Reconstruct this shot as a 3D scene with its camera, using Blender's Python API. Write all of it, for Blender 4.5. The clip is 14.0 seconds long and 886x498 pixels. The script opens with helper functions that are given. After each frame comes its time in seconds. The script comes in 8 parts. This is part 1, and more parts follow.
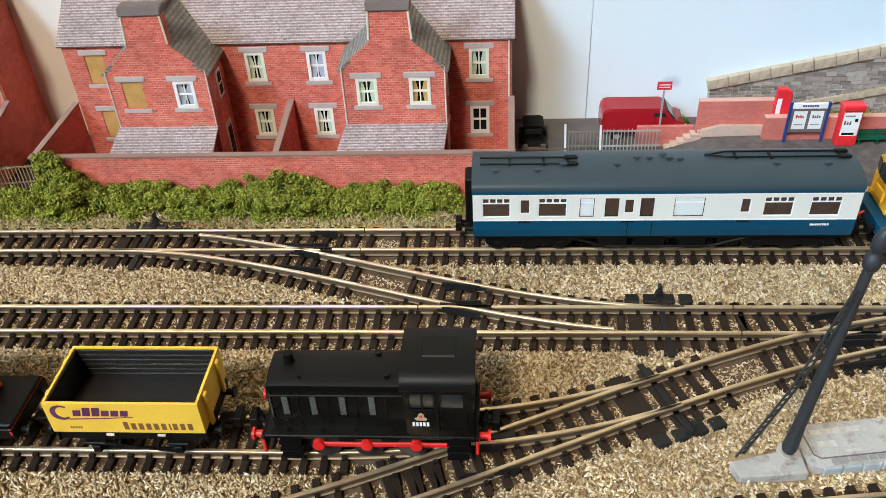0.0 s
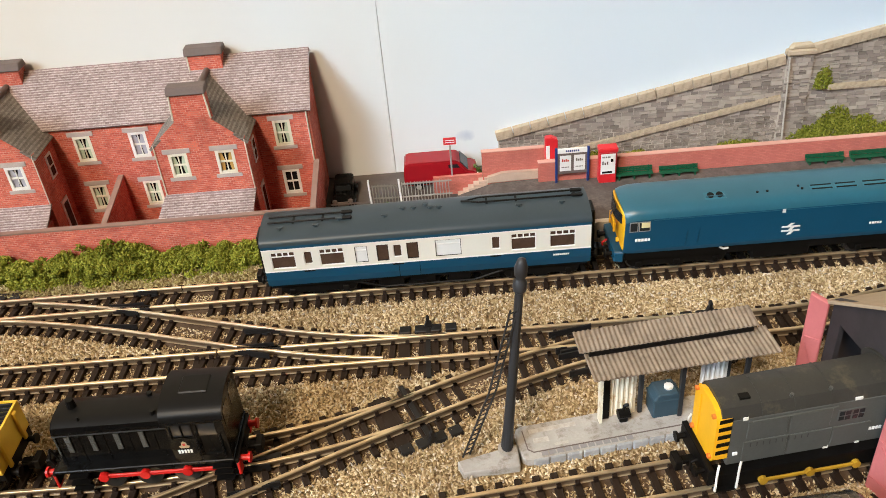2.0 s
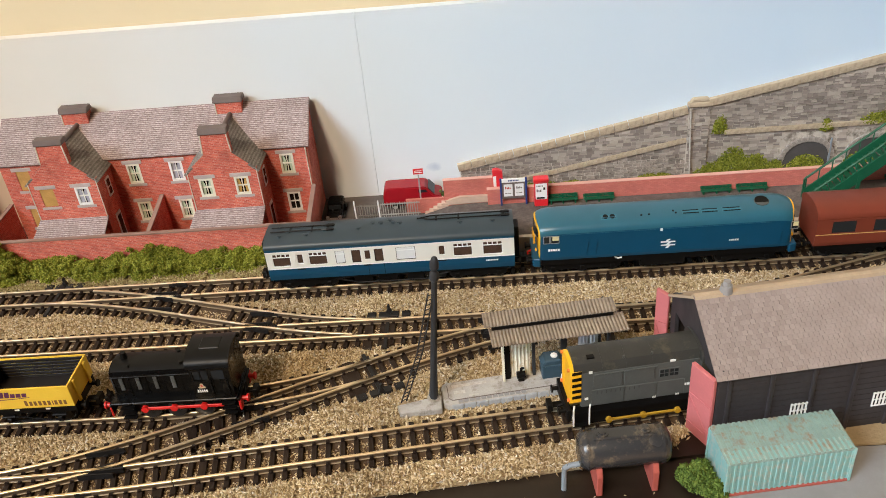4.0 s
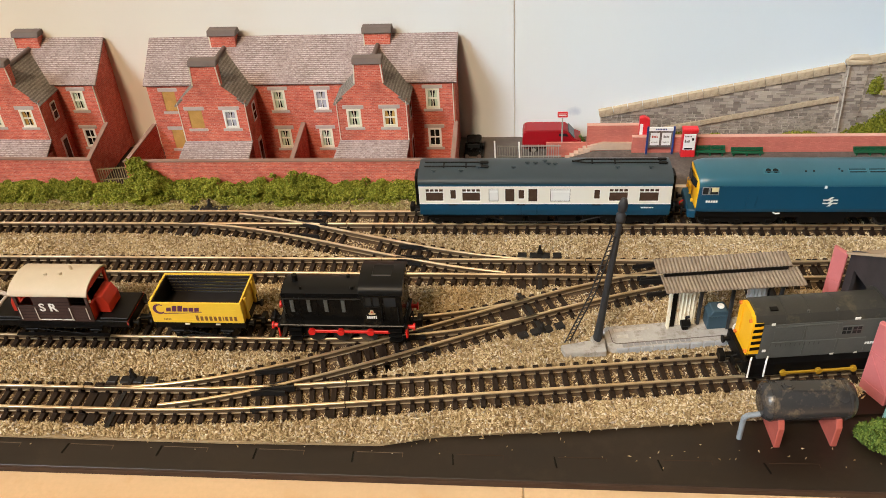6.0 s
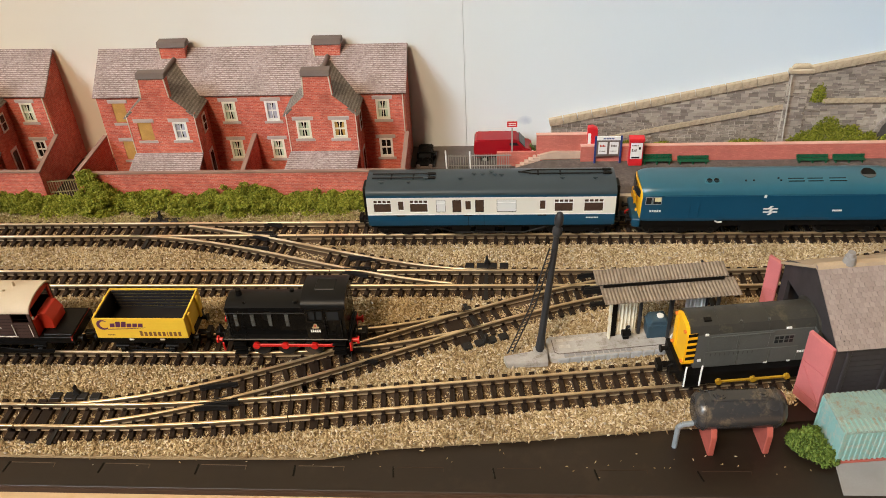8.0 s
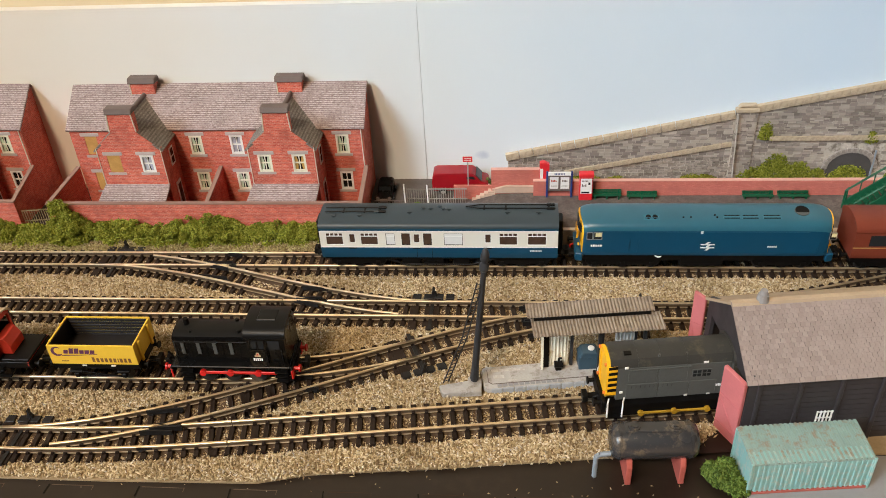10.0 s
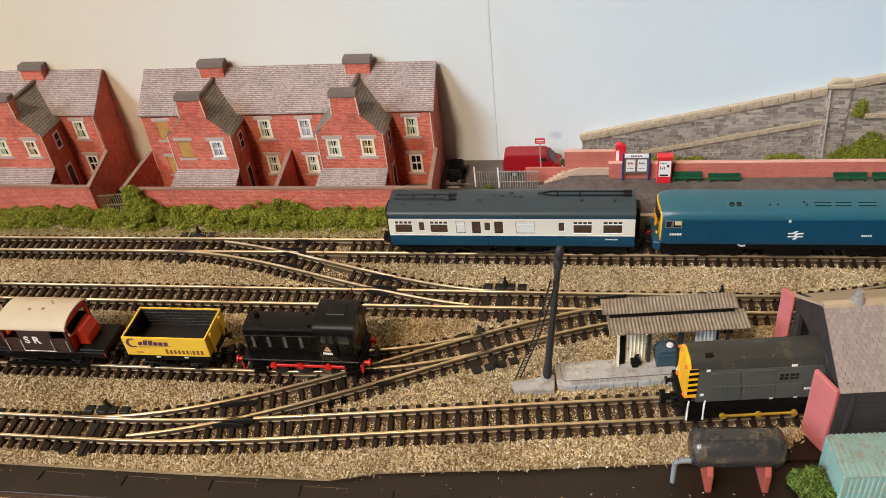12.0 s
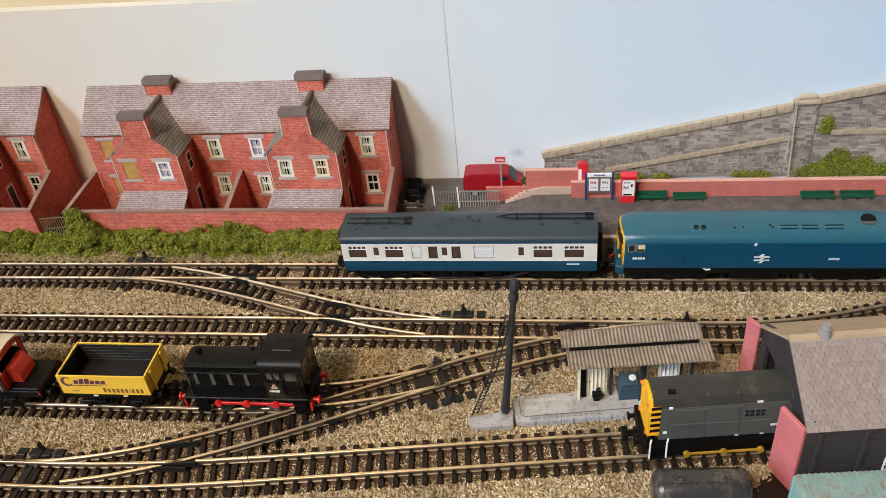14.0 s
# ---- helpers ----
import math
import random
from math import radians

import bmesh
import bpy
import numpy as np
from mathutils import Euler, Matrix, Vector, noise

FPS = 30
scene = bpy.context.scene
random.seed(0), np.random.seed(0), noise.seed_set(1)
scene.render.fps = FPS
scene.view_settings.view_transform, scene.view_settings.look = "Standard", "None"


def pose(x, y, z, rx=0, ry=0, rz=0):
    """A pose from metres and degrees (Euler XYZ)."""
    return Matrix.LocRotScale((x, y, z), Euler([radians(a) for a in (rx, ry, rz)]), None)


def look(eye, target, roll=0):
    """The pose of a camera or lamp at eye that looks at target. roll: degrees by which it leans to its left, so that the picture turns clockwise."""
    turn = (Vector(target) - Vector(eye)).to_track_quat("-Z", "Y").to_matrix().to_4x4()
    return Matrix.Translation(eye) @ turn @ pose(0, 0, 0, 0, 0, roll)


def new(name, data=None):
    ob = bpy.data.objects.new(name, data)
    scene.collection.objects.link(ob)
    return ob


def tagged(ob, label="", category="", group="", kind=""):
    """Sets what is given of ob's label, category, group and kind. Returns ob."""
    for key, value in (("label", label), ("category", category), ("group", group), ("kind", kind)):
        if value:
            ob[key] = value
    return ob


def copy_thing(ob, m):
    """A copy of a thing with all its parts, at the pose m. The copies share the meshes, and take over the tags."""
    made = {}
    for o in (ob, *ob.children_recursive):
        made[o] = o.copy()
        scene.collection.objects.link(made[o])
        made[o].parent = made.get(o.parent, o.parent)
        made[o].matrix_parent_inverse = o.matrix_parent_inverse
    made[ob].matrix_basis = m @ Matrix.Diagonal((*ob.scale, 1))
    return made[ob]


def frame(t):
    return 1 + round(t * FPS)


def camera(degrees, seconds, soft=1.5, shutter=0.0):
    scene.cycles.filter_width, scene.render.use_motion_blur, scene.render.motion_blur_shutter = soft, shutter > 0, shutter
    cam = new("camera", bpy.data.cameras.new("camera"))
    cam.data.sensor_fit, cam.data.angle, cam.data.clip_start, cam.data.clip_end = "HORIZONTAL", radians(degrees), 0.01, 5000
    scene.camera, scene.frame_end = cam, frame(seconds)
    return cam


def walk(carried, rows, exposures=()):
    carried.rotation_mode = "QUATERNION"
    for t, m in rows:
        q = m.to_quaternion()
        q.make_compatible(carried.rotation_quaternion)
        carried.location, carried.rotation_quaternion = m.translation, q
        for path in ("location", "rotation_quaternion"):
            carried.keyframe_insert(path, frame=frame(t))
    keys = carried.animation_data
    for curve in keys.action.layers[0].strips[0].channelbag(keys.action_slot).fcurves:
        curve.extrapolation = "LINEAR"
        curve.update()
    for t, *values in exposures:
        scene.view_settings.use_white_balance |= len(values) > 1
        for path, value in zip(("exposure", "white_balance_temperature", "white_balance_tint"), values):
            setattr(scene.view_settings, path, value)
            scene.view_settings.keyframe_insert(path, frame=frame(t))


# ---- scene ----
# ---- camera ----
cam = camera(55.42, 14.0, soft=0.9)
# seconds, eye in millimetres, yaw, pitch, roll in degrees
PATH = [
    (0.0, 0.65, 0.58, 147.92, 4.69, -37.35, -3.02),
    (0.5, 17.12, 3.05, 140.15, 2.56, -37.17, -2.89),
    (1.0, 25.87, 0.72, 144.28, 1.75, -36.44, -3.51),
    (1.5, 35.95, -8.66, 152.58, 1.12, -35.88, -4.08),
    (2.0, 53.15, -25.86, 165.17, 1.14, -34.57, -5.22),
    (2.2, 62.27, -35.75, 168.98, 0.90, -33.81, -5.36),
    (2.7, 76.24, -53.77, 179.86, 1.14, -32.92, -5.87),
    (3.2, 85.68, -73.55, 191.60, 1.92, -32.59, -5.98),
    (3.7, 86.99, -90.17, 200.98, 2.98, -32.76, -5.77),
    (4.3, 72.78, -98.98, 204.58, 4.21, -33.52, -5.23),
    (4.5, 61.55, -96.97, 203.49, 4.39, -34.26, -4.77),
    (5.0, 36.72, -99.17, 201.26, 5.78, -35.04, -4.27),
    (5.5, 36.58, -102.09, 204.56, 6.53, -35.73, -3.91),
    (6.0, 35.86, -100.79, 202.36, 6.68, -35.98, -3.62),
    (6.5, 38.74, -98.45, 203.63, 6.50, -36.15, -3.52),
    (7.0, 40.57, -99.67, 205.59, 6.23, -36.21, -3.56),
    (7.5, 48.02, -98.22, 208.08, 5.61, -36.14, -3.40),
    (8.0, 48.66, -99.11, 207.52, 4.95, -36.19, -3.15),
    (8.2, 51.45, -97.53, 207.13, 4.81, -36.06, -3.11),
    (8.7, 57.80, -97.34, 208.49, 4.57, -35.76, -2.96),
    (9.2, 68.50, -98.31, 212.20, 4.77, -35.20, -2.92),
    (9.7, 76.88, -101.60, 216.07, 5.40, -34.72, -3.03),
    (10.3, 74.47, -110.17, 217.81, 6.75, -34.75, -3.47),
    (10.5, 68.41, -114.79, 215.48, 7.34, -34.94, -3.63),
    (11.0, 55.91, -127.25, 216.37, 9.19, -35.53, -4.40),
    (11.5, 63.55, -119.13, 232.70, 11.00, -36.34, -5.70),
    (12.0, 74.82, -91.09, 222.16, 12.08, -37.06, -6.86),
    (12.5, 77.94, -76.10, 218.20, 12.54, -37.57, -7.61),
    (13.0, 73.25, -75.66, 214.73, 12.51, -37.74, -7.81),
    (13.5, 71.72, -81.84, 231.67, 11.43, -37.61, -7.01),
    (14.0, 80.75, -73.08, 220.94, 10.11, -37.20, -6.24),
]


def eye_pose(x, y, z, yaw, pitch, roll):
    return pose(x / 1000, y / 1000, z / 1000, 0, 0, yaw) @ pose(0, 0, 0, 90 + pitch) @ pose(0, 0, 0, 0, 0, roll)


# the film's own exposure and white balance drift: seconds, stops, kelvin, tint
DRIFT = [(0.0, 0.26, 5200, 3), (0.5, 0.26, 5350, 4), (1.2, 0.26, 5550, 6), (1.7, 0.24, 5800, 8), (2.2, 0.23, 6150, 10), (4.3, 0.06, 6000, 10), (5.0, 0.06, 6350, 10), (6.5, 0.1, 6400, 10), (7.5, 0.0, 6400, 10), (8.2, 0.02, 6400, 10), (10.3, 0.03, 6100, 10), (11.0, -0.04, 6350, 10), (12.0, 0.01, 6150, 10), (13.5, 0.05, 6250, 10), (14.0, -0.01, 5750, 10)]
walk(cam, [(r[0], eye_pose(*r[1:])) for r in PATH], DRIFT)

# ---- light: a room with a daylit window and a warm ceiling lamp ----
world = bpy.data.worlds.new("room_air")
scene.world = world
world.use_nodes = True
world.node_tree.nodes["Background"].inputs[0].default_value = (0.75, 0.8, 0.9, 1)
world.node_tree.nodes["Background"].inputs[1].default_value = 0.005


def area_lamp(name, eye, target, size_x, size_y, watts, colour):
    lamp = bpy.data.lights.new(name, "AREA")
    lamp.shape, lamp.size, lamp.size_y, lamp.energy, lamp.color = "RECTANGLE", size_x, size_y, watts, colour
    ob = new(name, lamp)
    ob.matrix_world = look(eye, target)
    return ob


window_light = area_lamp("window_light", (-1.48, -1.28, 1.5), (0.36, 0.14, 0.0), 1.0, 1.0, 4.9, (0.78, 0.90, 1.0))
window_light.data.spread = radians(40)  # narrow beam aimed right so the left stays dimmer; no reveal is built
ceiling_light = area_lamp("ceiling_light", (-0.56, -1.30, 1.9), (0.0, 0.18, 0.0), 0.36, 0.36, 48, (1.0, 0.76, 0.50))

# ---- helpers for building, in millimetres ----
MM = 0.001


def lump():
    return bmesh.new()


def box(bm, x0, x1, y0, y1, z0, z1, m=None):
    """A box; m is an optional turn or shift of its corners."""
    vs = [bm.verts.new((x, y, z)) for x in (x0, x1) for y in (y0, y1) for z in (z0, z1)]
    for f in ((0, 1, 3, 2), (4, 6, 7, 5), (0, 4, 5, 1), (2, 3, 7, 6), (0, 2, 6, 4), (1, 5, 7, 3)):
        bm.faces.new([vs[i] for i in f])
    if m is not None:
        bmesh.ops.transform(bm, matrix=m, verts=vs)
    return vs


def extrude(bm, pts, axis, a, b):
    """A closed outline pushed along an axis: 'x' takes (y, z), 'y' takes (x, z), 'z' takes (x, y)."""
    def at(p, s):
        return {"x": (s, p[0], p[1]), "y": (p[0], s, p[1]), "z": (p[0], p[1], s)}[axis]
    n = len(pts)
    lo, hi = [bm.verts.new(at(p, a)) for p in pts], [bm.verts.new(at(p, b)) for p in pts]
    for i in range(n):
        bm.faces.new((lo[i], lo[(i + 1) % n], hi[(i + 1) % n], hi[i]))
    bm.faces.new(lo[::-1])
    bm.faces.new(hi)
    return lo + hi


def rod(bm, p, q, r, seg=10, r2=None):
    """A round bar from p to q, with another radius at q if given."""
    p, q = Vector(p), Vector(q)
    d = (q - p).normalized()
    u = d.orthogonal().normalized()
    v = d.cross(u)
    r2 = r if r2 is None else r2
    lo = [bm.verts.new(p + (u * math.cos(2 * math.pi * i / seg) + v * math.sin(2 * math.pi * i / seg)) * r) for i in range(seg)]
    hi = [bm.verts.new(q + (u * math.cos(2 * math.pi * i / seg) + v * math.sin(2 * math.pi * i / seg)) * r2) for i in range(seg)]
    for i in range(seg):
        bm.faces.new((lo[i], lo[(i + 1) % seg], hi[(i + 1) % seg], hi[i]))
    bm.faces.new(lo[::-1])
    bm.faces.new(hi)
    return lo + hi


def path_rod(bm, pts, r, seg=6):
    for a, b in zip(pts[:-1], pts[1:]):
        rod(bm, a, b, r, seg)


def soften(bm, width, seg=1, angle=40):
    bmesh.ops.recalc_face_normals(bm, faces=bm.faces)
    es = [e for e in bm.edges if len(e.link_faces) == 2 and e.calc_face_angle(0) > radians(angle)]
    bmesh.ops.bevel(bm, geom=es, offset=width, segments=seg, affect="EDGES", clamp_overlap=True)


def mesh_of(name, bm, material, smooth=0):
    bmesh.ops.recalc_face_normals(bm, faces=bm.faces)
    bmesh.ops.scale(bm, vec=(MM, MM, MM), verts=bm.verts)
    me = bpy.data.meshes.new(name)
    if smooth:
        for f in bm.faces:
            f.smooth = True
        for e in bm.edges:
            if len(e.link_faces) == 2 and e.calc_face_angle(0) > radians(smooth):
                e.smooth = False
    bm.to_mesh(me)
    bm.free()
    me.materials.append(material)
    return me


def part(name, bm, material, parent, label="", smooth=0):
    ob = new(name, mesh_of(name, bm, material, smooth))
    ob.parent = parent
    return tagged(ob, label)


def at_mm(x, y, z, rx=0, ry=0, rz=0):
    return pose(x * MM, y * MM, z * MM, rx, ry, rz)


def thing(name, m, label, category, group="", kind=""):
    ob = new(name)
    ob.empty_display_size = 0.01
    ob.matrix_world = m
    return tagged(ob, label, category, group, kind)


def piece(name, bm, material, m, label="", category="", group="", kind="", smooth=0):
    """A thing of one mesh."""
    ob = new(name, mesh_of(name, bm, material, smooth))
    ob.matrix_world = m
    return tagged(ob, label, category, group, kind)


def again(src, parent, m):
    """A further part on the same mesh."""
    ob = new(src.name.split(".")[0], src.data)
    ob.parent = parent
    ob.matrix_basis = m
    return ob


# ---- materials ----
def node_setup(name):
    m = bpy.data.materials.new(name)
    m.use_nodes = True
    nt = m.node_tree
    b = nt.nodes["Principled BSDF"]
    co = nt.nodes.new("ShaderNodeTexCoord")
    sc = nt.nodes.new("ShaderNodeVectorMath")
    sc.operation = "SCALE"
    sc.inputs[3].default_value = 1000.0
    nt.links.new(co.outputs["Object"], sc.inputs[0])
    return m, nt, b, sc.outputs[0]


def noise_node(nt, vec, size, detail=3.0, rough=0.6):
    n = nt.nodes.new("ShaderNodeTexNoise")
    n.inputs["Scale"].default_value = 1.0 / size
    n.inputs["Detail"].default_value = detail
    n.inputs["Roughness"].default_value = rough
    nt.links.new(vec, n.inputs["Vector"])
    return n.outputs["Fac"]


def ramp(nt, fac, stops):
    r = nt.nodes.new("ShaderNodeValToRGB")
    e = r.color_ramp.elements
    e[0].position, e[0].color = stops[0][0], (*stops[0][1], 1)
    e[1].position, e[1].color = stops[-1][0], (*stops[-1][1], 1)
    for pos, col in stops[1:-1]:
        k = e.new(pos)
        k.color = (*col, 1)
    nt.links.new(fac, r.inputs[0])
    return r.outputs[0]


def mix(nt, fac, a, b, mode="MIX"):
    m = nt.nodes.new("ShaderNodeMix")
    m.data_type, m.blend_type = "RGBA", mode
    for sock, val in ((m.inputs[0], fac), (m.inputs[6], a), (m.inputs[7], b)):
        if isinstance(val, (int, float)):
            sock.default_value = val
        elif isinstance(val, tuple):
            sock.default_value = (*val, 1)
        else:
            nt.links.new(val, sock)
    return m.outputs[2]


def math_node(nt, op, a, b=0.0):
    m = nt.nodes.new("ShaderNodeMath")
    m.operation = op
    for sock, val in zip(m.inputs, (a, b)):
        if isinstance(val, (int, float)):
            sock.default_value = val
        else:
            nt.links.new(val, sock)
    return m.outputs[0]


def bump(nt, b, height, strength, dist_mm):
    n = nt.nodes.new("ShaderNodeBump")
    n.inputs["Strength"].default_value = strength
    n.inputs["Distance"].default_value = dist_mm * MM
    nt.links.new(height, n.inputs["Height"])
    nt.links.new(n.outputs[0], b.inputs["Normal"])


def tint(c, k):
    return tuple(min(1.0, max(0.0, v * k)) for v in c)


def stuff_mat(name, col, rough=0.6, metal=0.0, vary=0.18, fine=0.6, coarse=9.0, relief=0.25, depth=0.08, dirt=None, dirt_at=0.62, spec=0.36, per_piece=0.0):
    """A plain surface with fine grain, coarse staining and slight relief. Sizes in millimetres."""
    m, nt, b, vec = node_setup(name)
    f, c = noise_node(nt, vec, fine, 4), noise_node(nt, vec, coarse, 3)
    base = mix(nt, f, tint(col, 1 - vary), tint(col, 1 + vary))
    base = mix(nt, ramp(nt, c, [(0.35, (0, 0, 0)), (0.7, (1, 1, 1))]), base, tint(col, 1 - vary * 0.9))
    if dirt:
        d = ramp(nt, noise_node(nt, vec, coarse * 0.45, 5, 0.7), [(dirt_at - 0.06, (0, 0, 0)), (dirt_at + 0.12, (1, 1, 1))])
        base = mix(nt, d, base, dirt)
    if per_piece:
        oi = nt.nodes.new("ShaderNodeObjectInfo")
        k = math_node(nt, "ADD", math_node(nt, "MULTIPLY", oi.outputs["Random"], 2 * per_piece), 1 - per_piece)
        base = mix(nt, 1.0, base, ramp(nt, oi.outputs["Random"], [(0, (1 - per_piece,) * 3), (1, (1, 1, 1))]), "MULTIPLY")
    nt.links.new(base, b.inputs["Base Color"])
    r = math_node(nt, "ADD", math_node(nt, "MULTIPLY", c, 0.22), rough - 0.11)
    nt.links.new(r, b.inputs["Roughness"])
    b.inputs["Metallic"].default_value = metal
    b.inputs["Specular IOR Level"].default_value = spec
    if relief:
        bump(nt, b, f, relief, depth)
    return m


def course_mat(name, col_a, col_b, mortar, w, h, joint, plane="xz", rough=0.85, depth=0.06, stain=(0.1, 0.04, 0.03), stain_amt=0.25, offset=0.5, warp=0.0, squash=1.0, grit=0.2, broken=0.0, dash=None):
    """Printed courses of bricks, slates or stones: w by h millimetres. plane: which two axes the courses run in."""
    m, nt, b, vec = node_setup(name)
    sep = nt.nodes.new("ShaderNodeSeparateXYZ")
    nt.links.new(vec, sep.inputs[0])
    x, y, z = sep.outputs
    u, v = {"xz": (math_node(nt, "ADD", x, y), z), "yz": (y, math_node(nt, "MULTIPLY", z, 1.25)), "xs": (x, math_node(nt, "MULTIPLY", z, 1.6)), "xy": (x, y)}[plane]
    if warp:
        u = math_node(nt, "ADD", u, math_node(nt, "MULTIPLY", noise_node(nt, vec, 4.0, 2), warp * 3))
        v = math_node(nt, "ADD", v, math_node(nt, "MULTIPLY", noise_node(nt, vec, 5.0, 2), warp))
    com = nt.nodes.new("ShaderNodeCombineXYZ")
    nt.links.new(u, com.inputs[0])
    nt.links.new(v, com.inputs[1])
    br = nt.nodes.new("ShaderNodeTexBrick")
    br.offset, br.squash, br.squash_frequency = offset, squash, 3
    for key, val in (("Scale", 1.0), ("Mortar Size", joint), ("Mortar Smooth", 0.25), ("Bias", 0.0), ("Brick Width", w), ("Row Height", h)):
        br.inputs[key].default_value = val
    br.inputs["Color1"].default_value, br.inputs["Color2"].default_value, br.inputs["Mortar"].default_value = (*col_a, 1), (*col_b, 1), (*mortar, 1)
    nt.links.new(com.outputs[0], br.inputs["Vector"])
    fine, coarse = noise_node(nt, vec, 0.5, 4), noise_node(nt, vec, 11.0, 4)
    c = mix(nt, 0.2, br.outputs["Color"], mix(nt, fine, tint(col_a, 0.55), tint(col_b, 1.35)))
    if broken:
        # the pale joints come and go as on a worn print
        gone = math_node(nt, "MULTIPLY", math_node(nt, "MULTIPLY", br.outputs["Fac"], broken * 1.6), ramp(nt, noise_node(nt, vec, 2.6, 4, 0.7), [(0.42, (0, 0, 0)), (0.58, (1, 1, 1))]))
        c = mix(nt, gone, c, tint(col_b, 0.75))
        c = mix(nt, math_node(nt, "MULTIPLY", ramp(nt, noise_node(nt, vec, 24.0, 5, 0.7), [(0.4, (0, 0, 0)), (0.66, (1, 1, 1))]), 0.4 * broken), c, tint(col_b, 0.8))
    if dash:
        # pale edge highlights put into the colour, in short runs along the courses
        st = nt.nodes.new("ShaderNodeVectorMath")
        st.operation = "MULTIPLY"
        st.inputs[1].default_value = (0.7, 1.0 / h, 1.0)
        nt.links.new(com.outputs[0], st.inputs[0])
        edge = math_node(nt, "LESS_THAN", math_node(nt, "FRACT", math_node(nt, "DIVIDE", v, h)), 0.42)
        c = mix(nt, math_node(nt, "MULTIPLY", math_node(nt, "MULTIPLY", edge, 0.7), ramp(nt, noise_node(nt, st.outputs[0], 1.0, 4, 0.65), [(0.36, (0, 0, 0)), (0.62, (1, 1, 1))])), c, dash)
    if grit > 0.2:
        rub = ramp(nt, noise_node(nt, vec, 1.6, 4, 0.75), [(0.36, tint(col_b, 0.5)), (0.5, tint(col_a, 0.8)), (0.66, tint(col_a, 1.7))])
        c = mix(nt, grit, c, rub)
    c = mix(nt, math_node(nt, "MULTIPLY", ramp(nt, coarse, [(0.45, (0, 0, 0)), (0.75, (1, 1, 1))]), stain_amt), c, stain)
    nt.links.new(c, b.inputs["Base Color"])
    b.inputs["Roughness"].default_value = rough
    b.inputs["Specular IOR Level"].default_value = 0.25
    hgt = math_node(nt, "ADD", math_node(nt, "SUBTRACT", 1.0, br.outputs["Fac"]), math_node(nt, "MULTIPLY", fine, 0.4))
    bump(nt, b, hgt, 0.5, depth)
    return m


def island_mat(name, stops, rough=0.85, relief=0.3, depth=0.15):
    """Loose grains or leaves: each one its own shade."""
    m, nt, b, vec = node_setup(name)
    g = nt.nodes.new("ShaderNodeNewGeometry")
    c = ramp(nt, g.outputs["Random Per Island"], stops)
    big = noise_node(nt, vec, 28.0, 3)
    c = mix(nt, math_node(nt, "MULTIPLY", ramp(nt, big, [(0.4, (0, 0, 0)), (0.7, (1, 1, 1))]), 0.4), c, tint(stops[0][1], 0.8))
    nt.links.new(c, b.inputs["Base Color"])
    b.inputs["Roughness"].default_value = rough
    b.inputs["Specular IOR Level"].default_value = 0.2
    bump(nt, b, noise_node(nt, vec, 0.4, 3), relief, depth)
    return m


M = {}
M["brick"] = course_mat("red_brick_print", (0.76, 0.190, 0.125), (0.50, 0.090, 0.062), (0.74, 0.40, 0.31), 1.75, 0.76, 0.10, "xz", stain_amt=0.4, broken=0.35)
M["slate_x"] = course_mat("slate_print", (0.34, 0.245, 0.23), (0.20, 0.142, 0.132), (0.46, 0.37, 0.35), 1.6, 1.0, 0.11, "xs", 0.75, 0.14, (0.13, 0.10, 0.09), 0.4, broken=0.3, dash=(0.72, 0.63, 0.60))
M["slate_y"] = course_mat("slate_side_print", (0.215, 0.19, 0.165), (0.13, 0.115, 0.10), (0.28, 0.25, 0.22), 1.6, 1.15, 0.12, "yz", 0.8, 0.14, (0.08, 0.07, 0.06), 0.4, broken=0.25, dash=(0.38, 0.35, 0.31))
M["stone"] = course_mat("rubble_stone_print", (0.46, 0.41, 0.36), (0.10, 0.092, 0.095), (0.52, 0.49, 0.45), 4.0, 1.6, 0.15, "xz", 0.85, 0.2, (0.085, 0.068, 0.052), 0.8, 0.37, 1.0, 0.6, 0.28)
M["joint"] = stuff_mat("pale_lime_joint", (0.56, 0.51, 0.44), 0.9, vary=0.3, fine=0.8, coarse=14, dirt=(0.10, 0.08, 0.06), dirt_at=0.52)
M["block"] = stuff_mat("grey_brown_stone_block", (0.50, 0.435, 0.375), 0.85, vary=0.4, fine=0.5, coarse=0.9, relief=0.5, depth=0.12, dirt=(0.12, 0.105, 0.095), dirt_at=0.60, per_piece=0.5)
M["block_rest"] = island_mat("buff_stone_block", [(0.0, (0.20, 0.175, 0.155)), (0.35, (0.31, 0.27, 0.24)), (0.7, (0.42, 0.37, 0.32)), (1.0, (0.50, 0.445, 0.385))])
M["coping"] = stuff_mat("sandstone_coping", (0.51, 0.42, 0.30), 0.8, vary=0.15, dirt=(0.25, 0.2, 0.14))
M["lintel"] = stuff_mat("grey_lintel_print", (0.50, 0.43, 0.40), 0.85, vary=0.2, coarse=9)
M["cream"] = stuff_mat("cream_frame", (0.78, 0.74, 0.62), 0.6, vary=0.06)
M["white"] = stuff_mat("white_frame", (0.8, 0.79, 0.76), 0.55, vary=0.05)
M["dark_glass"] = stuff_mat("dark_pane", (0.012, 0.011, 0.012), 0.25, vary=0.1, relief=0)
M["curtain"] = stuff_mat("ochre_curtain", (0.55, 0.34, 0.10), 0.8)
M["curtain_g"] = stuff_mat("green_curtain", (0.52, 0.60, 0.45), 0.8)
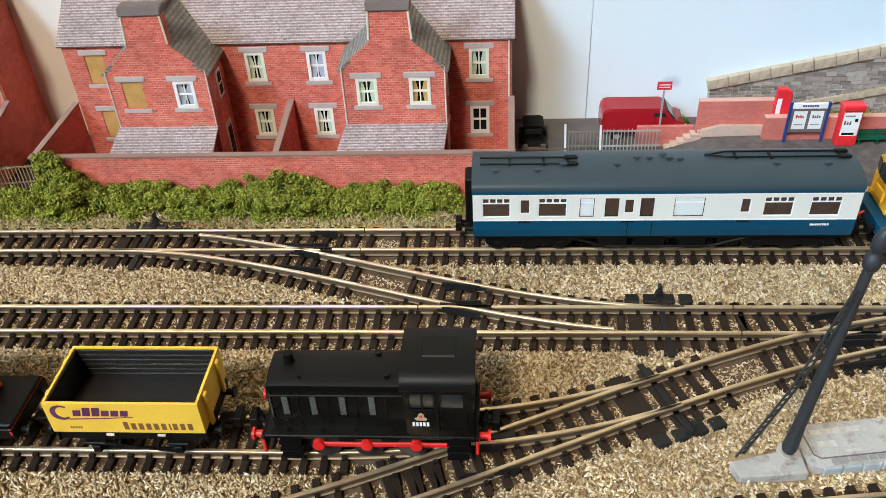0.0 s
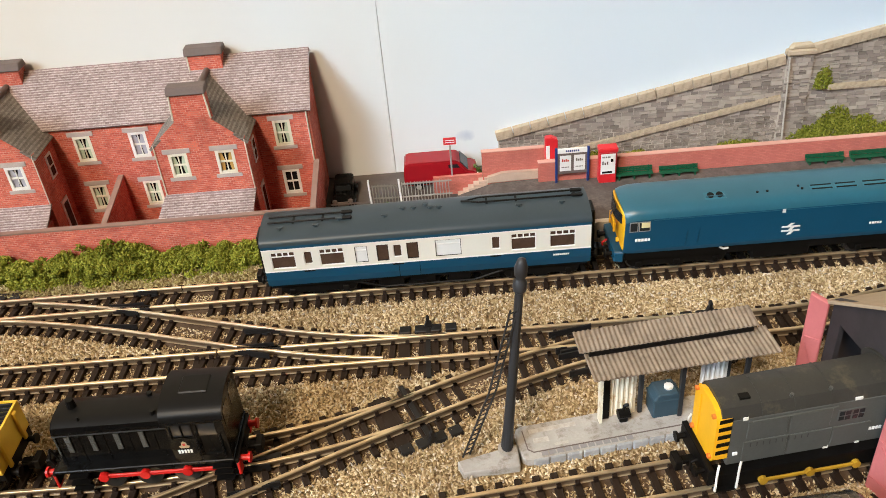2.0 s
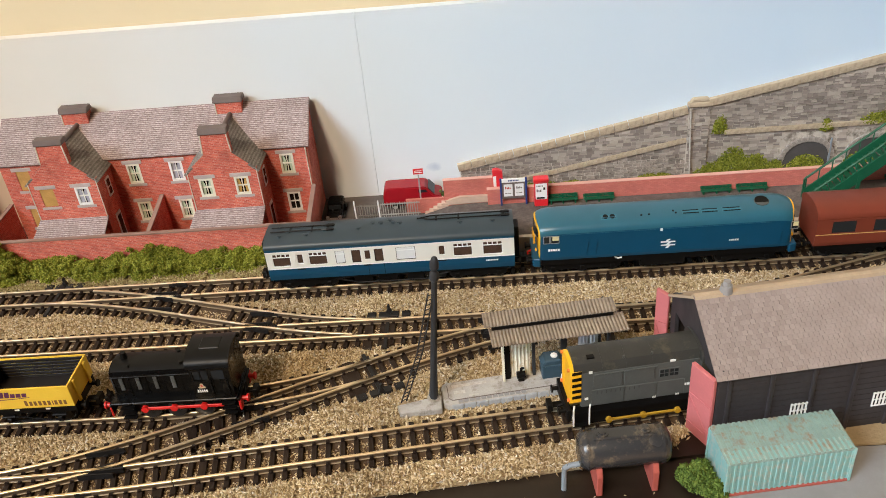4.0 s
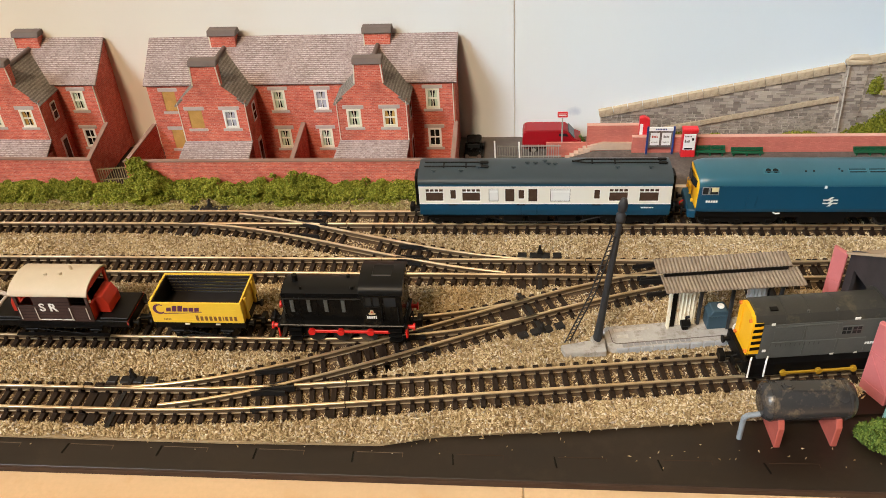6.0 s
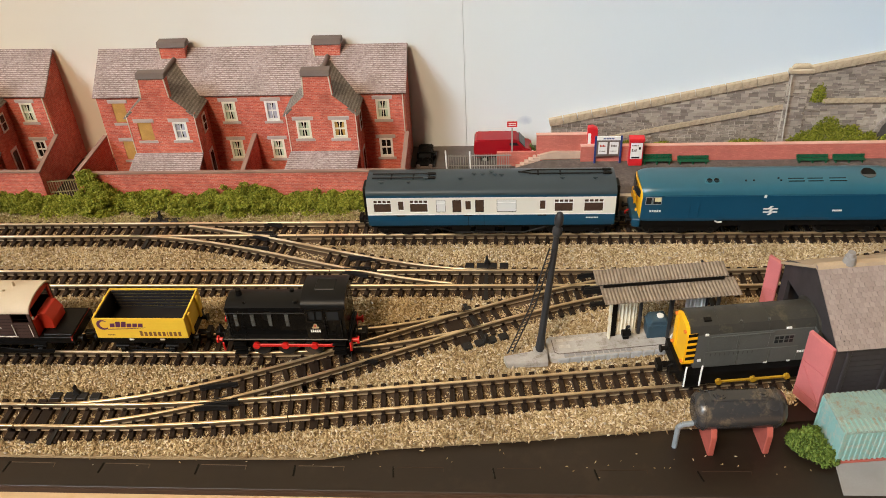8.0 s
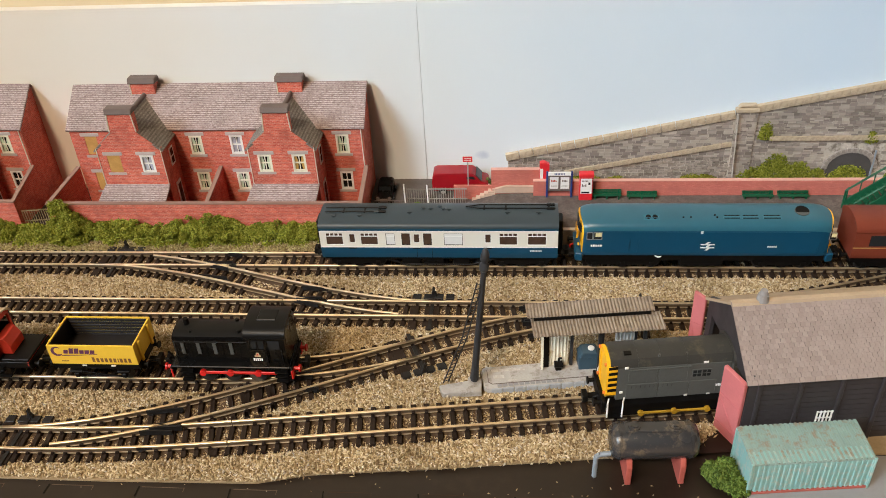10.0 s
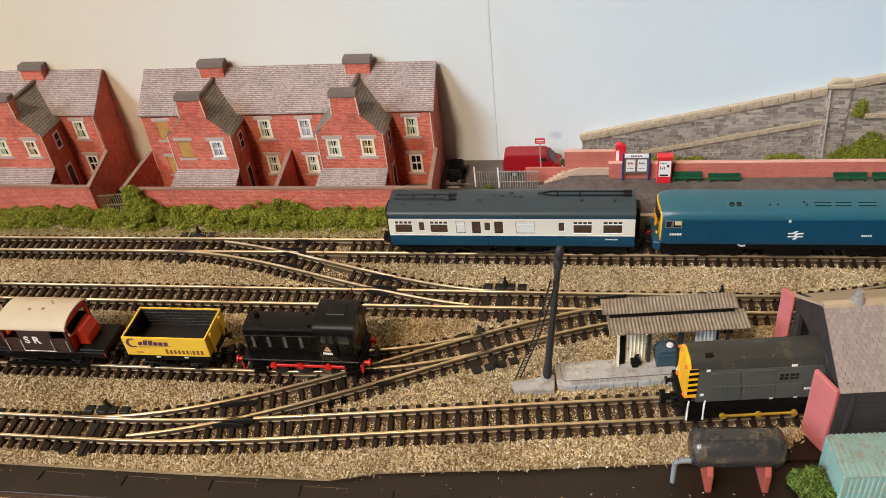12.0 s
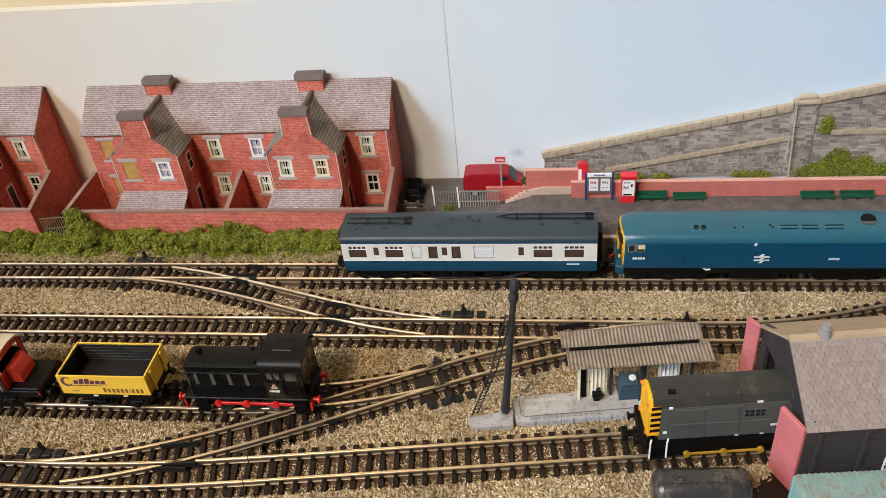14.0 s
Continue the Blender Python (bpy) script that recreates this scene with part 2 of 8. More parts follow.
M["net"] = stuff_mat("net_curtain", (0.45, 0.46, 0.55), 0.8)
M["plywood"] = stuff_mat("boarded_window", (0.52, 0.30, 0.085), 0.8, vary=0.25, coarse=4)
# near-black floor colour that holds the shade of yards and passage
M["floor_shade"] = stuff_mat("shade_dark_floor", (0.045, 0.030, 0.024), 0.9, vary=0.5, fine=0.8, coarse=8, relief=0.4)
M["lead"] = stuff_mat("lead_flashing", (0.150, 0.116, 0.102), 0.7, vary=0.15)
M["brickplain"] = stuff_mat("brick_edge", (0.30, 0.19, 0.15), 0.85)
M["sleeper"] = stuff_mat("black_brown_sleeper", (0.028, 0.0165, 0.0105), 0.6, spec=0.22, vary=0.3, relief=0.4, per_piece=0.35)
M["chair"] = stuff_mat("rail_chair", (0.017, 0.010, 0.007), 0.6, spec=0.2)
M["rail"] = stuff_mat("nickel_silver_rail", (0.62, 0.50, 0.32), 0.33, 1.0, vary=0.22, coarse=14, relief=0.1, dirt=(0.25, 0.16, 0.08), dirt_at=0.66)
M["frogblack"] = stuff_mat("black_frog_plastic", (0.013, 0.012, 0.012), 0.5, spec=0.3)
M["base"] = stuff_mat("ballast_bed", (0.40, 0.295, 0.165), 0.95, vary=0.35, fine=1.2, coarse=26, relief=0.9, depth=0.5)
M["chips"] = island_mat("ballast_chips", [(0.0, (0.20, 0.13, 0.065)), (0.2, (0.40, 0.295, 0.16)), (0.55, (0.57, 0.445, 0.25)), (0.85, (0.73, 0.60, 0.39)), (0.95, (0.80, 0.72, 0.58)), (1.0, (0.36, 0.32, 0.27))], 0.85)
M["leaf"] = island_mat("hedge_leaf", [(0.0, (0.08, 0.10, 0.010)), (0.35, (0.19, 0.215, 0.022)), (0.75, (0.29, 0.31, 0.036)), (1.0, (0.42, 0.42, 0.075))], 0.95)
M["leaf_b"] = island_mat("bush_leaf", [(0.0, (0.04, 0.07, 0.012)), (0.5, (0.105, 0.165, 0.028)), (1.0, (0.20, 0.27, 0.055))], 0.95)
M["roadcard"] = stuff_mat("dark_brown_card", (0.015, 0.0085, 0.005), 0.45, spec=0.46, vary=0.3, fine=2.0, coarse=30, relief=0.12, dirt=(0.026, 0.016, 0.010), dirt_at=0.6)
M["edge"] = stuff_mat("brown_edge_strip", (0.048, 0.026, 0.016), 0.6, vary=0.25)
M["cardedge"] = stuff_mat("scuffed_card_edge", (0.15, 0.105, 0.07), 0.7, vary=0.5, fine=1.0, coarse=4)
M["bed"] = stuff_mat("dark_track_bed", (0.115, 0.073, 0.041), 0.9, vary=0.5, fine=1.0, coarse=9, relief=0.8, depth=0.3)
M["wallcream"] = stuff_mat("cream_room_paint", (0.80, 0.68, 0.46), 0.8, vary=0.03, fine=8, coarse=200, relief=0.03)
M["wood"] = stuff_mat("pale_ply_board", (0.67, 0.455, 0.26), 0.55, vary=0.12, fine=1.5, coarse=45, relief=0.05, dirt=(0.60, 0.38, 0.20), dirt_at=0.58)
M["tarmac"] = stuff_mat("grey_tarmac_print", (0.135, 0.115, 0.105), 0.85, vary=0.35, fine=0.7, coarse=12)
M["pinkwall"] = course_mat("embossed_brick_sheet", (0.62, 0.20, 0.155), (0.52, 0.145, 0.115), (0.46, 0.145, 0.115), 1.7, 0.62, 0.08, "xz", 0.75, 0.08, (0.28, 0.09, 0.07), 0.45)
M["room"] = stuff_mat("room_paint", (0.18, 0.17, 0.16), 0.9, fine=8, coarse=300)
M["floorwood"] = stuff_mat("room_floor", (0.07, 0.045, 0.03), 0.6, fine=8, coarse=200)

# ---- the setting: baseboards, backdrop, room ----
def slab(name, x0, x1, y0, y1, z0, z1, material, label, soft=0.0):
    bm = lump()
    box(bm, x0, x1, y0, y1, z0, z1)
    if soft:
        soften(bm, soft)
    return piece(name, bm, material, Matrix(), label, "", "", "structure")


bm = lump()
extrude(bm, [(-420, 72.4), (-120, 72.2), (-60, 72.0), (-8, 72.8), (9, 76.8), (53, 81.0), (105, 86.9), (150, 91.5), (420, 91.5), (420, 266), (-420, 266)], "z", -2.4, 0.0)
piece("ground", bm, M["base"], Matrix(), "tan ballast bed glued over the baseboard", "ground", "", "structure")
slab("road", -420, 420, 61.2, 93, -2.6, -0.8, M["roadcard"], "dark brown card strip along the board edge", 0.15)
slab("trim", -420, 420, 60.4, 61.2, -3.0, -1.0, M["edge"], "thin brown edging strip of the baseboard")
bm = lump()
extrude(bm, [(128.0, 88.6), (152.0, 90.9), (152.0, 103.4), (144.0, 99.6)], "z", -0.9, 0.22)
piece("pavement", bm, M["roadcard"], Matrix(), "dark brown earth at the foot of the engine shed", "", "", "structure")
for a, b in ((-420, 36.35), (36.55, 420)):
    slab("baseboard", a, b, -60, 274, -18, -3.0, M["wood"], "pale plywood baseboard ledge", 0.3)
slab("floor", -2000, 2000, -2000, 300, -930, -900, M["floorwood"], "brown wooden room floor")
slab("ceiling", -2000, 2000, -2000, 300, 2000, 2030, M["room"], "plain painted room ceiling")
slab("wall_south", -2000, 2000, -2030, -2000, -900, 2000, M["room"], "plain painted room wall")
slab("wall_north", -2000, 2000, 300, 330, -900, 2000, M["wallcream"], "cream painted room wall behind the backscene")
slab("wall_east", 2000, 2030, -2000, 300, -900, 2000, M["room"], "plain painted room wall")
slab("wall_west", -2030, -2000, -2000, 300, -900, 2000, M["room"], "plain painted room wall")
for x in (-380, 380):
    for y in (-40, 250):
        slab("baseboard_leg", x - 20, x + 20, y - 20, y + 20, -900, -18, M["wood"], "square wooden leg under the baseboard")


def sky_paint():
    m, nt, b, vec = node_setup("painted_sky")
    sep = nt.nodes.new("ShaderNodeSeparateXYZ")
    nt.links.new(vec, sep.inputs[0])
    drift = math_node(nt, "MULTIPLY", math_node(nt, "SUBTRACT", noise_node(nt, vec, 70.0, 2), 0.5), 130.0)
    u = math_node(nt, "ADD", math_node(nt, "ADD", sep.outputs[0], drift), math_node(nt, "MULTIPLY", sep.outputs[2], 0.35))
    f = math_node(nt, "DIVIDE", math_node(nt, "ADD", u, 200.0), 560.0)
    # cream-to-blue ramp: board paint plus the room light's warm-left, cool-right tint
    c = ramp(nt, f, [(0.0, (0.76, 0.68, 0.55)), (0.30, (0.77, 0.765, 0.725)), (0.5, (0.72, 0.785, 0.825)), (1.0, (0.50, 0.665, 0.85))])
    # a small blue-grey paint smudge above the street
    sx = math_node(nt, "DIVIDE", math_node(nt, "SUBTRACT", sep.outputs[0], 60.0), 5.0)
    sz = math_node(nt, "DIVIDE", math_node(nt, "SUBTRACT", sep.outputs[2], 15.5), 3.4)
    rad = math_node(nt, "ADD", math_node(nt, "MULTIPLY", sx, sx), math_node(nt, "MULTIPLY", sz, sz))
    rad = math_node(nt, "ADD", rad, math_node(nt, "MULTIPLY", noise_node(nt, vec, 3.0, 3), 0.7))
    c = mix(nt, math_node(nt, "MULTIPLY", ramp(nt, rad, [(0.3, (1, 1, 1)), (1.0, (0, 0, 0))]), 0.55), c, (0.36, 0.43, 0.56))
    nt.links.new(c, b.inputs["Base Color"])
    b.inputs["Roughness"].default_value = 0.75
    bump(nt, b, noise_node(nt, vec, 2.5, 4), 0.06, 0.1)
    return m


M["sky"] = sky_paint()
BACK = 267.0
for a, b in ((-420, 31.5), (31.7, 420)):
    slab("backdrop", a, b, BACK, BACK + 5, -18, 93.5, M["sky"], "backscene board, cream to pale blue, partly room light painted in")


# ---- track ----
def glide(p, q, t, m0=0.0, m1=0.0):
    """Height and slope on a smooth curve from p to q with given end slopes, at x = t."""
    h = q[0] - p[0]
    s = (t - p[0]) / h
    y = (2 * s**3 - 3 * s**2 + 1) * p[1] + (s**3 - 2 * s**2 + s) * h * m0 + (3 * s**2 - 2 * s**3) * q[1] + (s**3 - s**2) * h * m1
    return y


def line_1(x):
    return 194.3


def line_2(x):
    return 160.2 if x < 140 else glide((140, 160.2), (300, 194.3), min(x, 300))


def line_3(x):
    return 122.0 if x < -45 else glide((-45, 122.0), (46, 138.9), x, 0, 0.43) if x < 46 else line_d(x)


def line_4(x):
    return 86.8 if x < -90 else glide((-90, 86.8), (0, 94.4), x, 0, 0.122) if x < 0 else 94.4 + 0.122 * x


def line_c(x):
    return glide((-112, 194.3), (48, 160.2), min(48, max(-112, x)))


def line_d(x):
    return glide((-108, 86.8), (130, 160.2), min(130, max(-108, x)))


HALF = 4.75
RAIL_TOP = 3.5


def slope(fn, x):
    return (fn(x + 0.5) - fn(x - 0.5))


def rail_mesh(fn, off, x0, x1, step, name, gap=None):
    """A rail beside a centre line: head, web and foot as one swept section."""
    sec = [(-0.62, 1.3), (0.62, 1.3), (0.62, 1.5), (0.2, 1.72), (0.2, 2.75), (0.43, 2.9), (0.43, 3.42), (0.34, RAIL_TOP), (-0.34, RAIL_TOP), (-0.43, 3.42), (-0.43, 2.9), (-0.2, 2.75), (-0.2, 1.72), (-0.62, 1.5)]
    bm = lump()
    n = max(1, int(math.ceil((x1 - x0) / step)))
    rings = []
    for i in range(n + 1):
        x = x0 + (x1 - x0) * i / n
        s = slope(fn, x)
        l = math.hypot(1, s)
        nx, ny = -s / l, 1 / l
        rings.append([bm.verts.new((x + nx * (off + a), fn(x) + ny * (off + a), z)) for a, z in sec])
    for a, b in zip(rings[:-1], rings[1:]):
        for i in range(len(sec)):
            bm.faces.new((a[i], a[(i + 1) % len(sec)], b[(i + 1) % len(sec)], b[i]))
    bm.faces.new(rings[0][::-1])
    bm.faces.new(rings[-1])
    return bm


def rail_sides():
    """Nickel silver: polished head, tarnished sides, web shadow and foot glint put into the colour."""
    m, nt, b, vec = node_setup("nickel_silver_rail")
    sep = nt.nodes.new("ShaderNodeSeparateXYZ")
    nt.links.new(vec, sep.inputs[0])
    wear = noise_node(nt, vec, 45.0, 5, 0.6)
    grime = ramp(nt, wear, [(0.3, (0, 0, 0)), (0.62, (1, 1, 1))])
    c = mix(nt, grime, (0.95, 0.81, 0.56), (0.52, 0.36, 0.18))
    c = mix(nt, noise_node(nt, vec, 0.8, 3), c, mix(nt, 0.5, c, (0.85, 0.74, 0.55)))
    # by height: web darkened as if shaded, foot left paler as a glint
    web = ramp(nt, math_node(nt, "DIVIDE", sep.outputs[2], 4.0), [(0.37, (0.35, 0.35, 0.35)), (0.42, (1, 1, 1)), (0.70, (1, 1, 1)), (0.76, (0.4, 0.4, 0.4)), (0.81, (0, 0, 0))])
    c = mix(nt, web, c, mix(nt, 0.92, c, (0.060, 0.034, 0.017)))
    nt.links.new(math_node(nt, "SUBTRACT", 0.85, math_node(nt, "MULTIPLY", web, 0.6)), b.inputs["Metallic"])
    nt.links.new(c, b.inputs["Base Color"])
    nt.links.new(math_node(nt, "ADD", math_node(nt, "MULTIPLY", grime, 0.16), 0.27), b.inputs["Roughness"])
    return m


M["rail"] = rail_sides()


def sleeper_mesh(half_len, name="sleeper"):
    bm = lump()
    extrude(bm, [(-0.95, 0.0), (0.95, 0.0), (0.88, 1.15), (0.76, 1.3), (-0.76, 1.3), (-0.88, 1.15)], "y", -half_len, half_len)
    return mesh_of(name, bm, M["sleeper"])


def chair_mesh():
    bm = lump()
    for side in (-1, 1):
        for off in (-1, 1):
            y = side * HALF + off * 0.72
            box(bm, -0.55, 0.55, y - 0.42, y + 0.42, 1.28, 2.35)
    return mesh_of("rail_chair", bm, M["chair"])


SLEEPER, CHAIRS = sleeper_mesh(8.7), chair_mesh()


def lay_sleepers(track, fn, x0, x1, mesh=None, chairs=True, pitch=4.3, jitter=0.12):
    x = x0
    while x < x1:
        ang = math.degrees(math.atan(slope(fn, x)))
        m = at_mm(x + random.uniform(-jitter, jitter), fn(x), 0.12, 0, 0, ang + random.uniform(-0.8, 0.8))
        s = new("sleeper", mesh or SLEEPER)
        s.parent, s.matrix_basis = track, m
        if chairs:
            c = new("rail_chair", CHAIRS)
            c.parent, c.matrix_basis = track, m
        x += pitch


def rails(track, fn, x0, x1, step=40.0, sides=(-1, 1)):
    for s in sides:
        part("rail", rail_mesh(fn, s * HALF, x0, x1, step, "rail"), M["rail"], track)


def track_thing(label):
    return thing("railway_track", Matrix(), label, "track", "tracks of the layout", "structure")


def bed(fn, x0, x1, half=8.3, top=0.11):
    bm = lump()
    n = max(1, int((x1 - x0) / 12))
    xs = [x0 + (x1 - x0) * i / n for i in range(n + 1)]
    extrude(bm, [(x, fn(x) - half) for x in xs] + [(x, fn(x) + half) for x in xs[::-1]], "z", -0.5, top)
    piece("track_bed", bm, M["bed"], Matrix(), "dark brown gritty bed between the sleepers", "track bed", "", "structure")


bed(line_1, -420, 420)
bed(line_2, -420, -18)
bed(line_3, -420, -22)
bed(line_4, -420, -60)
bed(line_4, -14, 215)
bed(line_2, -17.5, 250, 8.3, 0.10)
bed(line_3, -21.5, 48, 8.3, 0.125)
bed(line_4, -59.5, -14.5, 8.3, 0.115)
bed(line_c, -110, 46, 8.3, 0.13)
bed(line_d, -106, 128, 8.3, 0.14)

t1 = track_thing("straight model track with black sleepers in ballast, nickel rails")
rails(t1, line_1, -420, -127, 60)
rails(t1, line_1, -126.6, -38.6, 60)
rails(t1, line_1, -38.2, 420, 90)
lay_sleepers(t1, line_1, -262, -126)
lay_sleepers(t1, line_1, -27, 252)
t2 = track_thing("straight model track joining a crossover, nickel rails, black sleepers")
rails(t2, line_2, -420, -20.4, 60)
rails(t2, line_2, -20.0, 60, 60)
rails(t2, line_2, 60.4, 140, 60)
rails(t2, line_2, 140, 292, 6)
lay_sleepers(t2, line_2, -250, -22)
lay_sleepers(t2, line_2, 148, 236)
t3 = track_thing("siding track under the short goods train, black sleepers")
rails(t3, line_3, -420, -46, 60)
rails(t3, line_3, -45.6, 40, 6)
lay_sleepers(t3, line_3, -235, -30)
t4 = track_thing("front siding track running into the engine shed")
rails(t4, line_4, -420, -112, 60)
rails(t4, line_4, -111.6, -22, 8)
rails(t4, line_4, -21.6, 300, 60)
lay_sleepers(t4, line_4, -225, -108)
lay_sleepers(t4, line_4, -14, 215, pitch=4.6)


def turnout(fn_a, fn_b, x0, x1, frog, blades, label, rails_b):
    """A set of points: long shared sleepers under both routes, black crossing, blades and tie bar."""
    t = thing("turnout", Matrix(), label, "turnout", "turnouts of the layout", "structure")
    x = x0
    while x < x1:
        ya, yb = fn_a(x), fn_b(x)
        if abs(ya - yb) < 15.5:
            half = 8.7 + abs(ya - yb) / 2
            bm = lump()
            extrude(bm, [(-0.95, 0.0), (0.95, 0.0), (0.88, 1.15), (0.76, 1.3), (-0.76, 1.3), (-0.88, 1.15)], "y", -half, half)
            s = part("sleeper", bm, M["sleeper"], t)
            s.matrix_basis = at_mm(x, (ya + yb) / 2, 0.1, 0, 0, math.degrees(math.atan((slope(fn_a, x) + slope(fn_b, x)) / 2)) + random.uniform(-0.6, 0.6))
            bm = lump()
            for fn in (fn_a, fn_b):
                for side in (-1, 1):
                    for off in (-0.95, 0.95):
                        y = fn(x) + side * HALF + off - (ya + yb) / 2
                        box(bm, -0.5, 0.5, y - 0.38, y + 0.38, 1.28, 2.1)
            c = part("rail_chair", bm, M["chair"], t)
            c.matrix_basis = s.matrix_basis.copy()
        else:
            for fn in (fn_a, fn_b):
                s = new("sleeper", SLEEPER)
                s.parent, s.matrix_basis = t, at_mm(x, fn(x), 0.1, 0, 0, math.degrees(math.atan(slope(fn, x))))
        x += 4.3
    for a, b, side in rails_b:
        part("rail", rail_mesh(fn_b, side * HALF, a, b, 5.0, "rail"), M["rail"], t)
    # black plastic crossing and check rails
    fx, fy, ang = frog
    bm = lump()
    m = Matrix.Translation((fx, fy, 0)) @ Matrix.Rotation(ang, 4, "Z")
    extrude_at = [(-6.0, 0.35), (-1.0, 0.3), (7.5, 0.9), (7.5, -0.9), (-1.0, -0.3), (-6.0, -0.35)]
    bmesh.ops.transform(bm, matrix=m, verts=extrude(bm, extrude_at, "z", 1.3, 3.5))
    for side in (-1, 1):
        wing = [(-7.0, side * 1.0), (-1.5, side * 1.25), (4.5, side * 2.3), (4.5, side * 2.7), (-1.5, side * 1.65), (-7.0, side * 1.4)]
        bmesh.ops.transform(bm, matrix=m, verts=extrude(bm, wing, "z", 1.3, 3.45))
    part("crossing", bm, M["frogblack"], t, "black plastic crossing of the points")
    for dx, dy in ((0, 8.6), (0, -8.6)):
        bm = lump()
        box(bm, -6.5, 6.5, dy - 0.22, dy + 0.22, 1.3, 3.3, m)
        for k in (-5.2, 0, 5.2):
            box(bm, k - 0.7, k + 0.7, dy - 0.7, dy + 0.7, 1.3, 1.9, m)
        part("check_rail", bm, M["frogblack"], t)
    # tie bar with its wide end pads
    bx, by, lever = blades
    turn = Matrix.Translation((bx, by, 0)) @ Matrix.Rotation(math.atan(slope(fn_a, bx)), 4, "Z") @ Matrix.Translation((-bx, -by, 0))
    bm = lump()
    for k in (-1, 1):
        box(bm, bx - 8.7 + k * 3.6, bx - 5.2 + k * 3.6, by - 10.4, by + 10.4, 0.3, 1.45)
    soften(bm, 0.2)
    bmesh.ops.transform(bm, matrix=turn, verts=bm.verts)
    part("tie_bar_pad", bm, M["sleeper"], t)
    bm = lump()
    for k in range(4):
        box(bm, bx - 12 + k * 4.6, bx - 8.6 + k * 4.6, by + lever * 10.2 - 1.6, by + lever * 10.2 + 1.6, 0.3, 1.7)
    soften(bm, 0.2)
    bmesh.ops.transform(bm, matrix=turn, verts=bm.verts)
    part("end_pad", bm, M["frogblack"], t)
    bm = lump()
    box(bm, bx - 4.2, bx - 2.8, by - 11.5, by + 11.5, 1.3, 1.9)
    extrude(bm, [(-1.3, 1.3), (1.3, 1.3), (0.7, 2.6), (0.45, 4.6), (-0.45, 4.6), (-0.7, 2.6)], "x", bx - 3.9, bx - 3.1)
    bmesh.ops.transform(bm, matrix=turn, verts=bm.verts)
    part("tie_bar", bm, M["frogblack"], t)
    bm = lump()
    y = by + lever * 11.0
    extrude(bm, [(bx - 4.6, 1.5), (bx - 2.0, 1.5), (bx - 2.4, 3.0), (bx - 2.9, 3.6), (bx - 2.8, 5.0), (bx - 3.3, 5.6), (bx - 3.9, 5.0), (bx - 3.8, 3.6), (bx - 4.2, 3.0)], "y", y - 0.7, y + 0.7)
    soften(bm, 0.15)
    bmesh.ops.transform(bm, matrix=turn, verts=bm.verts)
    part("switch_lever", bm, M["frogblack"], t)
    return t


turnout(line_1, line_c, -124, -34, (-54, 190.3, -0.12), (-100, 194.0, 1), "black-sleepered points at one end of the crossover", [(-112, -20, -1), (-88, -20, 1)])
turnout(line_2, line_c, -24, 62, (-8.5, 165.3, -0.13), (46, 160.2, 1), "black-sleepered points joining the crossover to the middle track", [(-20, 30, -1), (-20, 48, 1)])
turnout(line_4, line_d, -112, -10, (-47, 93.0, 0.16), (-94, 87.0, 1), "black-sleepered points in the front siding", [(-108, 5, 1), (-84, 5, -1)])
turnout(line_3, line_d, -22, 52, (-3, 121.3, 0.2), (42, 136.5, -1), "points where the siding meets the diagonal track", [(5, 130, 1), (5, 130, -1)])
turnout(line_2, line_d, 64, 146, (86, 154.6, 0.2), (130, 156.8, 1), "points leading the diagonal track off the middle track", [])

# ---- terraced houses ----
def wall_panel(bm, x0, x1, z0, z1, y0, y1, holes):
    """A wall standing in x and z from y0 (face) to y1, with openings cut through it."""
    xs = sorted({x0, x1, *[h[0] for h in holes], *[h[1] for h in holes]})
    zs = sorted({z0, z1, *[h[2] for h in holes], *[h[3] for h in holes]})
    for i in range(len(xs) - 1):
        for j in range(len(zs) - 1):
            cx, cz = (xs[i] + xs[i + 1]) / 2, (zs[j] + zs[j + 1]) / 2
            if any(h[0] < cx < h[1] and h[2] < cz < h[3] for h in holes):
                continue
            for y in (y0, y1):
                bm.faces.new([bm.verts.new((x, y, z)) for x, z in ((xs[i], zs[j]), (xs[i + 1], zs[j]), (xs[i + 1], zs[j + 1]), (xs[i], zs[j + 1]))])
    for a, b, c, d in [(x0, x1, z0, z1), *holes]:
        for p, q in (((a, c), (b, c)), ((b, c), (b, d)), ((b, d), (a, d)), ((a, d), (a, c))):
            bm.faces.new([bm.verts.new(v) for v in ((p[0], y0, p[1]), (q[0], y0, q[1]), (q[0], y1, q[1]), (p[0], y1, p[1]))])


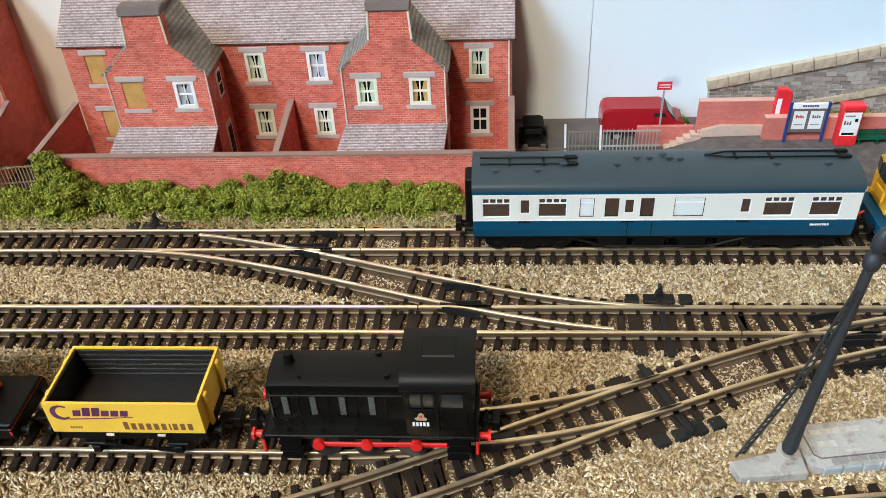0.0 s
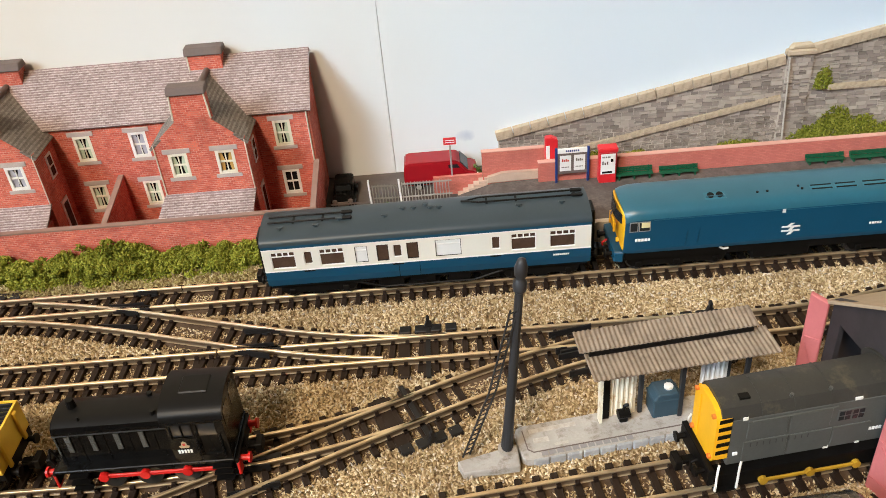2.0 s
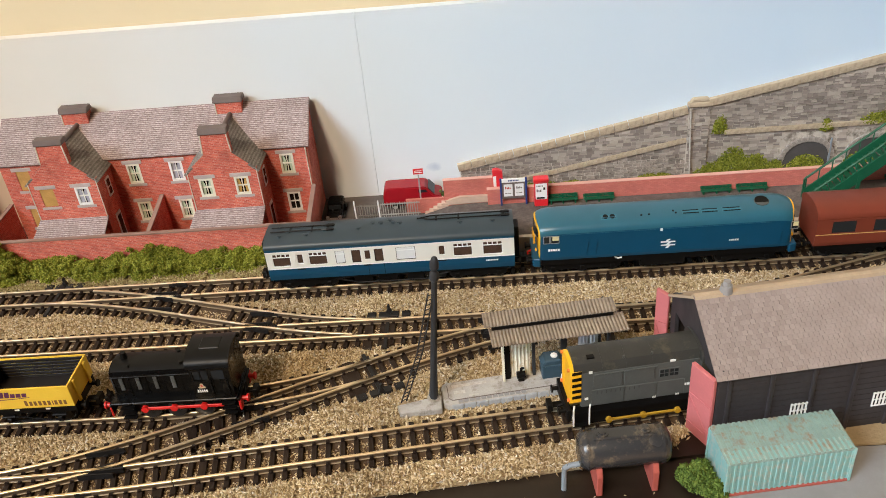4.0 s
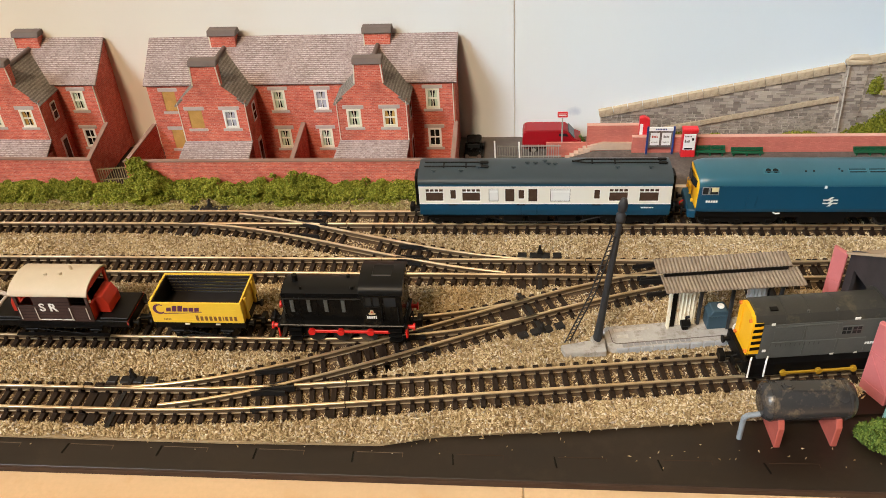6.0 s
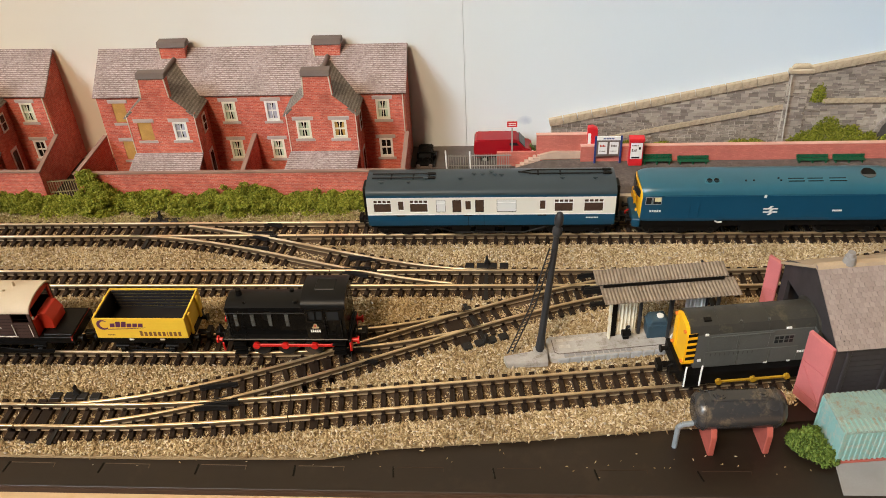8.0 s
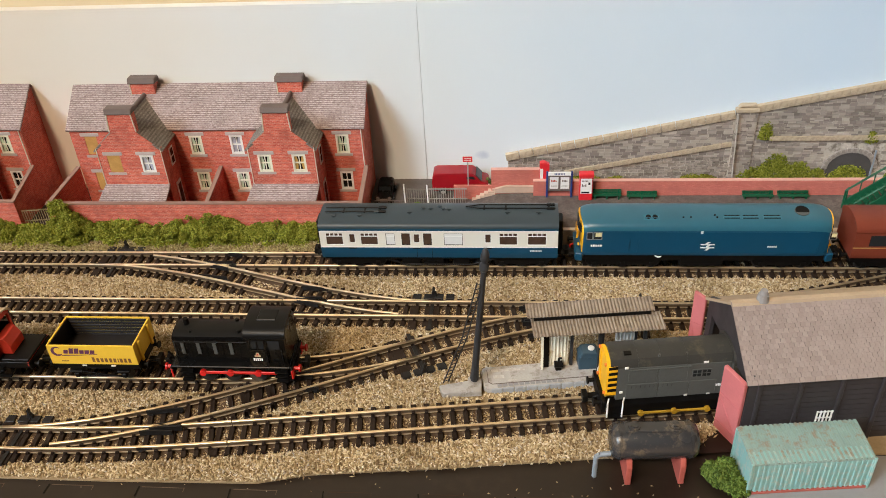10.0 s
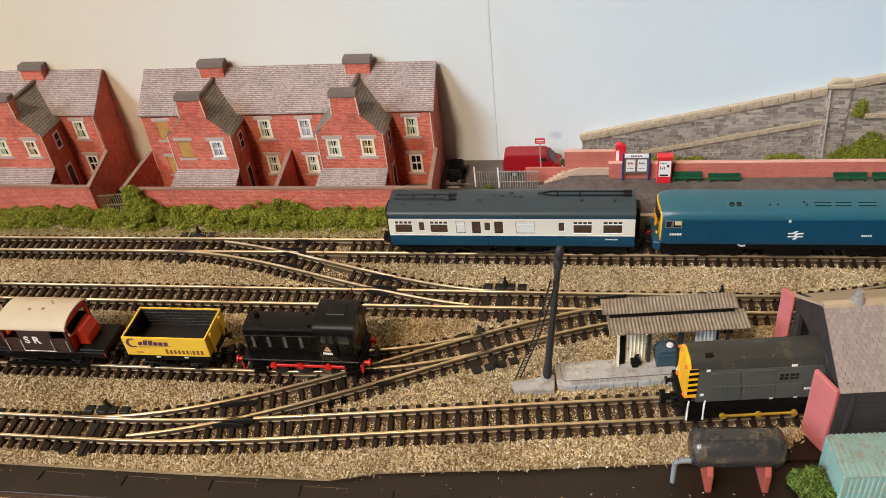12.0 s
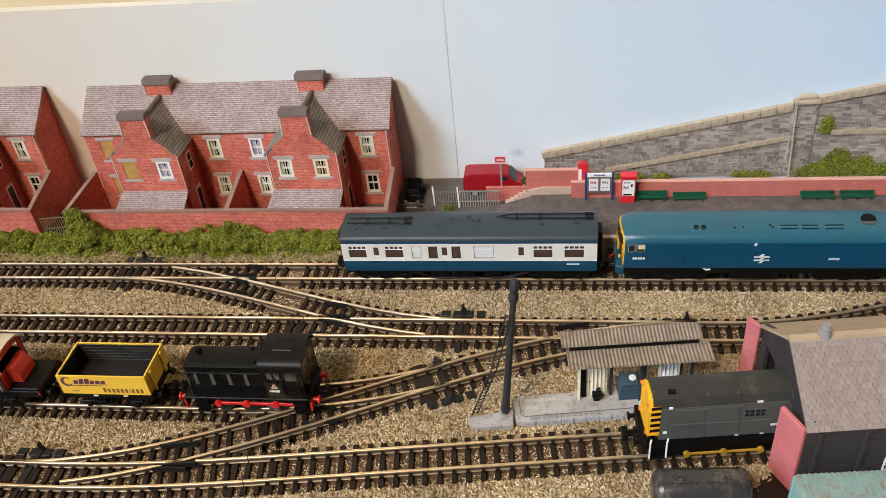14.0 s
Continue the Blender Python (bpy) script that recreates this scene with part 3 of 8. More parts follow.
def sash(house, cx, y, z0, w, h, look_of):
    """A sash window in its opening, with stone lintel and sill. look_of: what stands behind the glass."""
    win = part("window", (lambda b: (box(b, cx - w / 2, cx + w / 2, y + 0.95, y + 1.05, z0, z0 + h), b)[1])(lump()), M["dark_glass"], house)
    if look_of == "boarded":
        b = lump()
        box(b, cx - w / 2 + 0.05, cx + w / 2 - 0.05, y + 0.25, y + 0.9, z0 + 0.05, z0 + h - 0.05)
        soften(b, 0.1)
        part("board", b, M["plywood"], win, "ochre plywood boarding")
    else:
        fr = M["white"] if look_of in ("net", "plain") else M["cream"]
        b = lump()
        t = 1.0
        for bx in ((cx - w / 2, cx - w / 2 + t, z0, z0 + h), (cx + w / 2 - t, cx + w / 2, z0, z0 + h), (cx - w / 2 + t, cx + w / 2 - t, z0, z0 + t), (cx - w / 2 + t, cx + w / 2 - t, z0 + h - t, z0 + h)):
            box(b, bx[0], bx[1], y - 0.12, y + 0.55, bx[2], bx[3])
        part("window_frame", b, fr, win)
        b = lump()
        box(b, cx - w / 2 + t, cx + w / 2 - t, y + 0.2, y + 0.6, z0 + h / 2 - 0.3, z0 + h / 2 + 0.3)
        box(b, cx - 0.18, cx + 0.18, y + 0.25, y + 0.6, z0 + t, z0 + h - t)
        part("glazing_bar", b, fr, win)
        if look_of != "plain":
            mt = {"green": M["curtain_g"], "ochre": M["curtain"], "net": M["net"]}[look_of]
            for s in (-1, 1):
                b = lump()
                e, k = cx + s * (w / 2 - t), 1.5 if look_of != "net" else 2.0
                extrude(b, [(e, z0 + t), (e - s * k * 0.75, z0 + t), (e - s * k * 1.05, z0 + h * 0.55), (e - s * k * 0.55, z0 + h - t), (e, z0 + h - t)], "y", y + 0.66, y + 0.9)
                part("curtain", b, mt, win)
    for nm, a, c, d in (("lintel", 1.5, z0 + h + 0.05, z0 + h + 1.75), ("sill", 1.2, z0 - 1.35, z0 - 0.05)):
        b = lump()
        box(b, cx - w / 2 - a, cx + w / 2 + a, y - 0.35, y + 0.3, c, d)
        soften(b, 0.08)
        part(nm, b, M["lintel"], win)
    return win


def roof_slope(bm, quad, thick):
    """A sloping sheet from four corners, with thickness below."""
    vs = [Vector(p) for p in quad]
    n = (vs[1] - vs[0]).cross(vs[2] - vs[0]).normalized()
    if n.z < 0:
        n = -n
    top, low = [bm.verts.new(v) for v in vs], [bm.verts.new(v - n * thick) for v in vs]
    k = len(vs)
    bm.faces.new(top)
    bm.faces.new(low[::-1])
    for i in range(k):
        bm.faces.new((top[i], top[(i + 1) % k], low[(i + 1) % k], low[i]))


def terrace(m, label):
    """A low-relief terrace of two houses seen from the back; x runs from -143 to 0, the main wall stands at y = 0."""
    h = thing("terraced_house", m, label, "house", "terraced houses")
    EAVE, RIDGE, RY = 42.6, 57.4, 18.0
    upper, lower = [(-10.3, "green"), (-61.6, "net"), (-81.4, "green"), (-133.4, "boarded")], [(-10.3, "plain"), (-61.6, "green"), (-81.4, "green"), (-133.4, "boarded")]
    holes = [(c - 3.1, c + 3.1, 28.4, 38.4) for c, _ in upper] + [(c - 3.1, c + 3.1, 8.6, 18.6) for c, _ in lower]
    bm = lump()
    wall_panel(bm, -143, 0, 0, EAVE, 0, 1.6, holes)
    part("wall", bm, M["brick"], h)
    for x0, x1 in ((-143, -141.4), (-1.6, 0)):
        bm = lump()
        extrude(bm, [(1.6, 0), (19.4, 0), (19.4, RIDGE - 0.8), (RY, RIDGE - 0.6), (1.6, EAVE + 0.7)], "x", x0, x1)
        part("gable_wall", bm, M["brick"], h)
    bm = lump()
    box(bm, -141.4, -1.6, 18.6, 19.4, 0, RIDGE - 1.2)
    part("back_wall", bm, M["brickplain"], h)
    bm = lump()
    roof_slope(bm, [(-144, -1.3, EAVE - 0.6), (0.9, -1.3, EAVE - 0.6), (0.9, RY, RIDGE), (-144, RY, RIDGE)], 0.9)
    roof_slope(bm, [(-144, RY, RIDGE), (0.9, RY, RIDGE), (0.9, 19.8, RIDGE - 1.6), (-144, 19.8, RIDGE - 1.6)], 0.7)
    part("roof", bm, M["slate_x"], h)
    for (cx, sash_pair) in ((-35.5, ("green", "ochre")), (-107.4, ("boarded", "net"))):
        w0, w1, wy = cx - 15.5, cx + 15.5, -16.5
        wing = part("rear_wing", (lambda b: (wall_panel(b, w0, w1, 0, 40.4, wy, wy + 1.6, [(cx - 8.2 - 3.2, cx - 8.2 + 3.2, 27.9, 36.9), (cx + 7.8 - 3.2, cx + 7.8 + 3.2, 27.9, 36.9)]), b)[1])(lump()), M["brick"], h)
        bm = lump()
        extrude(bm, [(w0, 40.4), (w1, 40.4), (cx + 6.2, 48.2), (cx + 5.6, 57.6), (cx - 5.6, 57.6), (cx - 6.2, 48.2)], "y", wy, wy + 3.2)
        part("gable", bm, M["brick"], wing)
        for x0, x1 in ((w0, w0 + 1.6), (w1 - 1.6, w1)):
            one_wall = lump()
            extrude(one_wall, [(wy + 1.6, 0), (-0.02, 0), (-0.02, 40.4), (wy + 1.6, 40.4)], "x", x0, x1)
            part("side_wall", one_wall, M["brick"], wing)
        # white-painted verge strips up the gable and the corner
        bm = lump()
        for s in (-1, 1):
            path_rod(bm, [(cx + s * 15.4, wy - 0.15, 21.5), (cx + s * 15.4, wy - 0.15, 40.4)], 0.22, 5)
            path_rod(bm, [(cx + s * 6.3, wy - 0.1, 49.0), (cx + s * 5.7, wy - 0.1, 57.6)], 0.3, 5)
        part("corner_edge", bm, M["cream"], wing)
        bm = lump()
        zr = 53.5
        yb = RY - (RIDGE - zr) / ((RIDGE - EAVE) / RY)
        for s in (-1, 1):
            e = cx + s * 16.8
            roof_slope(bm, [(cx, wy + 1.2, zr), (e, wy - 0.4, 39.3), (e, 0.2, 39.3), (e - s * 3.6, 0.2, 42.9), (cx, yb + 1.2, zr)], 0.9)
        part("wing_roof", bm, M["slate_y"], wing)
        bm = lump()
        rod(bm, (cx, wy + 3.4, zr), (cx, yb + 0.5, zr), 1.15, 10)
        part("ridge_cap", bm, M["lead"], wing, "", 40)
        bm = lump()
        extrude(bm, [(wy - 0.7, 57.6), (wy + 5.2, 57.6), (wy + 4.6, 60.2), (wy + 0.3, 60.2)], "x", cx - 6.4, cx + 6.4)
        soften(bm, 0.3)
        part("chimney_cap", bm, M["lead"], wing)
        bm = lump()
        box(bm, cx - 5.6, cx + 5.6, wy + 3.2, wy + 4.6, 49, 57.6)
        part("chimney_breast", bm, M["brick"], wing)
        for dx, lk in zip((-8.2, 7.8), sash_pair):
            sash(h, cx + dx, wy, 27.9, 6.4, 9.0, lk)
        # side window of the wing, facing the next yard
        bm = lump()
        box(bm, w1 - 0.05, w1 + 0.35, -9.0, -4.5, 27, 36)
        sw = part("side_window", bm, M["white"], h)
        bm = lump()
        box(bm, w1 + 0.3, w1 + 0.42, -8.2, -5.3, 28, 31.2)
        box(bm, w1 + 0.3, w1 + 0.42, -8.2, -5.3, 31.9, 35.2)
        part("pane", bm, M["dark_glass"], sw)
        bm = lump()
        box(bm, w1 - 0.05, w1 + 0.35, -9.5, -4.2, 2, 18)
        sd = part("side_door", bm, M["white"], h)
        bm = lump()
        box(bm, w1 + 0.3, w1 + 0.45, -8.6, -5.1, 2, 16.5)
        part("door_leaf", bm, M["dark_glass"], sd)
        # lean-to outhouse against the yard wall
        bm = lump()
        roof_slope(bm, [(w0 - 3.0, -22.8, 15.7), (w1 - 1.0, -22.8, 15.7), (w1 + 0.3, wy + 0.2, 21.6), (w0 - 0.3, wy + 0.2, 21.6)], 0.7)
        part("lean_to_roof", bm, M["slate_x"], h)
        bm = lump()
        box(bm, w0 + 0.3, w1 - 1.5, -22.0, wy, 0, 15.4)
        part("lean_to_wall", bm, M["brick"], h)
        # stack on the main ridge
        bm = lump()
        box(bm, cx - 5.9, cx + 5.9, 13.6, 18.9, 50, 59.2)
        st = part("chimney", bm, M["brick"], h)
        bm = lump()
        extrude(bm, [(12.8, 59.2), (19.6, 59.2), (18.6, 61.8), (14.0, 61.8)], "x", cx - 6.8, cx + 6.8)
        soften(bm, 0.3)
        part("stack_cap", bm, M["lead"], st)
        bm = lump()
        path_rod(bm, [(cx - 6.0, 13.5, 52.2), (cx - 6.0, 13.5, 59.2)], 0.3, 5)
        part("stack_edge", bm, M["cream"], st)
    for c, lk in upper:
        sash(h, c, 0, 28.4, 6.2, 10.0, lk)
    for c, lk in lower:
        sash(h, c, 0, 8.6, 6.2, 10.0, lk)
    # dark floor behind the yard wall, its colour standing in for deep shade
    bm = lump()
    box(bm, -150, 0.3, -22.9, 0, 0.02, 0.3)
    part("yard_shade_floor", bm, M["floor_shade"], h, "yard floor darkened to stand in for shade")
    # yard walls with stone caps
    bm = lump()
    box(bm, -151.5, 0.6, -24.3, -22.9, 0, 15.0)
    yw = part("yard_wall", bm, M["brick"], h)
    bm = lump()
    box(bm, -151.8, 0.9, -24.7, -22.5, 15.0, 15.6)
    part("wall_cap", bm, M["brickplain"], yw)
    for (xa, xb), nm in (((-150.6, -144.0), "yard_divider"), ((-73.2, -71.7), "yard_divider"), ((-0.4, -0.1), "yard_divider")):
        for dz, mt, wd in ((0.0, M["brick"], 0.7), (0.55, M["brickplain"], 1.0)):
            bm = lump()
            za, zb = 15.0 + dz, 21.5 + dz
            vs = [(xa, -22.9), (xb, -0.1)]
            b0 = 0.0 if dz == 0 else 15.0
            b1 = 0.0 if dz == 0 else 21.5
            v = [bm.verts.new((x + s * wd, y, z)) for (x, y), (zl, zh) in zip(vs, ((b0, za), (b1, zb))) for s in (-1, 1) for z in (zl, zh)]
            for f in ((0, 1, 3, 2), (4, 6, 7, 5), (0, 4, 5, 1), (2, 3, 7, 6), (0, 2, 6, 4), (1, 5, 7, 3)):
                bm.faces.new([v[i] for i in f])
            part(nm if dz == 0 else "divider_cap", bm, mt, h)
    bm = lump()
    rod(bm, (-0.9, -0.45, 22), (-0.9, -0.45, EAVE - 0.6), 0.28, 6)
    part("downpipe", bm, M["cream"], h)
    return h


terrace(at_mm(5.2, 245.8, 0), "red brick terraced house backs with slate roof and walled yards")
terrace(at_mm(-163.4, 247.6, 0, 0, 0, -1.6), "red brick terraced house pair beside a narrow gated passage")

# dark sheet in the passage, painting in the shade between the houses
bm = lump()
extrude(bm, [(-163.6, 226.6), (-146.2, 224.0), (-140.0, 246.4), (-140.0, 262.0), (-163.6, 262.0)], "z", 0.02, 0.28)
piece("pavement", bm, M["floor_shade"], Matrix(), "dark floor standing in for shade in the passage between the houses", "", "", "structure")

# ---- paints for rolling stock ----
M["railblue"] = stuff_mat("rail_blue_paint", (0.005, 0.058, 0.115), 0.42, vary=0.1, coarse=20, relief=0.03)
# roof blue lightened to carry the sheen along its top
M["railblue_roof"] = stuff_mat("blue_roof_paint_with_sheen", (0.022, 0.105, 0.150), 0.36, vary=0.12, coarse=16, relief=0.05, spec=0.55)
# pale blue roof frames; the grilles' highlight lines are put into this colour
M["bluepale"] = stuff_mat("pale_blue_highlight_frame", (0.040, 0.150, 0.200), 0.4, vary=0.12, relief=0.03)
M["coachgrey"] = stuff_mat("coach_grey_paint", (0.72, 0.70, 0.63), 0.5, vary=0.04, coarse=20, relief=0.02)
M["coachwhite"] = stuff_mat("white_lining", (0.8, 0.8, 0.78), 0.5, vary=0.04, relief=0)
M["coachroof"] = stuff_mat("dark_grey_roof_paint", (0.036, 0.052, 0.062), 0.40, vary=0.12, coarse=15, relief=0.05)
M["black"] = stuff_mat("black_underframe", (0.004, 0.0036, 0.0034), 0.5, vary=0.3, spec=0.16)
M["blackgloss"] = stuff_mat("black_locomotive_paint", (0.0035, 0.0035, 0.0035), 0.26, vary=0.2, relief=0.03, spec=0.17)
M["blackroof"] = stuff_mat("satin_black_roof", (0.005, 0.005, 0.005), 0.42, vary=0.2, relief=0.05, spec=0.18)
M["red"] = stuff_mat("signal_red_paint", (0.62, 0.018, 0.014), 0.4, vary=0.1, relief=0.02)
M["yellow"] = stuff_mat("warning_yellow_paint", (0.86, 0.46, 0.012), 0.45, vary=0.07, relief=0.03)
M["wagonyellow"] = stuff_mat("wagon_yellow_paint", (0.80, 0.52, 0.045), 0.5, vary=0.08, relief=0.06)
M["purple"] = stuff_mat("purple_signwriting", (0.11, 0.025, 0.09), 0.6, relief=0)
M["brownpaint"] = stuff_mat("brown_signwriting", (0.20, 0.09, 0.03), 0.6, relief=0)
M["whitepaint"] = stuff_mat("white_marking", (0.82, 0.82, 0.80), 0.5, vary=0.03, relief=0)
M["gold"] = stuff_mat("gold_marking", (0.62, 0.42, 0.14), 0.5, relief=0)
M["crestgold"] = stuff_mat("dull_gold_crest", (0.46, 0.34, 0.20), 0.5, vary=0.3, fine=0.3, relief=0)
M["vanbrown"] = stuff_mat("dark_brown_van_paint", (0.050, 0.027, 0.024), 0.55, vary=0.2)
M["vanroof"] = stuff_mat("cream_van_roof", (0.56, 0.47, 0.34), 0.6, vary=0.06)
M["vanred"] = stuff_mat("red_van_end", (0.48, 0.035, 0.018), 0.5, vary=0.12)
M["wheel"] = stuff_mat("dark_wheel_metal", (0.06, 0.055, 0.05), 0.4, 0.6, vary=0.2)
M["dieselgrey"] = stuff_mat("rail_grey_paint", (0.088, 0.090, 0.083), 0.5, vary=0.2, coarse=14)
M["dieselroof"] = stuff_mat("weathered_dark_roof", (0.038, 0.037, 0.032), 0.5, vary=0.22, coarse=12, dirt=(0.085, 0.075, 0.05), dirt_at=0.6)
M["glass"] = stuff_mat("tinted_window", (0.02, 0.022, 0.024), 0.12, vary=0.1, relief=0)
M["seatred"] = stuff_mat("maroon_interior", (0.10, 0.03, 0.025), 0.7)
M["frost"] = stuff_mat("frosted_window", (0.70, 0.71, 0.70), 0.4, vary=0.05, relief=0)
M["rodochre"] = stuff_mat("dull_ochre_rod", (0.42, 0.24, 0.015), 0.5, vary=0.15)
M["coachglass"] = stuff_mat("brown_tinted_window", (0.075, 0.045, 0.032), 0.15, vary=0.3, coarse=3, relief=0)
M["alloy"] = stuff_mat("bare_alloy_frame", (0.42, 0.40, 0.36), 0.4, 0.5, vary=0.1)
M["blindcream"] = stuff_mat("cream_blind", (0.74, 0.66, 0.36), 0.7, vary=0.1)
M["maroon"] = stuff_mat("maroon_coach_paint", (0.17, 0.035, 0.018), 0.45, vary=0.12)


def one(name, parent, material, fn, *args, soft=0.0, label="", smooth=0):
    """A part made by one shape function."""
    bm = lump()
    fn(bm, *args)
    if soft:
        soften(bm, soft)
    return part(name, bm, material, parent, label, smooth)


def wheelset(parent, x, r, half=4.9):
    for s in (-1, 1):
        bm = lump()
        rod(bm, (x, s * half - s * 0.9, r), (x, s * half + s * 0.3, r), r, 18)
        rod(bm, (x, s * half - s * 1.3, r), (x, s * half - s * 0.9, r), r + 0.5, 18)
        rod(bm, (x, s * half + s * 0.3, r), (x, s * half + s * 0.55, r), r * 0.35, 8)
        part("wheel", bm, M["wheel"], parent)
    one("axle", parent, M["black"], rod, (x, -half, r), (x, half, r), 0.7, 8)


def bogie(parent, cx, base, axles, r=3.0):
    b = one("bogie", parent, M["black"], box, cx - base / 2 - 3.2, cx + base / 2 + 3.2, -5.8, 5.8, 3.2, 5.0, soft=0.3)
    for s in (-1, 1):
        bm = lump()
        extrude(bm, [(cx - base / 2 - 3.4, 3.6), (cx - base / 2 - 2.0, 2.2), (cx - 2.4, 2.4), (cx - 1.6, 1.4), (cx + 1.6, 1.4), (cx + 2.4, 2.4), (cx + base / 2 + 2.0, 2.2), (cx + base / 2 + 3.4, 3.6), (cx + base / 2 + 3.4, 4.9), (cx - base / 2 - 3.4, 4.9)], "y", s * 6.4 - 0.5, s * 6.4 + 0.5)
        soften(bm, 0.15)
        part("side_frame", bm, M["black"], b)
        for i in range(axles):
            x = cx - base / 2 + base * i / (axles - 1)
            one("axle_box", b, M["black"], box, x - 0.9, x + 0.9, s * 6.9 - 0.4, s * 6.9 + 0.6, 2.0, 4.0, soft=0.15)
    for i in range(axles):
        wheelset(b, cx - base / 2 + base * i / (axles - 1), r)
    return b


def coupling(parent, x, s, z=5.2):
    bm = lump()
    box(bm, min(x, x + s * 4.2), max(x, x + s * 4.2), -1.0, 1.0, z - 0.6, z + 0.6)
    box(bm, min(x + s * 3.4, x + s * 5.2), max(x + s * 3.4, x + s * 5.2), -1.9, 1.9, z - 1.4, z + 1.6)
    soften(bm, 0.2)
    part("coupling", bm, M["black"], parent)


def buffer(parent, x, s, y, z, mat):
    bm = lump()
    rod(bm, (x, y, z), (x + s * 1.9, y, z), 0.75, 10)
    rod(bm, (x + s * 1.9, y, z), (x + s * 2.5, y, z), 1.35, 14)
    part("buffer", bm, mat, parent)


def bars(parent, name, mat, y, x0, z0, widths, heights, gap, proud=0.08, s=-1, label=""):
    """A row of plain upright marks standing for writing too small to read."""
    bm = lump()
    x = x0
    for w, hh in zip(widths, heights):
        box(bm, x, x + w, min(y, y + s * proud), max(y, y + s * proud), z0, z0 + hh)
        x += w + gap
    return tagged(part(name, bm, mat, parent, label), label, "", "", "stuff")


# ---- blue and grey coach ----
def coach(m):
    c = thing("railway_coach", m, "blue and grey passenger coach with dark grey roof", "coach")
    L, W = 50.0, 9.2
    wins = [(-3.4, 3.9, "w"), (6.6, 9.1, "d"), (11.4, 18.8, "w"), (22.2, 26.0, "f"), (28.8, 32.4, "p"), (33.9, 36.4, "d"), (38.0, 41.5, "p"), (46.7, 54.5, "f"), (63.8, 66.3, "d"), (69.7, 77.2, "w"), (81.5, 89.2, "w")]
    z0, z1 = 13.7, 19.6
    for s in (-1, 1):
        y = s * W
        holes = [(a - 44, b - 44, z0 if k != "d" else z0 + 1.0, z1 if k != "d" else z1 - 0.4) for a, b, k in wins]
        bm = lump()
        wall_panel(bm, -L, L, 12.9, 20.6, y, y - s * 0.7, holes)
        up = part("upper_side", bm, M["coachgrey"], c, "off-white upper side with windows")
        bm = lump()
        extrude(bm, [(y, 12.5), (y - s * 0.05, 9.5), (y - s * 0.55, 7.0), (y - s * 1.3, 7.0), (y - s * 0.8, 12.5)], "x", -L, L)
        part("lower_side", bm, M["railblue"], c, "rail blue lower side")
        one("waist_line", c, M["coachwhite"], box, -L, L, min(y - s * 0.7, y + s * 0.06), max(y - s * 0.7, y + s * 0.06), 12.5, 12.9)
        one("cantrail_line", c, M["coachwhite"], box, -L, L, min(y - s * 0.5, y + s * 0.06), max(y - s * 0.5, y + s * 0.06), 20.6, 20.85)
        one("cantrail", c, M["railblue"], box, -L, L, min(y - s * 0.5, y + s * 0.02), max(y - s * 0.5, y + s * 0.02), 20.85, 22.0)
        for (a, b, k), hl in zip(wins, holes):
            x0, x1 = a - 44, b - 44
            if k == "f":
                pane = one("window", up, M["frost"], box, x0 + 0.1, x1 - 0.1, min(y - s * 0.3, y - s * 0.5), max(y - s * 0.3, y - s * 0.5), hl[2] + 0.1, hl[3] - 0.1, label="frosted white window")
            else:
                pane = one("window", up, M["coachglass"], box, x0, x1, min(y - s * 0.45, y - s * 0.6), max(y - s * 0.45, y - s * 0.6), hl[2], hl[3])
            bm = lump()
            t = 0.17
            for q in ((x0, x1, hl[2], hl[2] + t), (x0, x1, hl[3] - t, hl[3]), (x0, x0 + t, hl[2] + t, hl[3] - t), (x1 - t, x1, hl[2] + t, hl[3] - t)):
                box(bm, q[0], q[1], min(y - s * 0.4, y - s * 0.15), max(y - s * 0.4, y - s * 0.15), q[2], q[3])
            part("window_frame", bm, M["black"] if k in "pf" else M["coachwhite"], up)
            if k in "wf":
                bm = lump()
                zt = hl[3] - 1.7
                box(bm, x0 + t, x1 - t, min(y - s * 0.35, y - s * 0.1), max(y - s * 0.35, y - s * 0.1), zt, zt + 0.3)
                if k == "w":
                    for i in (1, 2, 3):
                        xx = x0 + (x1 - x0) * i / 4
                        box(bm, xx - 0.2, xx + 0.2, min(y - s * 0.35, y - s * 0.1), max(y - s * 0.35, y - s * 0.1), zt + 0.3, hl[3] - t)
                part("vent_bar", bm, M["coachwhite"], up)
            if k == "w":
                for xx in (x0 + 0.8, x0 + 3.2, x1 - 2.4):
                    one("seat_back", up, M["seatred"], box, xx, xx + 1.7, min(y - s * 0.61, y - s * 0.66), max(y - s * 0.61, y - s * 0.66), hl[2], hl[2] + 2.2)
            if k == "d":
                one("door_handle", c, M["black"], box, x0 - 0.6, x1 + 0.3, min(y, y + s * 0.2), max(y, y + s * 0.2), 12.0, 12.5)
        for xx in (-9.0, -2.6):
            one("door_joint", c, M["black"], box, xx, xx + 0.15, min(y - 0.1, y + s * 0.03), max(y + 0.1, y + s * 0.03), 7.2, 12.4)
        bars(c, "number_strip", M["whitepaint"], y, 38.5, 10.6, [0.5] * 8, [0.6] * 8, 0.12, 0.05, s)
    for s in (-1, 1):
        bm = lump()
        extrude(bm, [(-W + 0.7, 7.0), (W - 0.7, 7.0), (W - 0.1, 12.5), (W - 0.1, 20.8), (6.6, 23.6), (0, 24.9), (-6.6, 23.6), (-W + 0.1, 20.8), (-W + 0.1, 12.5)], "x", s * L - s * 0.9, s * L - s * 0.05)
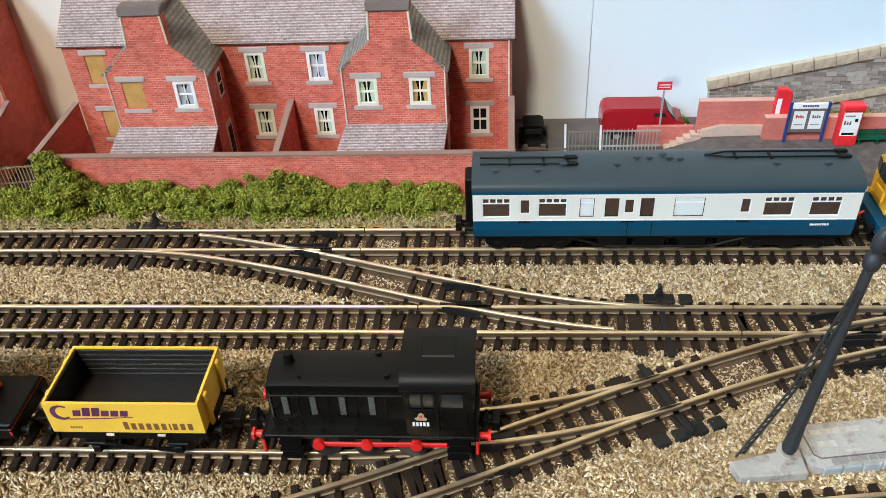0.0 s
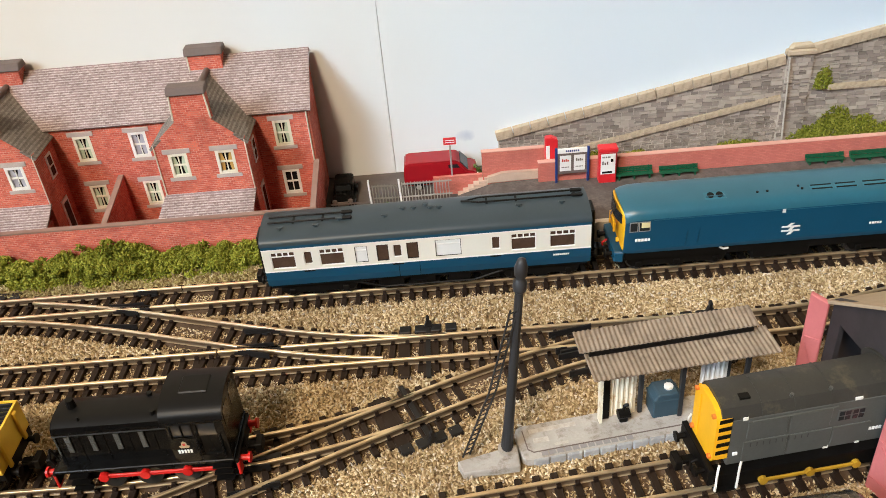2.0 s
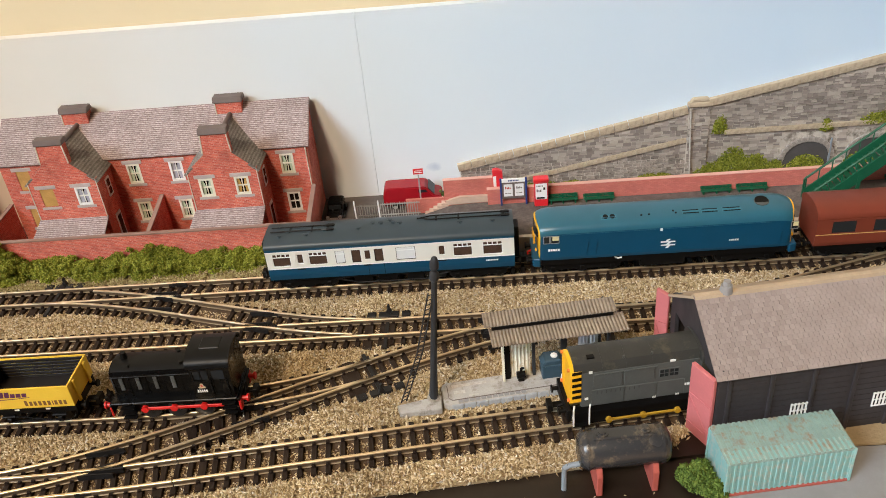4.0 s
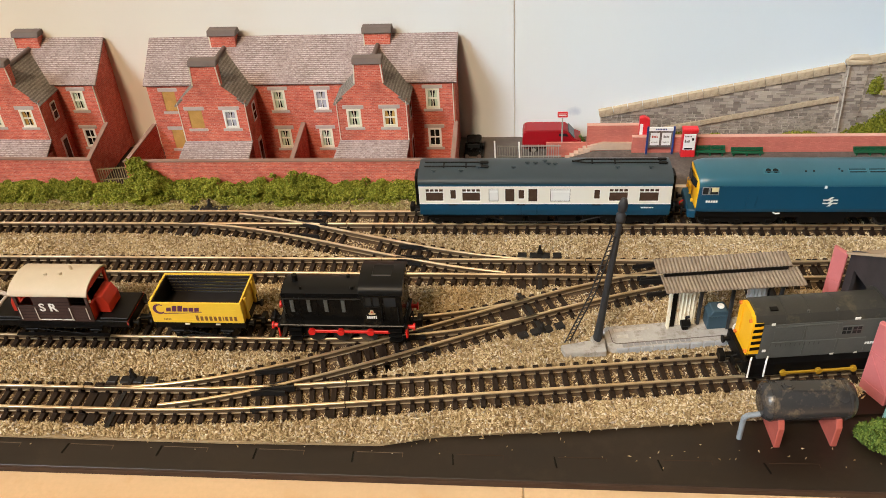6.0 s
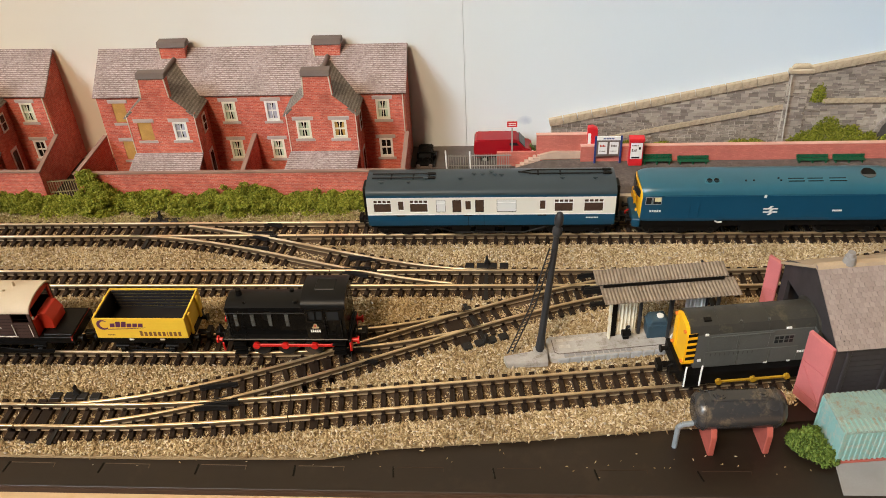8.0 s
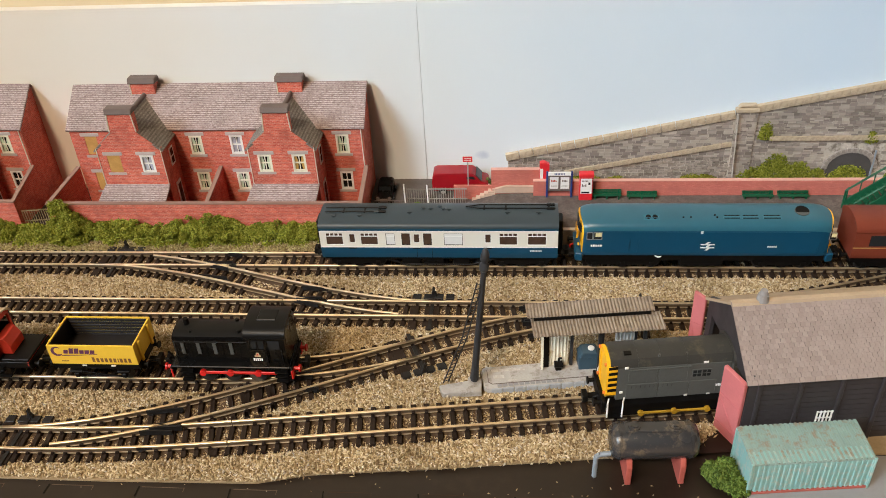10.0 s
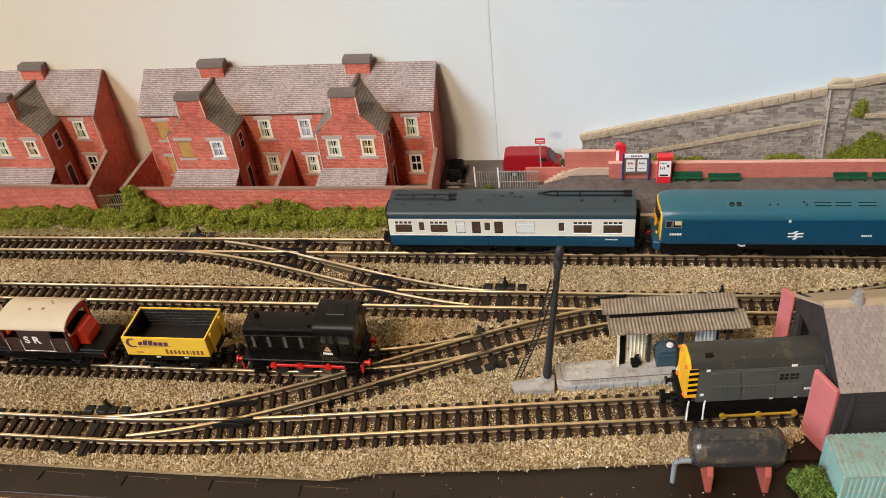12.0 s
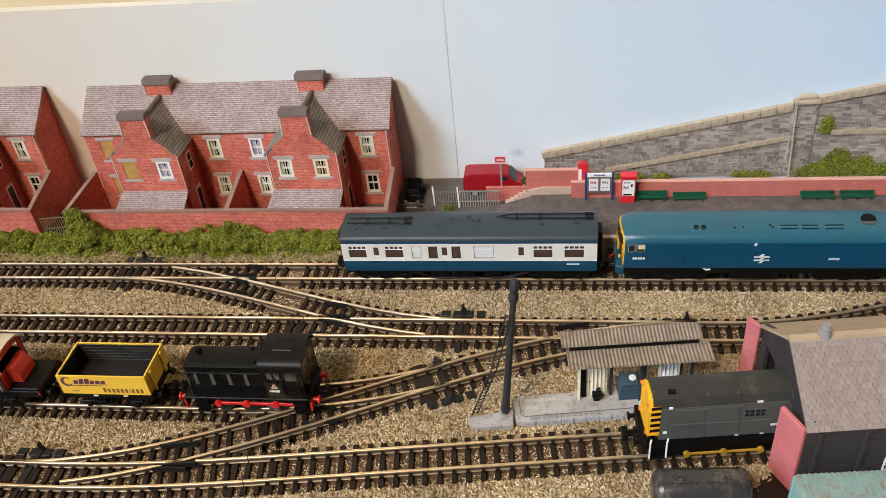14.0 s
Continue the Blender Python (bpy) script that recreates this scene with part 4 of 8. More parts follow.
        end = part("end_wall", bm, M["black"], c)
        one("gangway", end, M["black"], box, min(s * L, s * (L + 2.2)), max(s * L, s * (L + 2.2)), -3.4, 3.4, 7.5, 22, soft=0.4)
        for y in (-5.2, 5.2):
            buffer(c, s * L, s, y, 7.2, M["black"])
        coupling(c, s * L, s)
    bm = lump()
    arc = [(-W - 0.12, 21.85)] + [(-(W + 0.1) * math.cos(math.pi * i / 22) * (1.0 if i else 1), 22.0 + 3.3 * math.sin(math.pi * i / 22) ** 0.82) for i in range(0, 23)] + [(W + 0.12, 21.85)]
    extrude(bm, arc, "x", -L - 0.2, L + 0.2)
    part("roof", bm, M["coachroof"], c, "dark grey arched roof with pipes", 35)
    def rz(y):
        return 22.0 + 3.3 * (1 - (y / (W + 0.1)) ** 2) ** 0.41
    for x0, x1, ys in ((-49.5, -22.0, (-1.6, 1.6)), (10.0, 49.0, (0.8, 4.0))):
        for y in ys:
            one("roof_pipe", c, M["black"], path_rod, [(x0 + 1.5, (ys[0] + ys[1]) / 2 if x0 > 0 else y, rz(y) + 0.4), (x0 + 7, y, rz(y) + 0.45), (x1, y, rz(y) + 0.4)], 0.28, 6)
        for x in (x0 + 9, x0 + 18, x1 - 3):
            one("pipe_clip", c, M["black"], box, x, x + 0.7, ys[0] - 0.5, ys[1] + 0.5, rz(ys[1]) - 0.2, rz(ys[0]) + 0.25)
        for y in ys:
            one("pipe_end", c, M["black"], box, x1 - 3.6, x1 - 0.2, y - 0.7, y + 0.7, rz(y), rz(y) + 0.8, soft=0.2)
    for x, y in ((-44, -4.5), (-33, -4.3), (-26, -2.0), (-12, -2.3), (-6.5, 1.0), (-3.2, 0.8), (2.0, 0.4), (4.6, 0.0), (0.5, 2.4), (29, -2.5), (42, -2.6)):
        one("roof_vent", c, M["coachroof"], lambda b, x=x, y=y: (rod(b, (x, y, rz(y) - 0.2), (x, y, rz(y) + 0.6), 0.55, 8), box(b, x - 1.0, x + 1.0, y - 0.45, y + 0.45, rz(y) + 0.4, rz(y) + 0.9)), soft=0.12)
    one("floor_pan", c, M["black"], box, -L + 0.8, L - 0.8, -7.8, 7.8, 5.6, 7.2)
    one("interior_core", c, M["seatred"], box, -L + 1.2, L - 1.2, -6.5, 6.5, 7.2, 17.5)
    for x0, x1 in ((-16, -8), (-6, 2), (6, 13), (16, 22)):
        one("underframe_box", c, M["black"], box, x0, x1, -7.2, 7.2, 2.6, 5.8, soft=0.3)
    for y in (-7.4, 7.4):
        one("truss_rod", c, M["black"], path_rod, [(-24, y, 5.6), (-14, y, 2.6), (14, y, 2.6), (24, y, 5.6)], 0.35, 6)
        one("step_board", c, M["black"], box, -6.5, -1.0, y - 0.7, y + 0.7, 3.6, 4.0)
    bogie(c, -35, 17, 2)
    bogie(c, 35, 17, 2)
    return c


coach(at_mm(44.0, 194.3, RAIL_TOP))


# ---- blue diesel locomotive ----
def loft(bm, stations, caps=(True, True)):
    """Skin through rings of equal length."""
    rings = [[bm.verts.new(p) for p in st] for st in stations]
    n = len(rings[0])
    for a, b in zip(rings[:-1], rings[1:]):
        for i in range(n):
            bm.faces.new((a[i], a[(i + 1) % n], b[(i + 1) % n], b[i]))
    if caps[0]:
        bm.faces.new(rings[0][::-1])
    if caps[1]:
        bm.faces.new(rings[-1])


def body_ring(x, w, zb, ze, zt, n=14, lean=0.0):
    """A vehicle cross-section: sides from zb to ze and an arched top to zt. lean moves the top along x."""
    ring = [(x, -w * 0.96, zb), (x + lean * 0.1, -w, zb + 1.5), (x + lean * 0.55, -w, ze)]
    for i in range(1, n):
        a = math.pi * i / n
        k = math.sin(a) ** 0.8
        ring.append((x + lean * (0.55 + 0.45 * k), -w * math.cos(a), ze + (zt - ze) * k))
    ring += [(x + lean * 0.55, w, ze), (x + lean * 0.1, w, zb + 1.5), (x, w * 0.96, zb)]
    return ring


def diesel(m):
    d = thing("diesel_locomotive", m, "rail blue diesel locomotive with yellow cab ends coupled to the coach", "locomotive")
    H, W = 52.6, 9.2

    def bow(y):
        return 1.9 * (abs(y) / 8.6) ** 2

    bm = lump()
    st = []
    for x, w, ze, zt, ln in ((-H + 2.0, 8.6, 19.5, 24.5, 0.5), (-H + 3.8, 8.95, 20.2, 25.0, 0.3), (-H + 7, W, 20.7, 25.4, 0.1), (-H + 12, W, 20.9, 25.5, 0.0), (H - 12, W, 20.9, 25.5, 0.0), (H - 7, W, 20.7, 25.4, -0.1), (H - 3.8, 8.95, 20.2, 25.0, -0.3), (H - 2.0, 8.6, 19.5, 24.5, -0.5)):
        ring = body_ring(x, w, 8.7, ze, zt, 14, ln)
        # the cab ends are bowed in plan
        k = max(0.0, 1.0 - (H - abs(x)) / 7.0) * (1 if x < 0 else -1)
        st.append([(p[0] + k * bow(p[1]), p[1], p[2]) for p in ring])
    low = [[p for i, p in enumerate(r) if i <= 2 or i >= len(r) - 3] for r in st]
    loft(bm, low)
    body = part("body", bm, M["railblue"], d, "plain rail blue body side")
    bm = lump()
    top = [[(p[0], p[1] * 1.004, p[2] + 0.02) for p in r[2:-2]] for r in st]
    loft(bm, top)
    part("roof", bm, M["railblue_roof"], d, "arched blue roof, its sheen painted in as paler blue", 30)
    for s in (-1, 1):
        # raked yellow cab front with its windscreens
        bm = lump()
        r0 = [(p[0] + s * bow(p[1]), p[1], p[2]) for p in body_ring(s * (-H + 1.7), 8.45, 9.6, 19.4, 24.2, 14, s * 0.5)]
        r1 = [(p[0] - s * 0.45, p[1] * 0.985, p[2] if p[2] > 10 else p[2] + 0.3) for p in r0]
        loft(bm, [r0, r1])
        face = part("cab_front", bm, M["yellow"], d, "full yellow warning panel on the cab end")
        def fx(z):
            t = max(0.0, (z - 9.0) / 16.6)
            return -s * (H - 1.7) - s * 0.35 + s * 0.5 * t
        for ya, yb in ((-6.9, -2.9), (-2.2, 2.2), (2.9, 6.9)):
            bm = lump()
            za, zb = 18.7, 22.8 if abs(ya + yb) < 1 else 21.8
            v = [bm.verts.new((fx(z) + s * bow(y) - s * o, y, z)) for o in (0.0, 0.35) for y, z in ((ya, za), (yb, za), (yb, zb), (ya, zb))]
            for f in ((0, 1, 2, 3), (4, 7, 6, 5), (0, 4, 5, 1), (1, 5, 6, 2), (2, 6, 7, 3), (3, 7, 4, 0)):
                bm.faces.new([v[i] for i in f])
            part("windscreen", bm, M["glass"], face)
        one("headcode_panel", face, M["yellow"], box, min(fx(15) - s * 0.1, fx(15) + s * 0.4), max(fx(15) - s * 0.1, fx(15) + s * 0.4), -2.6, 2.6, 13.4, 16.2)
        for y in (-5.4, 5.4):
            one("marker_lamp", face, M["yellow"], rod, (fx(12) + s * bow(y), y, 12), (fx(12) + s * bow(y) - s * 0.6, y, 12), 0.7, 10)
            one("grab_rail", face, M["yellow"], path_rod, [(fx(17) + s * 0.1, y * 0.55, 17.6), (fx(17) - s * 0.35, y * 0.55, 17.4), (fx(14) - s * 0.35, y * 0.55, 13.6), (fx(14), y * 0.55, 13.4)], 0.15, 5)
        bm = lump()
        extrude(bm, [(s * -(H - 0.4), -8.2), (s * -(H - 3.5), -8.9), (s * -(H - 3.5), 8.9), (s * -(H - 0.4), 8.2)], "z", 5.4, 9.3)
        soften(bm, 0.4)
        part("buffer_beam", bm, M["railblue"], d)
        for y in (-5.6, 5.6):
            buffer(d, -s * (H - 0.6), -s, y, 7.2, M["black"])
        one("hose", d, M["red"], path_rod, [(-s * (H - 0.5), 2.4, 7), (-s * (H + 1.0), 2.4, 6), (-s * (H + 0.8), 2.4, 3.6)], 0.35, 6)
        coupling(d, -s * (H - 1.0), -s)
    for s in (-1, 1):
        y = s * W
        lo, hi = min(y, y + s * 0.08), max(y, y + s * 0.08)
        for e in (-1, 1):
            for a, b in ((47.6, 45.5), (44.8, 41.8)) if e < 0 else ((51.0, 48.6),):
                x0, x1 = sorted((e * a, e * b))
                w = one("cab_window", body, M["alloy"], box, x0 - 0.25, x1 + 0.25, lo, hi, 16.8, 20.3)
                one("pane", w, M["glass"], box, x0, x1, min(y, y + s * 0.14), max(y, y + s * 0.14), 17.1, 20.0)
                if a < 46 or e > 0:
                    one("blind", w, M["blindcream"], box, x0 + 0.5, x1, min(y, y + s * 0.17), max(y, y + s * 0.17), 18.2, 20.0)
            for x in (-30.8, -27.2) if e < 0 else (44.6, 47.6):
                one("handrail", body, M["railblue"], path_rod, [(x, y + s * 0.25, 11.0), (x + 0.6, y + s * 0.25, 16.6)], 0.13, 5)
        bars(body, "number_strip", M["whitepaint"], y, -46.0, 13.2, [0.75] * 5, [1.0] * 5, 0.2, 0.06, s)
        bars(body, "number_strip", M["whitepaint"], y, 25.0, 13.0, [0.6] * 5, [0.8] * 5, 0.18, 0.06, s)
        bm = lump()
        for z in (12.6, 14.1):
            box(bm, -1.6, 4.0, lo, hi, z, z + 0.55)
        for zz in (12.9, 11.5):
            k = 1 if zz > 12 else 1
            vs = extrude(bm, [(0.2, zz), (1.3, zz), (2.6, zz + 1.5), (1.5, zz + 1.5)], "y", lo, hi)
        vs = extrude(bm, [(0.0, 14.6), (1.1, 14.6), (2.2, 15.6), (1.1, 15.6)], "y", lo, hi)
        part("emblem", bm, M["whitepaint"], body, "plain white double bar emblem")
        one("data_panel", body, M["whitepaint"], box, -2.2, -1.2, lo, hi, 19.6, 20.9)
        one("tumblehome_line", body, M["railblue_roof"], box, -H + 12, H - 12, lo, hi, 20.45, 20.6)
    def rt(y):
        return 20.9 + 4.6 * (1 - (y / W) ** 2) ** 0.4
    bm = lump()
    extrude(bm, [(-6.3, rt(-6.3) - 0.4), (-6.3, rt(-6.3) + 0.1), (-3.4, rt(-3.4) + 0.1), (-3.4, rt(-3.4) - 0.4)], "x", -25.0, -18.4)
    soften(bm, 0.12)
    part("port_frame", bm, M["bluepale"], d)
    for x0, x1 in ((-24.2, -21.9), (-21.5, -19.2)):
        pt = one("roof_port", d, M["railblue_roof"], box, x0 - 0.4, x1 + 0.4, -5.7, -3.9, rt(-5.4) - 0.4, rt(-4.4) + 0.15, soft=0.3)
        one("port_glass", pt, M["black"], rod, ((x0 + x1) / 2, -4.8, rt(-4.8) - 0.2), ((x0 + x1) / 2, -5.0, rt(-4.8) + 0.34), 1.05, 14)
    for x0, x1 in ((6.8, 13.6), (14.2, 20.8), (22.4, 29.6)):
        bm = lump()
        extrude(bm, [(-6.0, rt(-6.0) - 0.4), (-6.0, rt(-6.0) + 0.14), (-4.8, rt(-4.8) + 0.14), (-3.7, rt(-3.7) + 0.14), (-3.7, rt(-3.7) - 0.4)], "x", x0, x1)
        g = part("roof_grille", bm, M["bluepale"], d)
        for ya, yb in ((-5.8, -5.35), (-4.35, -3.9)):
            bm = lump()
            extrude(bm, [(ya, rt(ya)), (ya, rt(ya) + 0.22), (yb, rt(yb) + 0.22), (yb, rt(yb))], "x", x0 + 0.3, x1 - 0.3)
            part("grille_slot", bm, M["black"], g)
    fan = one("roof_fan", d, M["dieselgrey"], rod, (38.5, -1.2, 24.7), (38.5, -1.3, 25.75), 2.9, 24)
    one("fan_mesh", fan, M["black"], rod, (38.5, -1.25, 25.7), (38.5, -1.3, 25.9), 2.65, 24)
    for x, y in ((3.6, -3.8), (-6, -4.9), (-9, -5.0), (4.4, -5.0)):
        one("lifting_eye", d, M["black"], rod, (x, y, rt(y) - 0.3), (x, y, rt(y) + 0.3), 0.4, 8)
    one("underframe", d, M["black"], box, -H + 4, H - 4, -8.0, 8.0, 5.6, 8.8)
    one("fuel_tank", d, M["black"], box, -9, 9, -7.8, 7.8, 2.4, 6.0, soft=0.5)
    for y in (-8.2, 8.2):
        one("valance_mark", d, M["whitepaint"], path_rod, [(-19.4, y, 8.2), (-18.2, y, 7.4), (-16.6, y, 7.6)], 0.35, 5)
    bogie(d, -32, 24, 3)
    bogie(d, 33, 17, 2)
    return d


diesel(at_mm(153.4, 194.3, RAIL_TOP))


def maroon_coach(m):
    """The end of a coach coupled behind the locomotive."""
    c = thing("railway_coach", m, "maroon coach coupled behind the blue locomotive", "coach")
    bm = lump()
    loft(bm, [body_ring(x, 9.0, 7.5, 19.5, 20.2, 10) for x in (0, 90)])
    part("body", bm, M["maroon"], c)
    bm = lump()
    arc = [(-9.2 * math.cos(math.pi * i / 18), 20.0 + 4.8 * math.sin(math.pi * i / 18) ** 0.8) for i in range(19)]
    extrude(bm, arc, "x", -0.3, 90.3)
    part("roof", bm, M["maroon"], c, "", 35)
    for s in (-1, 1):
        one("waist_strip", c, M["gold"], box, 0, 90, min(s * 9.0, s * 9.08), max(s * 9.0, s * 9.08), 12.6, 12.9)
        for k in range(5):
            x = 6 + k * 16
            w = one("window", c, M["glass"], box, x, x + 9, min(s * 9, s * 9.1), max(s * 9, s * 9.1), 13.6, 18.6)
    one("underframe", c, M["black"], box, 1, 89, -7.5, 7.5, 4.5, 7.6)
    buffer(c, 0, -1, -5.2, 7, M["black"])
    buffer(c, 0, -1, 5.2, 7, M["black"])
    coupling(c, 0, -1)
    bogie(c, 15, 16, 2)
    bogie(c, 72, 16, 2)
    return c


maroon_coach(at_mm(212.0, 194.3, RAIL_TOP))


# ---- black shunter on the siding ----
def shunter_black(m):
    d = thing("diesel_shunter", m, "black diesel shunter with red rods and buffer beams on the siding", "locomotive")
    # x from -22.5 (bonnet end) to 22.5 (cab end)
    fp = one("footplate", d, M["blackgloss"], box, -22.3, 21.4, -8.2, 8.2, 8.2, 9.2, soft=0.2)
    bm = lump()
    arc = [(-5.5, 9.2), (-5.5, 19.3), (-5.0, 20.6), (-3.7, 21.4), (-1.8, 21.75), (1.8, 21.75), (3.7, 21.4), (5.0, 20.6), (5.5, 19.3), (5.5, 9.2)]
    extrude(bm, arc, "x", -20.6, 7.6)
    bonnet = part("bonnet", bm, M["blackgloss"], d, "", 30)
    bm = lump()
    extrude(bm, [(-5.1, 20.7), (-3.7, 21.5), (-1.8, 21.9), (1.8, 21.9), (3.7, 21.5), (5.1, 20.7)], "x", -20.2, 7.4)
    part("bonnet_top", bm, M["blackroof"], bonnet, "", 30)
    for s in (-1, 1):
        y = s * 5.5
        lo, hi = min(y, y + s * 0.2), max(y, y + s * 0.2)
        for x in (-17.4, -11.6, -5.6, 0.4):
            lv = one("louvre_panel", bonnet, M["black"], box, x - 0.5, x + 0.9, lo, hi, 13.0, 18.6)
            for k in range(8):
                one("louvre", lv, M["dieselgrey"], box, x - 0.4, x + 0.8, min(y, y + s * 0.42), max(y, y + s * 0.42), 13.2 + k * 0.66, 13.7 + k * 0.66)
        for x in (-20.0, -14.6, -8.6, -2.6, 3.4):
            one("panel_rib", bonnet, M["blackgloss"], box, x - 0.15, x + 0.15, lo, hi, 9.4, 19.4)
        one("handrail", bonnet, M["black"], path_rod, [(-20.2, y + s * 0.9, 19.3), (7.0, y + s * 0.9, 19.4)], 0.22, 6)
        for x in (-16, -9, -2, 5):
            one("rail_knob", bonnet, M["blackgloss"], rod, (x, y, 19.3), (x, y + s * 0.9, 19.35), 0.2, 5)
        for x in (-18, -11, -4, 4):
            one("hinge", bonnet, M["blackgloss"], box, x, x + 0.9, min(y, y + s * 0.4), max(y, y + s * 0.4), 10.6, 11.3)
        one("grille_light", bonnet, M["dieselgrey"], box, -20.4, -19.9, lo, hi, 12, 19)
    rad = one("radiator", bonnet, M["black"], box, -21.1, -20.6, -4.6, 4.6, 10, 20, soft=0.2)
    for k in range(9):
        one("radiator_slat", rad, M["blackroof"], box, -21.3, -21.1, -4.2, 4.2, 10.8 + k * 1.0, 11.3 + k * 1.0)
    st = one("exhaust_chimney", d, M["black"], rod, (-16.8, 0.8, 21.4), (-16.8, 0.8, 24.2), 1.2, 12, 0.95)
    one("whistle", d, M["blackroof"], rod, (-14, -3.6, 21.2), (-14, -3.6, 22.4), 0.35, 6)
    for x, y in ((1.5, 3.0), (3.8, -3.2)):
        one("filler_cap", d, M["blackroof"], rod, (x, y, 21.2), (x, y, 22.5), 0.7, 10)
    # cab with windows
    cab = thing("cab", Matrix(), "", "")
    cab.parent = d
    for k in ("label", "category"):
        if k in cab:
            del cab[k]
    for s in (-1, 1):
        bm = lump()
        y = s * 7.9
        wall_panel(bm, 7.6, 21.2, 9.2, 23.4, y, y - s * 0.8, [(8.6, 13.4, 17.4, 21.5), (14.8, 19.2, 11.2, 21.5)])
        side = part("cab_side", bm, M["blackgloss"], cab)
        one("window", side, M["glass"], box, 8.6, 13.4, min(y - s * 0.3, y - s * 0.45), max(y - s * 0.3, y - s * 0.45), 17.4, 21.5)
        one("door", side, M["blackgloss"], box, 14.8, 19.2, min(y - s * 0.3, y - s * 0.6), max(y - s * 0.3, y - s * 0.6), 11.2, 17.4)
        one("window", side, M["glass"], box, 14.8, 19.2, min(y - s * 0.3, y - s * 0.45), max(y - s * 0.3, y - s * 0.45), 17.4, 21.5)
        bm = lump()
        for q in ((8.3, 13.7, 17.1, 17.4), (8.3, 13.7, 21.5, 21.8), (8.3, 8.6, 17.4, 21.5), (13.4, 13.7, 17.4, 21.5), (10.9, 11.15, 17.4, 21.5)):
            box(bm, q[0], q[1], min(y - s * 0.3, y + s * 0.12), max(y - s * 0.3, y + s * 0.12), q[2], q[3])
        part("window_frame", bm, M["blackroof"], side)
        lo, hi = min(y, y + s * 0.08), max(y, y + s * 0.08)
        bm = lump()
        extrude(bm, [(9.8, 14.0), (11.7, 14.0), (12.0, 14.6), (11.4, 14.9), (11.3, 15.8), (10.7, 16.2), (10.2, 15.8), (10.0, 14.9), (9.4, 14.6)], "y", lo, hi)
        part("crest", bm, M["crestgold"], side, "small gold and red crest")
        one("crest_centre", side, M["vanred"], box, 10.4, 11.0, min(y, y + s * 0.12), max(y, y + s * 0.12), 14.8, 15.5)
        bars(side, "number_strip", M["whitepaint"], y, 8.9, 12.3, [0.5] * 5, [1.1] * 5, 0.22, 0.08, s)
        for x in (14.2, 19.8):
            one("cab_handrail", side, M["blackroof"], path_rod, [(x, y + s * 0.5, 10.4), (x, y + s * 0.5, 18.0)], 0.17, 5)
    for x, w in ((7.6, 0.8), (20.4, 0.8)):
        bm = lump()
        extrude(bm, [(-7.1, 9.2), (7.1, 9.2), (7.1, 23.4), (4.6, 25.6), (0, 26.4), (-4.6, 25.6), (-7.1, 23.4)], "x", x, x + w)
        end = part("cab_end", bm, M["blackgloss"], cab)
        for ya, yb in ((-6.0, -1.0), (1.0, 6.0)):
            one("window", end, M["glass"], box, x - 0.1 if x < 10 else x + w - 0.05, x + 0.05 if x < 10 else x + w + 0.1, ya, yb, 18.4, 23.2)
    bm = lump()
    arc = [(-8.5 * math.cos(math.pi * i / 16), 23.0 + 4.0 * math.sin(math.pi * i / 16) ** 0.85) for i in range(17)]
    inn = [(y * 0.95, z - 0.6) for y, z in arc[::-1]]
    extrude(bm, arc + inn, "x", 6.9, 21.8)
    part("cab_roof", bm, M["blackroof"], cab, "satin black arched cab roof", 35)
    one("roof_hatch", cab, M["blackroof"], box, 11, 18, -3, 3, 26.5, 27.2, soft=0.3)
    # running gear
    one("frame", d, M["black"], box, -20, 20.5, -5.6, 5.6, 3.2, 8.2)
    for x in (-10.4, -1.2, 8.2):
        wheelset(d, x, 3.3, 5.4)
    for s in (-1, 1):
        y = s * 6.9
        rd = one("coupling_rod", d, M["red"], box, -12.0, 16.0, min(y, y + s * 0.55), max(y, y + s * 0.55), 4.9, 6.1, soft=0.15)
        for x in (-11.4, -1.2, 9.2):
            one("crank_pin", rd, M["red"], rod, (x, y - s * 0.3, 5.5), (x, y + s * 1.0, 5.5), 1.25, 12)
        for x in (-19.6, 15.6):
            for k in range(3):
                one("step", d, M["black"], box, x, x + 4.6, min(s * 6.6, s * 8.2), max(s * 6.6, s * 8.2), 2.0 + k * 2.1, 2.45 + k * 2.1)
            one("step_bracket", d, M["black"], box, x + 0.2, x + 4.4, min(s * 6.3, s * 6.7), max(s * 6.3, s * 6.7), 1.6, 8.2)
    for s in (-1, 1):
        x = s * 22.3 if s < 0 else 21.4
        beam = one("buffer_beam", d, M["black"], box, min(x, x + s * 0.8), max(x, x + s * 0.8), -7.9, 7.9, 4.4, 8.6, soft=0.2)
        for y in (-6.7, 6.7):
            one("beam_end", beam, M["red"], box, min(x + s * 0.1, x + s * 0.9), max(x + s * 0.1, x + s * 0.9), y - 1.3, y + 1.3, 3.4, 7.6, soft=0.2, label="red painted beam end")
        for y in (-5.6, 5.6):
            buffer(d, x + s * 0.8, s, y, 6.8, M["red"])
        one("vacuum_pipe", d, M["black"], path_rod, [(x + s * 0.8, -2.6, 7), (x + s * 1.8, -2.6, 10), (x + s * 2.4, -2.6, 11.4), (x + s * 2.6, -3.6, 9), (x + s * 1.4, -4.0, 6.6)], 0.3, 6)
        coupling(d, x, s)
    return d


shunter_black(at_mm(-25.6, 122.0, RAIL_TOP))


